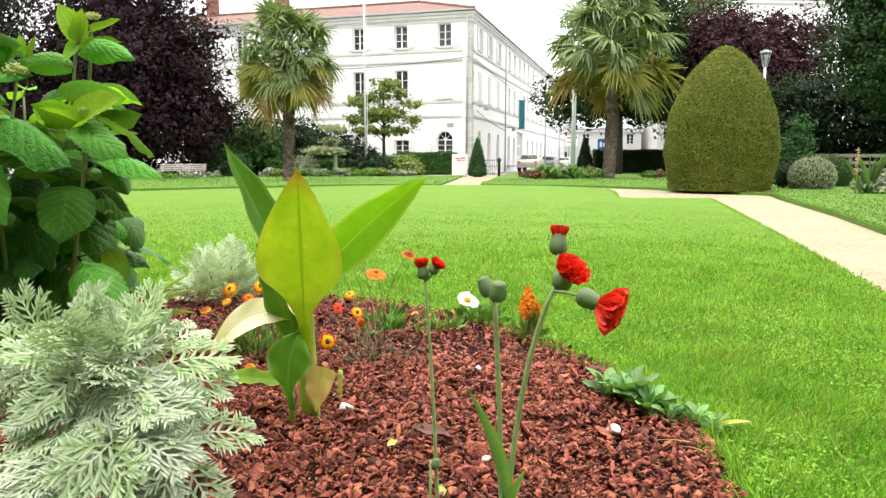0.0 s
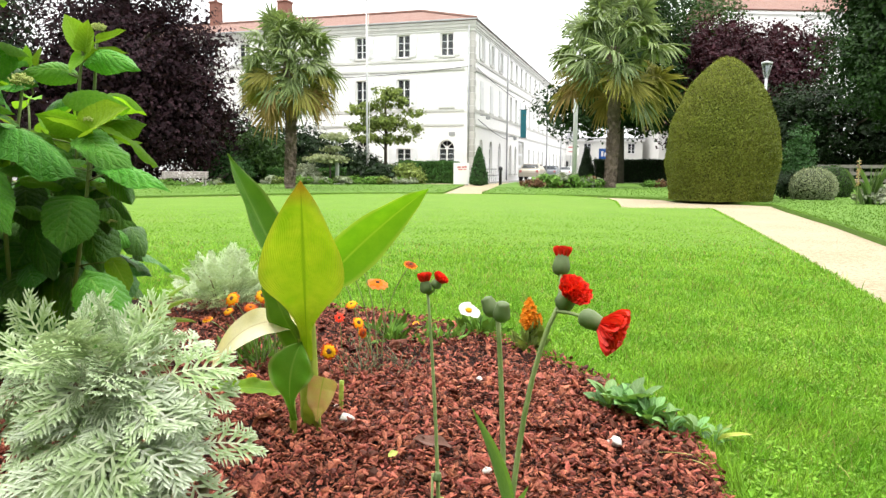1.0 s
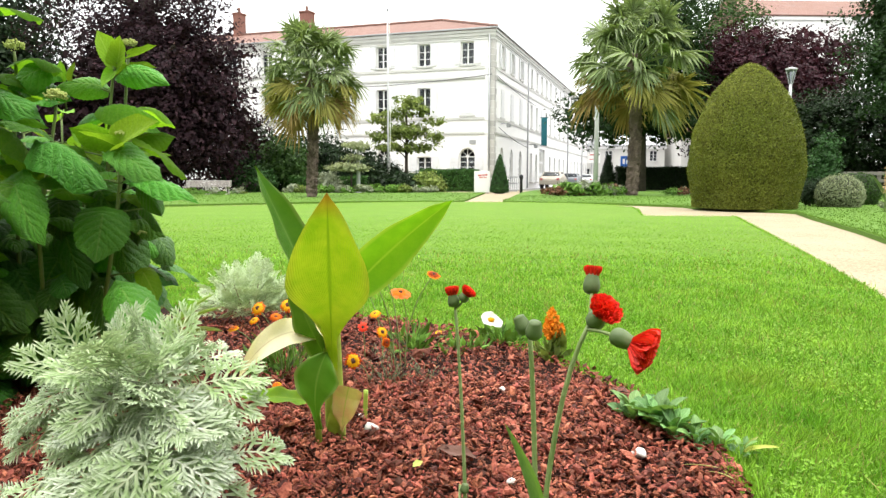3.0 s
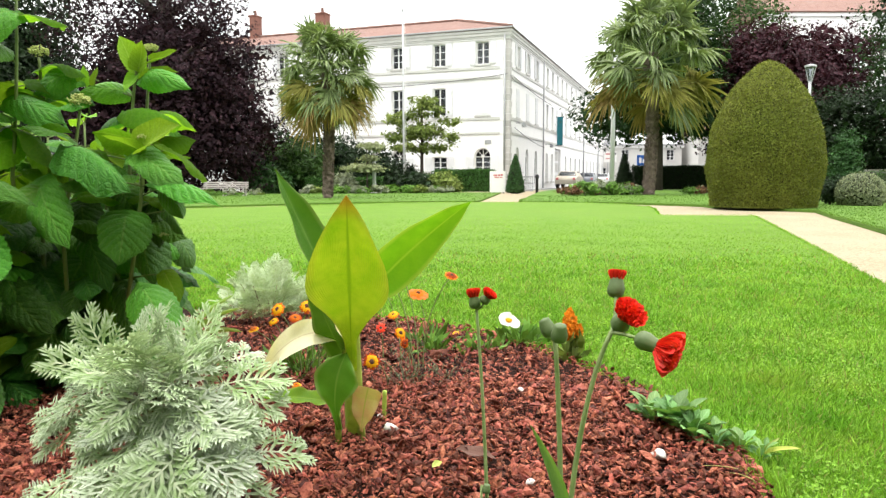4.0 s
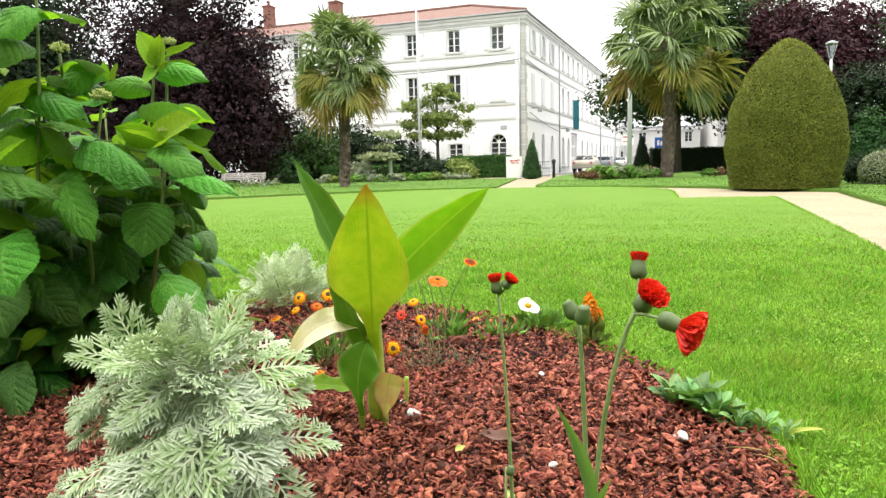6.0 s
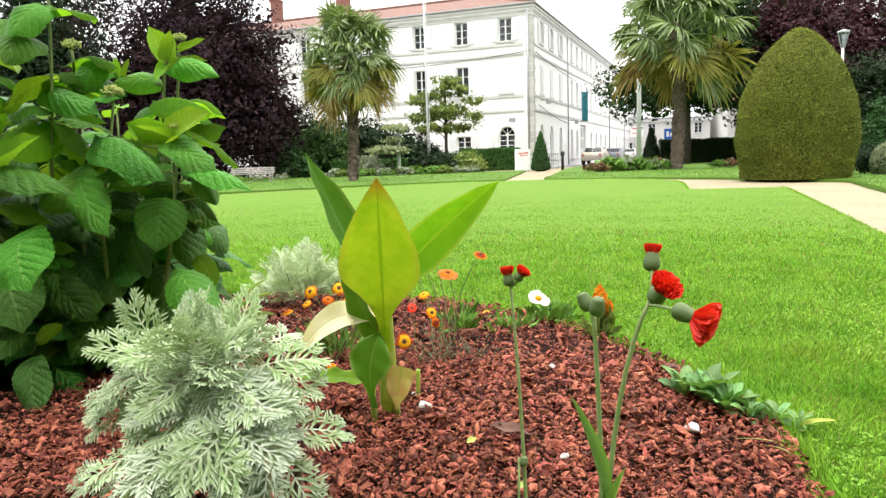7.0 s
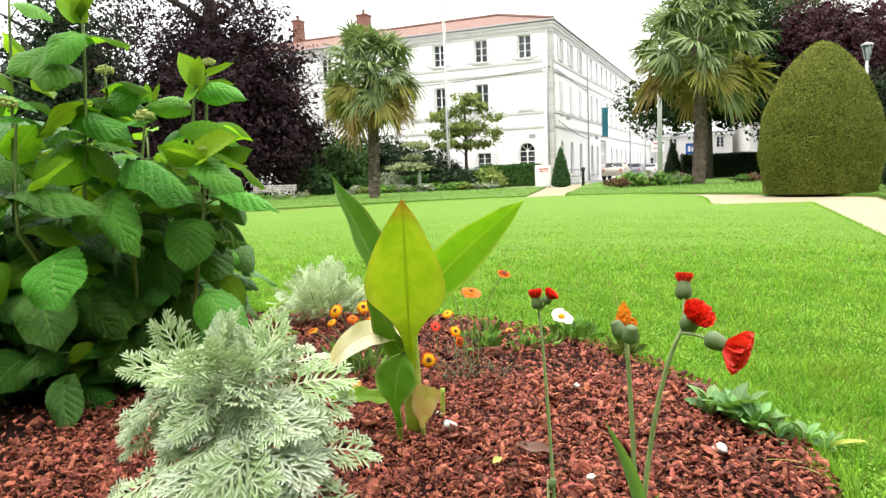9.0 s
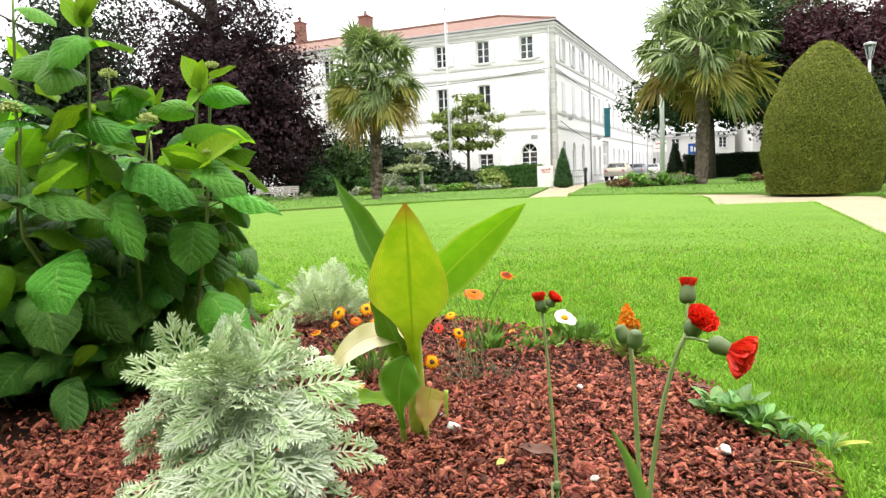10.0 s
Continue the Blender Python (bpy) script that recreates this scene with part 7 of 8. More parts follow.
def tassel_head(parent, at, axis, r, length, red, seed, reach=1.15):
    """A swollen ribbed green cup with, if open, a dense dome of scarlet florets."""
    rng = np.random.default_rng(seed)
    m = axis_pose(at, axis)
    r, length = r * 1.22, length * 1.12
    zs = np.array((0.0, 0.06, 0.2, 0.45, 0.7, 0.9, 1.0)) * length
    rs = np.array((0.28, 0.60, 0.84, 0.90, 0.78, 0.66, 0.64)) * r
    V, F = tube(np.column_stack([np.zeros(7), np.zeros(7), zs]), rs, 20)
    ang = np.arctan2(V[:, 1], V[:, 0])
    V[:, :2] *= (1 + 0.05 * np.cos(ang * 10))[:, None]
    cup = under("bud", npmesh("bud", V, F, smooth=True), M_EMCUP, parent, "grey-green ribbed bud", m)
    if red:
        n = 620
        a, q = rng.uniform(0, 2 * np.pi, n), np.sqrt(rng.uniform(0, 1, n))
        spread = red
        base = np.column_stack([np.cos(a) * q * r * 0.62, np.sin(a) * q * r * 0.62, np.full(n, length * 0.93)])
        d = np.column_stack([np.cos(a) * q * spread, np.sin(a) * q * spread, np.full(n, 1.0)])
        d /= np.linalg.norm(d, axis=1)[:, None]
        side = np.cross(d, np.column_stack([-np.sin(a), np.cos(a), np.zeros(n)]) * 0 + rng.normal(size=(n, 3)))
        side /= np.linalg.norm(side, axis=1)[:, None]
        TVp = np.array([(-0.07, 0, 0), (0.07, 0, 0), (0.19, 0, 0.75), (0.09, 0, 1.0), (-0.09, 0, 1.0), (-0.19, 0, 0.75)])
        TFp = np.array([(0, 1, 2, 5), (5, 2, 3, 4)])
        turns = np.stack([side, np.cross(d, side), d], axis=2)
        V, F = stamp(TVp, TFp, turns, base, r * reach * (0.85 + 0.3 * rng.uniform(size=n)))
        under("tassel", npmesh("tassel", V, F), M_EMRED, cup, "scarlet brush of tiny florets")


def tassel_plant(foot, label):
    return thing("tassel_flower", foot[0], foot[1], foot[2], label, "flower", "tassel flowers")


fa = (-0.004, 0.72, 0.06)
tp1 = tassel_plant(fa, "thin-stemmed scarlet tassel flower with two heads")
loc = lambda p, f: tuple(Vector(p) - Vector(f))
stem_part(tp1, curve3((0, 0, -0.03), loc((-0.004, 0.72, 0.34), fa), loc((-0.020, 0.72, 0.532), fa), 16), 0.0028, 0.0015, M_EMSTEM, sides=8)
stem_part(tp1, curve3(loc((-0.020, 0.72, 0.530), fa), loc((-0.012, 0.72, 0.535), fa), loc((-0.012, 0.715, 0.5405), fa), 6), 0.0014, 0.0012, M_EMSTEM, sides=6)
stem_part(tp1, curve3((-0.010, 0.0, -0.03), (-0.014, -0.002, 0.12), (-0.010, -0.004, 0.275), 8), 0.0024, 0.0016, M_EMSTEM, sides=6)
tassel_head(tp1, loc((-0.021, 0.72, 0.532), fa), (-0.15, 0, 1), 0.0058, 0.0125, 0.35, 601)
tassel_head(tp1, loc((-0.0135, 0.715, 0.5395), fa), (0.55, -0.2, 0.75), 0.0052, 0.0085, 0.7, 602)
tassel_head(tp1, loc((-0.010, 0.716, 0.326), fa), (0.2, 0, 1), 0.0045, 0.009, 0, 608)

fb = (0.036, 0.372, 0.05)
tp2 = tassel_plant(fb, "scarlet tassel flower with open heads and green buds")
stem_part(tp2, curve3((0.0, 0, -0.03), loc((0.036, 0.371, 0.47), fb), loc((0.0265, 0.368, 0.583), fb), 18), 0.0022, 0.0013, M_EMSTEM, sides=8)
stem_part(tp2, curve3((0.004, 0.004, -0.03), loc((0.014, 0.372, 0.50), fb), loc((0.0605, 0.370, 0.588), fb), 18), 0.0022, 0.0013, M_EMSTEM, sides=8)
stem_part(tp2, curve3(loc((0.060, 0.370, 0.586), fb), loc((0.061, 0.372, 0.596), fb), loc((0.0622, 0.377, 0.6035), fb), 6), 0.0011, 0.0009, M_EMSTEM, sides=6)
stem_part(tp2, curve3(loc((0.059, 0.370, 0.584), fb), loc((0.064, 0.358, 0.586), fb), loc((0.0682, 0.347, 0.5860), fb), 6), 0.0011, 0.0009, M_EMSTEM, sides=6)
tassel_head(tp2, loc((0.0622, 0.379, 0.6025), fb), (0.1, 0.2, 1), 0.0045, 0.0105, 0.35, 603, 0.9)
tassel_head(tp2, loc((0.0615, 0.371, 0.5865), fb), (0.45, -0.75, 0.85), 0.0050, 0.0105, 1.05, 604, 1.3)
tassel_head(tp2, loc((0.0672, 0.347, 0.5870), fb), (0.85, -0.40, -0.36), 0.0045, 0.0115, 1.0, 605, 2.2)
tassel_head(tp2, loc((0.0250, 0.368, 0.5815), fb), (-0.45, 0.1, 0.9), 0.0040, 0.0098, 0, 606)
tassel_head(tp2, loc((0.0275, 0.360, 0.5805), fb), (0.10, -0.3, 1), 0.0042, 0.0095, 0, 607)
sl = blade_mesh("leaf", lance, 14, 4, 0.5, 0.05, seed=4)
sl.materials.append(M_EMLEAF)
under("leaf", sl, None, tp2, "", aim(loc((0.034, 0.372, 0.46), fb), loc((0.0135, 0.360, 0.533), fb), (0.6, -0.7, 0.3), 0.0028))
under("leaf", sl, None, tp2, "", aim(loc((0.037, 0.370, 0.455), fb), loc((0.044, 0.362, 0.487), fb), (-0.5, -0.7, 0.3), 0.006))

# ---- bedding flowers ----


def ray_flower(x, y, z, r, axis, outer, inner, label, lean=(0.0, 0.0), seed=0, eye=0.30, petals=14):
    """A daisy-like bloom on its own thin stem: outer petals, an inner ring and a domed eye."""
    rng = np.random.default_rng(seed)
    ground_z = float(bed_height(x + lean[0], y + lean[1]))
    t = thing("daisy", x + lean[0], y + lean[1], ground_z, label, "flower", "orange bedding flowers")
    top = Vector((-lean[0], -lean[1], z - ground_z))
    stem_part(t, curve3((0, 0, -0.02), (0, 0, top.z * 0.6), top, 8), 0.0022, 0.0015, M_EMSTEM, sides=6)
    m = axis_pose(top, axis)
    for nm, mat, r0, r1, lift in (("corolla", outer, 0.35, 1.0, 0.0), ("ring", inner, 0.22, 0.78, 0.0025)):
        if mat is None:
            continue
        pieces = []
        for i in range(petals):
            a = 2 * math.pi * (i + rng.uniform(-0.2, 0.2)) / petals
            d, s = np.array((math.cos(a), math.sin(a), 0)), np.array((-math.sin(a), math.cos(a), 0))
            L = r1 * rng.uniform(0.88, 1.05)
            q = np.array((0.0, r0 * 0.4 + 0.15 * L, 0.5 * L, 0.75 * L, L))
            w = r * 0.21 * np.array((0.0, 0.75, 1.0, 0.95, 0.35)) * (0.9 if nm == "ring" else 1)
            zz = np.array((0.0, 0.10, 0.12, 0.06, -0.04)) * r * rng.uniform(0.5, 1.4) + lift
            c = d * (q * r)[:, None] + np.array((0, 0, 1.0)) * zz[:, None]
            rise = np.column_stack([np.zeros(5), np.zeros(5), 0.03 * r * (w > 0)])
            V = np.concatenate([c - s * w[:, None], c + rise, c + s * w[:, None]])
            pieces.append((V, np.array([(k, k + 1, 6 + k, 5 + k) for k in range(4)] + [(5 + k, 6 + k, 11 + k, 10 + k) for k in range(4)])))
        V, F = join(pieces)
        V, back = np.unique(np.round(V, 5), axis=0, return_inverse=True)
        F = back.reshape(-1)[F]
        under(nm, npmesh(nm, V, F), mat, t, "yellow inner ring" if nm == "ring" else "", m)
    V, F = tube([(0, 0, 0.0), (0, 0, 0.12 * r), (0, 0, 0.24 * r), (0, 0, 0.30 * r)], [eye * r, eye * r, eye * r * 0.8, eye * r * 0.3], 12)
    under("eye", npmesh("eye", V, F, smooth=True), M_BROWNEYE, t, "dark brown centre", m)
    return t


front = (0.25, -0.9, 0.45)
LBL = "orange daisy with yellow ring and dark eye"
for k, (x, y, z, r, ax, o, i2, lean) in enumerate((
        (-0.590, 1.90, 0.305, 0.026, (-0.3, -0.8, 0.6), M_ORANGE, M_YELLOW, (0.04, 0.1)), (-0.555, 1.95, 0.270, 0.022, (0.2, -0.6, 0.9), M_RUSTPETAL, M_ORANGE, (0.02, 0.08)),
        (-0.531, 2.00, 0.296, 0.028, (0.1, -0.8, 0.6), M_RUSTPETAL, M_YELLOW, (0.0, 0.06)), (-0.479, 1.90, 0.270, 0.028, (0.1, -1.0, 0.4), M_ORANGE, M_YELLOW, (-0.02, 0.1)),
        (-0.695, 2.00, 0.225, 0.020, (-0.2, -0.3, 0.9), M_YELLOW, M_ORANGE, (0.06, 0.1)), (-0.500, 1.98, 0.235, 0.022, (0.4, -0.7, 0.6), M_RUSTPETAL, M_ORANGE, (0.0, 0.05)),
        (-0.640, 2.02, 0.245, 0.020, (-0.3, -0.5, 0.8), M_ORANGE, M_YELLOW, (0.03, 0.06)),
        (-0.317, 1.86, 0.168, 0.028, (0.2, -0.95, 0.3), M_RUSTPETAL, M_YELLOW, (0.03, 0.12)), (-0.262, 2.10, 0.392, 0.022, (0.1, -0.4, 0.9), M_ORANGE, M_RUSTPETAL, (0.05, 0.05)),
        (-0.290, 2.10, 0.362, 0.020, (-0.4, -0.8, 0.5), M_ORANGE, M_YELLOW, (0.06, 0.05)), (-0.286, 2.10, 0.252, 0.022, (-0.2, -0.5, 0.8), M_ORANGE, M_YELLOW, (0.05, 0.04)),
        (-0.253, 2.00, 0.218, 0.022, (0.5, -0.7, 0.5), M_ORANGE, M_YELLOW, (0.04, 0.05)), (-0.240, 1.99, 0.190, 0.018, (0.6, -0.7, 0.2), M_ORANGE, M_RUSTPETAL, (0.03, 0.05)),
        (-0.105, 2.10, 0.376, 0.026, (0.3, -0.4, 0.9), M_ORANGE, M_RUSTPETAL, (-0.1, 0.12)), (-0.325, 2.20, 0.310, 0.018, (-0.4, -0.6, 0.6), M_RUSTPETAL, M_ORANGE, (0.05, 0.02)),
        (-0.111, 2.70, 0.062, 0.018, (0.0, -0.4, 0.9), M_YELLOW, None, (0.0, 0.02)), (-0.515, 1.80, 0.115, 0.015, (0.0, -0.4, 0.9), M_YELLOW, M_ORANGE, (0.0, 0.02)))):
    ray_flower(x, y, z, r * 0.88, ax, o, i2, LBL, lean, 700 + k, 0.38)
ray_flower(-0.235, 2.40, 0.268, 0.040, (0.15, -0.35, 0.95), M_PEACH, M_ORANGE, "large peach-coloured daisy above the bed", (0.03, 0.02), 730, 0.22, 20)
ray_flower(-0.340, 2.20, 0.19, 0.018, (0.3, -0.8, 0.3), M_EMRED, None, "small red flower behind the canna", (0.0, 0.05), 731, 0.2, 10)


def tuft(name, x, y, label, mat, n, rx, h, leaf, seed, category="plant", width=0.14, up=0.6):
    """A loose tuft of narrow leaves on thin stems."""
    rng = np.random.default_rng(seed)
    t = thing(name, x, y, float(bed_height(x, y)), label, category)
    d = rng.normal(size=(n, 3))
    d[:, 2] = np.abs(d[:, 2])
    d /= np.linalg.norm(d, axis=1)[:, None]
    P = d * np.array((rx, rx, h)) * rng.uniform(0.15, 1.0, (n, 1))
    TVn = np.array([(-width * 0.4, 0, 0), (width * 0.4, 0, 0), (width, 0.5, 0.06), (0, 1.0, -0.05), (-width, 0.5, 0.06)])
    TFn = np.array([(0, 1, 2), (0, 2, 4), (4, 2, 3)])
    dirs = d * 0.8 + np.array((0, 0, up)) + rng.normal(size=(n, 3)) * 0.35
    dirs /= np.linalg.norm(dirs, axis=1)[:, None]
    X = np.cross(dirs, rng.normal(size=(n, 3)))
    X /= np.linalg.norm(X, axis=1)[:, None]
    turns = np.stack([X, dirs, np.cross(X, dirs)], axis=2)
    V, F = stamp(TVn, TFn, turns, P, leaf * rng.uniform(0.6, 1.3, n))
    under("foliage", npmesh("foliage", V, F), mat, t)
    for k in range(6):
        a = rng.uniform(0, 6.28)
        q = rng.uniform(0.4, 0.9)
        stem_part(t, curve3((0, 0, -0.01), (0.3 * rx * math.cos(a), 0.3 * rx * math.sin(a), h * 0.5), (rx * q * math.cos(a), rx * q * math.sin(a), h * q), 6), 0.0018, 0.001, M_TANSY, sides=5)
    return t


tuft("marigold_plant", -0.235, 1.98, "fine grey-green bedding plant under orange flowers", M_TANSY, 240, 0.12, 0.13, 0.015, 801)
tuft("marigold_plant", -0.12, 2.06, "thin wispy grey-green bedding plant", M_TANSY, 90, 0.10, 0.08, 0.013, 802)
tuft("marigold_plant", -0.56, 2.05, "leafy plant under orange flowers", M_BEDLEAF, 220, 0.12, 0.16, 0.04, 803)
tuft("daisy_plant", -0.20, 2.44, "narrow-leaved green plant below a peach daisy", M_BEDLEAF, 110, 0.10, 0.08, 0.055, 804, width=0.13, up=0.5)
tuft("daisy_plant", -0.02, 2.50, "low narrow-leaved green plant at the lawn's edge", M_BEDLEAF, 70, 0.12, 0.03, 0.04, 805, width=0.2)
tuft("poppy_plant", 0.13, 2.66, "low green foliage below a white poppy", M_BEDLEAF, 110, 0.11, 0.06, 0.05, 806, width=0.22)
tuft("fine_plant", -0.62, 1.80, "wispy dark plant in the mulch", M_TANSY, 60, 0.08, 0.08, 0.025, 807)
tuft("celosia_plant", 0.30, 2.40, "yellow-green leaves below an orange plume", M_MAGNOLIA, 70, 0.05, 0.10, 0.055, 808, width=0.2)
tuft("seedling", -1.23, 1.58, "tiny green seedling in the mulch", M_BEDPALE, 14, 0.015, 0.02, 0.02, 809, width=0.25)
tuft("shade_plant", -1.62, 2.55, "green plant under the hydrangea", M_MIDLEAF, 160, 0.2, 0.18, 0.09, 810, width=0.2)
# orange celosia plume
cel = thing("celosia", 0.298, 2.40, float(bed_height(0.3, 2.4)), "orange feathery celosia plume at the bed's edge", "flower")
stem_part(cel, [(0, 0, -0.02), (0, 0, 0.06), (0, 0, 0.10)], 0.004, 0.003, M_EMSTEM)
crng = np.random.default_rng(44)
n = 520
q = crng.uniform(0, 1, n)
a = crng.uniform(0, 2 * np.pi, n)
rr = 0.025 * np.sin(np.pi * np.clip(0.12 + 0.86 * q, 0, 1)) ** 0.8 * crng.uniform(0.5, 1.1, n)
P = np.column_stack([np.cos(a) * rr, np.sin(a) * rr, 0.080 + 0.108 * q])
N = np.column_stack([np.cos(a), np.sin(a), np.full(n, 0.8)])
under("plume", leaves_mesh("plume", P, N, 0.016, crng, 0.5), M_PLUME, cel)
for k in range(3):
    a = 2.1 * k
    P2 = P * np.array((0.45, 0.45, 0.45)) + np.array((0.035 * math.cos(a), 0.035 * math.sin(a), 0.05))
    under("plume", leaves_mesh("plume", P2[:180], N[:180], 0.011, crng, 0.5), M_PLUME, cel, "small side plume")
# white poppy
wp = thing("poppy", 0.12, 2.62, float(bed_height(0.12, 2.62)), "white poppy with a yellow centre", "flower")
stem_part(wp, curve3((0, 0, -0.02), (0, 0, 0.07), (-0.03, -0.06, 0.10), 7), 0.002, 0.0016, M_EMSTEM)
pet = blade_mesh("petal", lambda v: 0.62 * max(0.0, math.sin(math.pi * min(1, 0.06 + 0.92 * v ** 1.3))) ** 0.6, 8, 8, 0.25, 0.10, ripple=0.06, seed=9)
pet.materials.append(M_WHITEPETAL)
for k in range(4):
    a = radians(45 + 90 * k)
    c = Vector((-0.03, -0.06, 0.105))
    ax = Vector((0.12, -0.32, 0.94)).normalized()
    e1 = ax.cross(Vector((1, 0, 0))).normalized()
    e2 = ax.cross(e1)
    d = ((e1 * math.cos(a) + e2 * math.sin(a)) + ax * (0.55, 0.2, 0.15, 0.45)[k]).normalized()
    under("petal", pet, None, wp, "", aim(c, c + d * (0.044, 0.039, 0.050, 0.037)[k], ax * 0.8 - d * 0.2 + e2 * (0.3, -0.2, 0.15, -0.3)[k], 0.044))
V, F = tube([(0, 0, 0), (0, 0, 0.006), (0, 0, 0.012)], [0.011, 0.013, 0.005], 12)
under("eye", npmesh("eye", V, F, smooth=True), M_YELLOW, wp, "yellow stamens", axis_pose((-0.03, -0.06, 0.109), (0.12, -0.32, 0.94)))
# rosettes on the bed's edge
ros = blade_mesh("leaf", lambda v: 0.5 * max(0.0, math.sin(math.pi * v ** 1.25)) ** 0.75 + 0.02 * (1 - v), 12, 6, 0.3, 0.22, 0.01, 5, 0.02, seed=3)
ros.materials.append(M_ROSETTE)
rrng = np.random.default_rng(51)
yellow_strap = blade_mesh("leaf", lambda v: 0.5 * min(1.0, 0.45 + 2 * v) * (1 - v ** 3) ** 0.6, 14, 4, 0.3, 0.3, seed=15)
yellow_strap.materials.append(M_YELLOWLEAF)
for x, y, n, L in ((0.432, 1.765, 17, 0.085), (0.478, 1.715, 22, 0.112), (0.508, 1.650, 18, 0.088), (0.545, 1.61, 13, 0.062), (0.595, 1.585, 11, 0.052), (0.632, 1.56, 9, 0.045)):
    t = thing("rosette_plant", x, y, float(bed_height(x, y)) - 0.004, "pale green leafy rosette on the bed's edge", "plant", "edge rosettes")
    for k in range(n):
        a = k * 2.399 + rrng.uniform(-0.3, 0.3)
        f = k / n
        d = Vector((math.cos(a), math.sin(a), 0.30 + 1.5 * f + rrng.uniform(-0.35, 0.45))).normalized()
        LL = L * (1.0 - 0.35 * f) * rrng.uniform(0.65, 1.2)
        b = Vector((math.cos(a), math.sin(a), 0)) * 0.006 + Vector((0, 0, 0.012 + 0.03 * f))
        under("leaf", ros, None, t, "", aim(b, b + d * LL, Vector((-d.x * 0.5 + rrng.normal() * 0.3, -d.y * 0.5 + rrng.normal() * 0.3, 1.0)), LL * rrng.uniform(0.36, 0.52)))
    stem_part(t, [(0, 0, -0.02), (0, 0, 0.02), (0, 0, 0.045)], 0.006, 0.004, M_ROSETTE)
    if x > 0.62:
        for tipv, mat_w in (((0.072, -0.02, 0.055), 0.015), ((0.045, 0.02, 0.06), 0.010)):
            under("leaf", yellow_strap, None, t, "yellowed drooping strap leaf", aim((0, 0, 0.02), tipv, (0, -0.3, 1), mat_w))
# strap leaves beside the hydrangea
st = thing("lily_plant", -1.10, 2.40, float(bed_height(-1.1, 2.4)), "clump of arching pale green strap leaves", "plant")
strap = blade_mesh("leaf", lambda v: 0.5 * min(1.0, 0.45 + 2 * v) * (1 - v ** 3) ** 0.6, 18, 4, 0.3, 0.55, seed=5)
strap.materials.append(M_STRAP)
for tip, w, lift in (((0.17, -0.02, 0.10), 0.034, 0.3), ((0.22, -0.10, 0.055), 0.032, 0.1), ((0.12, 0.05, 0.12), 0.03, 0.3), ((-0.10, -0.08, 0.12), 0.03, 0.3), ((0.05, -0.16, 0.08), 0.03, 0.3)):
    b = Vector((tip[0] * 0.06, tip[1] * 0.06, 0.0))
    under("leaf", strap, None, st, "", aim(b, Vector(tip) + Vector((0, 0, 0.10)), (-tip[0], -tip[1] - 0.1, 0.6), w))

# flag-like leaves and a flower spike in the border beyond the path
ir = thing("iris_plant", 9.15, 15.2, 0.0, "clump of upright sword-shaped green leaves", "plant")
irng = np.random.default_rng(53)
sword = blade_mesh("leaf", lambda v: 0.5 * min(1.0, 0.6 + 2 * v) * (1 - v ** 2.5) ** 0.7, 14, 4, 0.4, 0.12, seed=7)
sword.materials.append(M_IRIS)
for k in range(16):
    a = irng.uniform(0, 6.28)
    d = Vector((math.cos(a) * 0.45, math.sin(a) * 0.3, 1.0))
    b = Vector((irng.uniform(-0.18, 0.18), irng.uniform(-0.1, 0.1), 0.0))
    under("leaf", sword, None, ir, "", aim(b, b + d * irng.uniform(0.5, 0.95), (-d.x, -0.6, 0.2), 0.045))
for x, y in ((8.85, 15.0),):
    fs = thing("flower_spike", x, y, 0.0, "upright pale orange flower spike in the border", "flower")
    stem_part(fs, [(0, 0, 0), (0.01, 0, 0.5), (0, 0, 1.0)], 0.012, 0.006, M_EMSTEM)
    P = np.column_stack([irng.normal(size=150) * 0.022, irng.normal(size=150) * 0.022, irng.uniform(0.4, 0.95, 150)])
    under("bloom", leaves_mesh("bloom", P, irng.normal(size=(150, 3)), 0.04, irng, 0.5), M_SPIKE, fs)

# ---- stones, dead leaves on the mulch ----


def pebble_mesh(name, rng, flat=0.55):
    bm = bmesh.new()
    bmesh.ops.create_icosphere(bm, subdivisions=2, radius=0.5)
    for v in bm.verts:
        k = 1 + 0.22 * math.sin(v.co.x * 7 + rng.uniform() * 0.4) + 0.12 * rng.normal()
        v.co = Vector((v.co.x * k, v.co.y * k * 0.8, v.co.z * k * flat))
    me = bpy.data.meshes.new(name)
    bm.to_mesh(me)
    bm.free()
    me.polygons.foreach_set("use_smooth", np.ones(len(me.polygons), dtype=bool))
    me.materials.append(M_STONE)
    return me


prng = np.random.default_rng(61)
for x, y, s in ((-0.228, 1.575, 0.036), (0.385, 1.50, 0.038), (0.085, 1.32, 0.022), (-0.265, 1.655, 0.015), (0.10, 1.93, 0.020)):
    alone("white_stone", pebble_mesh("white_stone", prng), None, "small chalky white stone lying on the mulch", "stone", "white stones", m=pose(x, y, float(bed_height(x, y)) + 0.024, 0, 0, prng.uniform(0, 180)) @ Matrix.Scale(s, 4))
dead = blade_mesh("dead_leaf", lance, 12, 6, 0.25, -0.1, ripple=0.05, seed=6)
dead.materials.append(M_DRYLEAF)
for b, tip, w in (((-0.07, 1.47, 0.076), (0.02, 1.41, 0.072), 0.040), ((0.42, 2.02, 0.045), (0.47, 1.96, 0.05), 0.035)):
    alone("dead_leaf", dead, None, "dry brown leaf lying on the mulch", "leaf", m=aim(b, tip, (0, -0.2, 1), w))

# pale dry straws and small yellow petals fallen on the mulch
srng = np.random.default_rng(67)
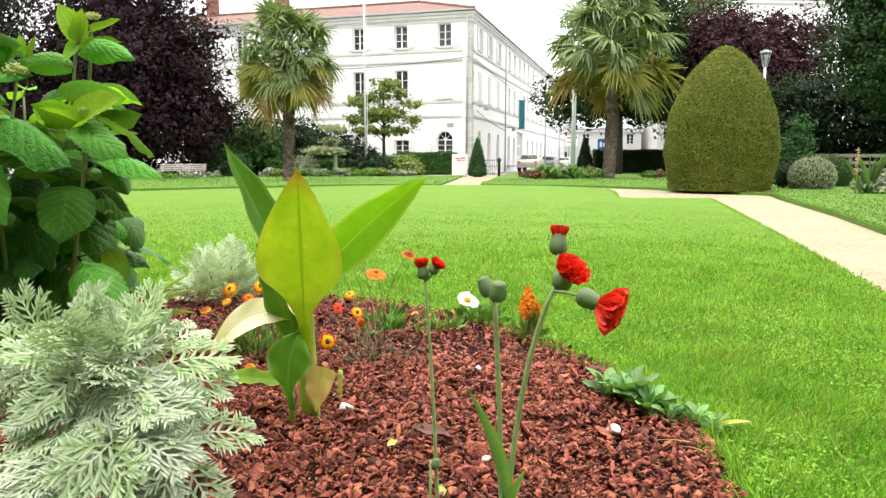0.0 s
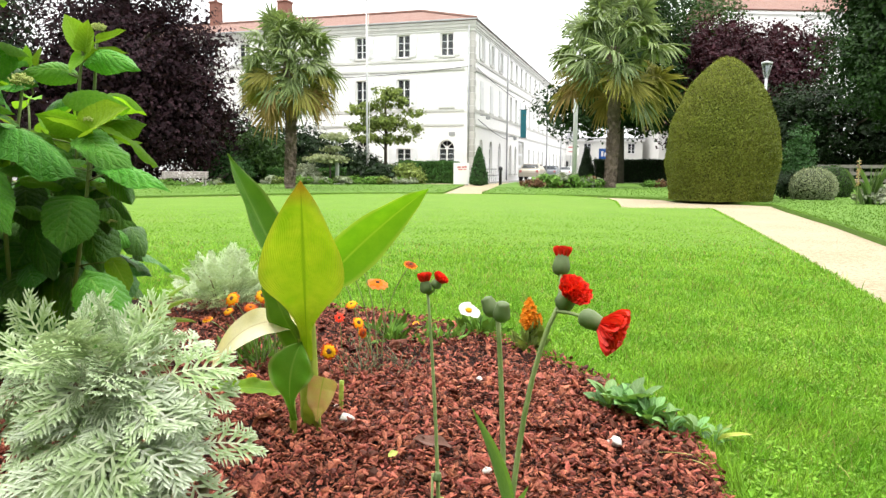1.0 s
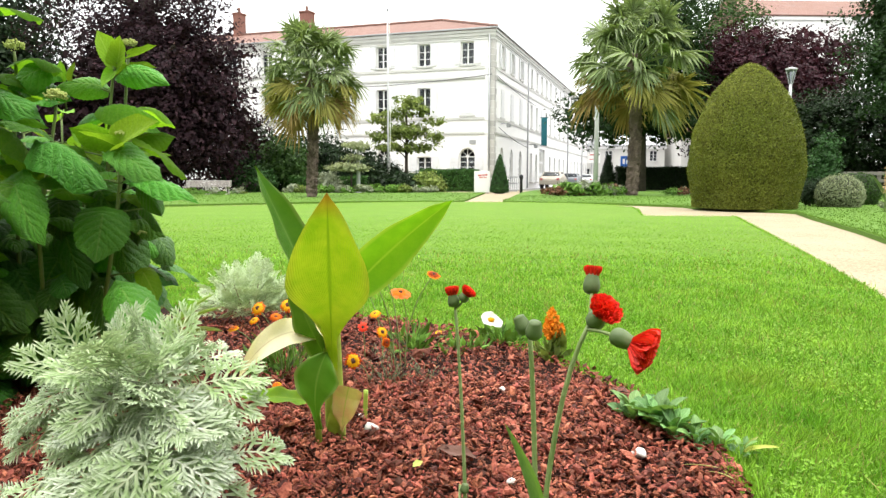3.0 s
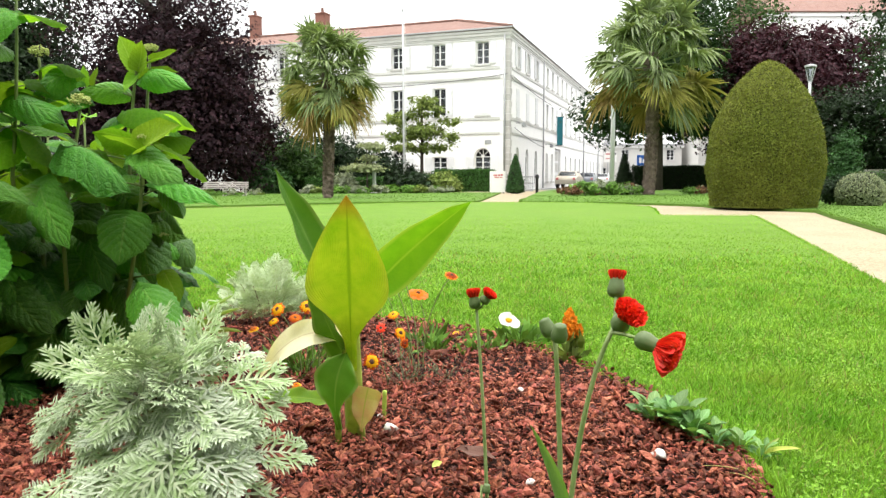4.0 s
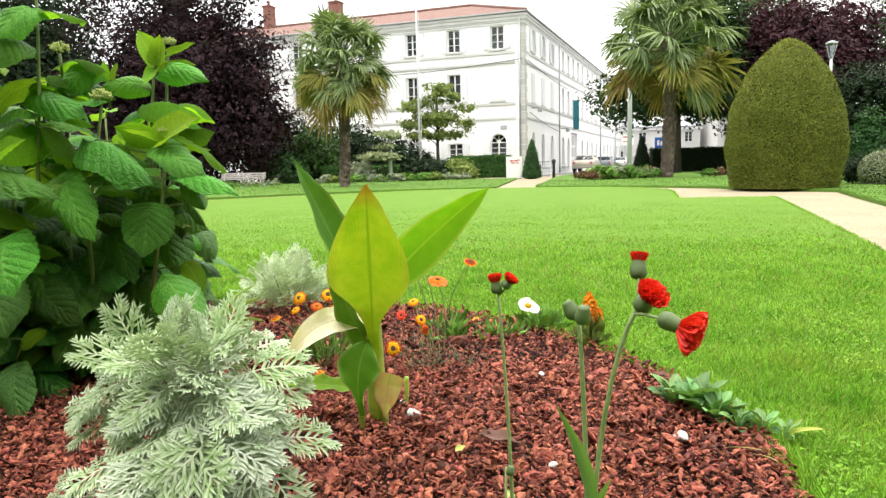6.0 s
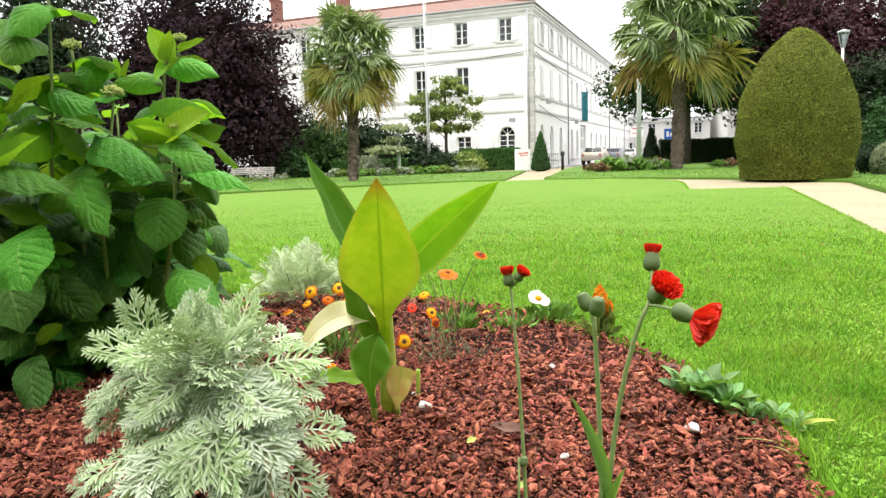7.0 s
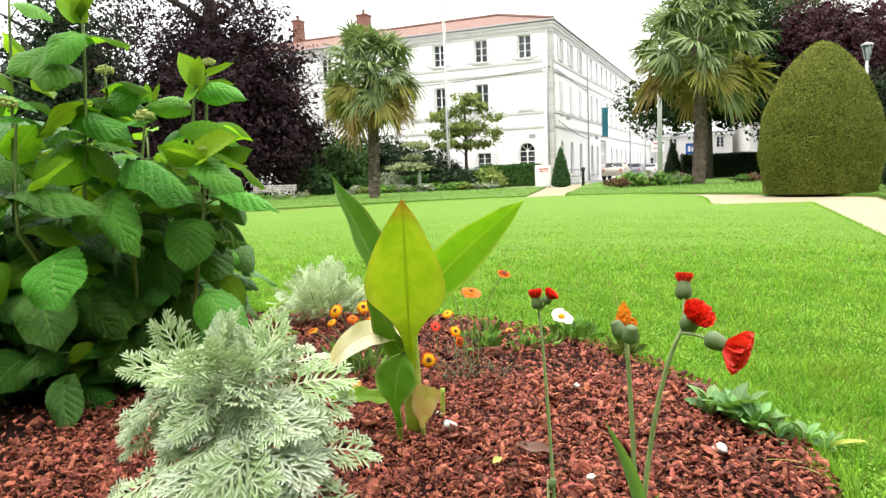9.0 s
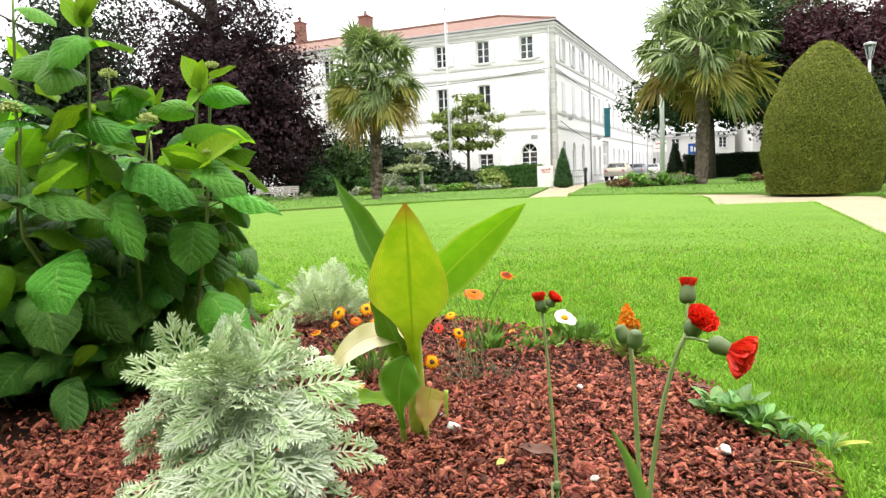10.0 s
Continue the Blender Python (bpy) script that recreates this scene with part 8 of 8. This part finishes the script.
for x, y, a, L in ((0.50, 1.45, 160, 0.075), (0.53, 1.41, 128, 0.06), (0.42, 1.92, 150, 0.05)):
    z = float(bed_height(x, y)) + 0.022
    dx, dy = math.cos(radians(a)) * L / 2, math.sin(radians(a)) * L / 2
    V, F = tube(curve3((-dx, -dy, 0.004), (srng.uniform(-0.01, 0.01), srng.uniform(-0.01, 0.01), 0.012), (dx, dy, 0.0), 8), np.linspace(0.0018, 0.0007, 8), 5)
    alone("straw", npmesh("straw", V, F, smooth=True), M_STRAW, "pale dry straw lying on the mulch", "straw", "dry straws", m=pose(x, y, z))
petal = blade_mesh("fallen_petal", lance, 8, 4, 0.4, -0.15, ripple=0.08, seed=16)
petal.materials.append(M_YELLOWLEAF)
for x, y, a, L in ((-0.115, 1.36, 40, 0.026), (0.0, 1.16, 110, 0.03), (-0.52, 1.72, 70, 0.022)):
    z = float(bed_height(x, y)) + 0.026
    alone("fallen_petal", petal, None, "small withered yellow petal lying on the mulch", "petal", "fallen petals", m=aim((x, y, z), (x + math.cos(radians(a)) * L, y + math.sin(radians(a)) * L, z + 0.004), (0.2, -0.4, 1), L * 0.6))

# ---- grass ----


def lawn_places(n, y0, y1, power, rng, outline, skip):
    """Places on the lawn, thinning out with distance."""
    u = rng.uniform(0, 1, n)
    e = 2 - power
    y = (y0 ** e + u * (y1 ** e - y0 ** e)) ** (1 / e)
    P = np.column_stack([0.02 * y + rng.uniform(-1, 1, n) * (0.80 * y + 0.3), y])
    return P[inside(P, outline) & ~inside(P, skip)]


def grass_blades(n, rng, outline, skip, y0=0.9, y1=21.5, quiet=1.0):
    P = lawn_places(n, y0, y1, 1.75, rng, outline, skip)
    if quiet < 1.0:
        P = P[rng.uniform(0, 1, len(P)) < np.clip((13.0 - P[:, 1]) / 8.0, 0.0, 1.0)]
    # thin out towards both ends of the strip, where the next one takes over
    P = P[rng.uniform(0, 1, len(P)) < np.clip((y1 - P[:, 1]) / (0.45 * y1), 0, 1) ** (1.0 if y1 < 10 else 0.0)]
    P = P[rng.uniform(0, 1, len(P)) < np.clip((P[:, 1] - y0 + 0.3) / 3.0, 0, 1) ** (1.0 if 4 < y0 < 5 else 0.0)]
    n = len(P)
    clump = hash_noise(np.column_stack([P, P[:, 0]]), 7.0, 2.0)
    h = 0.028 * np.clip(1.25 - 0.05 * P[:, 1], 0.5, 1.0) * (1 + 0.35 * clump) * rng.uniform(0.5, 1.3, n) * (1.0 if quiet == 1.0 else 0.42) * np.where(rng.uniform(0, 1, n) < (0.05 if quiet == 1.0 else 0.0), 1.9, 1.0)
    wide = np.maximum(0.0028, (0.0011 if quiet == 1.0 else 0.0008) * P[:, 1]) * rng.uniform(0.7, 1.3, n)
    calm = np.clip(0.62 - 0.03 * P[:, 1], 0.28, 0.6) * quiet
    # the mower leaves bands of blades that lean to and fro
    band = np.sin(np.hypot(P[:, 0] + 1.2, P[:, 1] - 1.75) * 2 * np.pi / 1.3)
    N = np.column_stack([rng.normal(size=n) * calm, rng.normal(size=n) * calm + (0.30 if quiet == 1.0 else 0.40) * np.tanh(3 * band), np.ones(n)])
    T = np.array([(-0.5, 0, 0), (0.5, 0, 0), (0.40, 0.10, 0.55), (-0.40, 0.10, 0.55), (0, 0.40, 1.0)])
    S = np.column_stack([wide, h, h])
    V = np.einsum("nij,nvj->nvi", frames(N, rng), T[None] * S[:, None]) + np.column_stack([P, np.zeros(n)])[:, None]
    F = np.array([(0, 1, 2), (0, 2, 3), (3, 2, 4)])[None] + (np.arange(n) * 5)[:, None, None]
    return V.reshape(-1, 3), F.reshape(-1, 3)


SKIP = [tuple((np.array(p) - np.array((-1.2, 1.75))) * 0.985 + np.array((-1.2, 1.75))) for p in BED]
lrng = np.random.default_rng(1001)
alone("grass", npmesh("grass", *grass_blades(470000, lrng, LAWN, SKIP, 0.9, 6.5)), M_BLADE, "short bright green blades of the mown lawn", "grass", kind="stuff")
alone("dry_grass", npmesh("dry_grass", *grass_blades(30000, lrng, LAWN, SKIP, 0.9, 7.0)), M_STRAW, "scattered straw-coloured blades in the lawn", "grass", kind="stuff")
alone("grass", npmesh("grass", *grass_blades(430000, lrng, LAWN, SKIP, 4.5, 21.5, 0.22)), M_BLADECALM, "fine even grass of the mown lawn", "grass", kind="stuff")
alone("grass", npmesh("grass", *grass_blades(110000, lrng, LAWN_E, [(0, 0), (0, 0.1), (0.1, 0)], 6.0, 30.0)), M_BLADEFAR, "short green blades of the lawn beyond the path", "grass", kind="stuff")
alone("grass", npmesh("grass", *grass_blades(60000, lrng, LAWN_W, [(0, 0), (0, 0.1), (0.1, 0)], 12.0, 36.0)), M_BLADEFAR, "short green blades of the lawn before the shrubs", "grass", kind="stuff")
# small clover and moss leaves lying between the blades
P = lawn_places(170000, 0.9, 8.5, 1.75, lrng, LAWN, SKIP)
P = P[lrng.uniform(0, 1, len(P)) < np.clip((8.5 - P[:, 1]) / 5.0, 0, 1)]
n = len(P)
patch = hash_noise(np.column_stack([P, P[:, 0]]), 2.2, 4.0)
keep = patch > -0.15 - 0.9 * lrng.uniform(0, 1, n) * np.clip(P[:, 1] / 4.0, 0, 1)
P, n = P[keep], int(keep.sum())
N = np.column_stack([lrng.normal(size=n) * 0.45, lrng.normal(size=n) * 0.45, np.ones(n)])
T = np.array([(0, -0.5, 0), (0.48, -0.1, 0.05), (0.3, 0.45, 0), (-0.3, 0.45, 0), (-0.48, -0.1, 0.05)])
V, F = stamp(T, np.array([(0, 1, 2), (0, 2, 3), (0, 3, 4)]), frames(N, lrng), np.column_stack([P, lrng.uniform(0.008, 0.024, n)]), np.maximum(0.0075, 0.0017 * P[:, 1]) * lrng.uniform(0.6, 1.3, n))
alone("clover", npmesh("clover", V, F), M_CLOVER, "tiny clover leaves between the grass blades", "clover", kind="stuff")
# longer fringe along the bed's edge
erng = np.random.default_rng(1010)


def fringe(outline, n, tall, rng, inward, keep=lambda P: P[:, 1] > -99.0, slack=0.03):
    """Longer blades along an outline; inward leans them into it, a negative value out of it."""
    E = np.array(outline)
    seg = np.linalg.norm(np.roll(E, -1, axis=0) - E, axis=1)
    k = rng.choice(len(E), n, p=seg / seg.sum())
    A, B = E[k], np.roll(E, -1, axis=0)[k]
    out = np.column_stack([(B - A)[:, 1], -(B - A)[:, 0]])
    out /= np.linalg.norm(out, axis=1)[:, None] + 1e-9
    P = A + (B - A) * rng.uniform(0, 1, (n, 1)) + out * rng.uniform(-0.004, slack, (n, 1)) * (1 if inward > 0 else -1)
    good = keep(P)
    P, out = P[good], out[good]
    m = len(P)
    N = np.column_stack([-out * inward + rng.normal(size=(m, 2)) * 0.35, np.ones(m)])
    T = np.array([(-0.035, 0, 0), (0.035, 0, 0), (0.028, 0.10, 0.55), (-0.028, 0.10, 0.55), (0, 0.35, 1.0)])
    size = tall * rng.uniform(0.5, 1.2, m) * np.clip(0.6 + 0.12 * P[:, 1], 1.0, 1.6)
    return stamp(T, np.array([(0, 1, 2), (0, 2, 3), (3, 2, 4)]), frames(N, rng), np.column_stack([P, np.zeros(m)]), size)


turn = sum((b[0] - a[0]) * (b[1] + a[1]) for a, b in zip(BED, BED[1:] + BED[:1]))
V, F = fringe(BED if turn < 0 else BED[::-1], 14000, 0.062, erng, 0.4, lambda P: P[:, 1] > 0.6, 0.05)
alone("edge_grass", npmesh("edge_grass", V, F), M_BLADE, "longer grass fringe along the bed's edge", "grass", kind="stuff")
for L, n, mat in ((LAWN, 26000, M_BLADE), (LAWN_E, 40000, M_BLADEFAR)):
    turn = sum((b[0] - a[0]) * (b[1] + a[1]) for a, b in zip(L, L[1:] + L[:1]))
    V, F = fringe(L if turn < 0 else L[::-1], n, 0.021, erng, -0.3, lambda P: (P[:, 1] > 1.5) & (P[:, 1] < 24) & (np.abs(P[:, 0]) < 12), 0.04)
    alone("edge_grass", npmesh("edge_grass", V, F), mat, "uneven grass fringe along the sand path", "grass", kind="stuff")

# ---- mulch: curled bark chips ----


def chip_template(rng):
    """A small curled shell-like flake: a bent pentagon with thickness."""
    n = 5
    slim = rng.uniform(0.16, 0.34)
    a = np.linspace(0, 2 * np.pi, n, endpoint=False) + rng.uniform(-0.35, 0.35, n)
    r = rng.uniform(0.75, 1.15, n)
    x, y = np.cos(a) * r * 0.5, np.sin(a) * r * slim
    curl = rng.uniform(0.3, 1.2)
    z = -curl * (y / slim) ** 2 * 0.10 + rng.normal(size=n) * 0.03 - 0.05 * (x / 0.5) ** 2
    top = np.column_stack([x, y, z])
    V = np.vstack([top, [(0, 0, 0.10 * curl)], top * np.array((0.85, 0.8, 1.0)) - (0, 0, 0.07)])
    F = [(i, (i + 1) % n, n) for i in range(n)]
    for i in range(n):
        j = (i + 1) % n
        F += [(i, n + 1 + i, n + 1 + j), (i, n + 1 + j, j)]
    return V, np.array(F)


mrng = np.random.default_rng(71)
CHIPS = [chip_template(mrng) for _ in range(14)]


def chip_places(n, x0, x1, y0, y1):
    P = np.column_stack([mrng.uniform(x0, x1, n), mrng.uniform(y0, y1, n)])
    return P[inside(P, BED)]


pieces = []
for tv, tf in CHIPS:
    P = np.vstack([chip_places(2600, -1.3, 0.65, 1.0, 3.4), chip_places(550, -3.3, -1.2, 0.9, 3.5), chip_places(200, -3.0, 0.7, 0.0, 1.0), chip_places(1900, -1.2, 0.6, 1.1, 2.1)])
    n = len(P)
    layer = mrng.uniform(0, 1, n)
    Z = bed_height(P[:, 0], P[:, 1]) - 0.004 + 0.036 * layer ** 1.8
    N = np.column_stack([mrng.normal(size=n) * 0.75, mrng.normal(size=n) * 0.75, np.ones(n)])
    V, F = stamp(tv, tf, frames(N, mrng), np.column_stack([P, Z]), 0.0150 * np.exp(mrng.normal(size=n) * 0.45))
    pieces.append((V, F))
tagged(under("mulch_rest", npmesh("mulch_rest", *join(pieces)), M_CHIP, bed, "red-brown curled bark chips"), kind="stuff")
chip_mesh = []
for tv, tf in CHIPS:
    me = npmesh("bark_chip", tv, tf)
    me.materials.append(M_CHIP)
    chip_mesh.append(me)
made = 0
while made < 300:
    x, y = mrng.uniform(-0.45, 0.55), mrng.uniform(1.28, 1.95)
    if not inside(np.array([(x, y)]), BED)[0]:
        continue
    z = float(bed_height(x, y)) + 0.014 + mrng.uniform(0, 0.006)
    m = pose(x, y, z, mrng.normal() * 30, mrng.normal() * 30, mrng.uniform(0, 360)) @ Matrix.Scale(0.0180 * math.exp(mrng.normal() * 0.40), 4)
    under("bark_chip", chip_mesh[made % 14], None, bed, "", m)
    made += 1
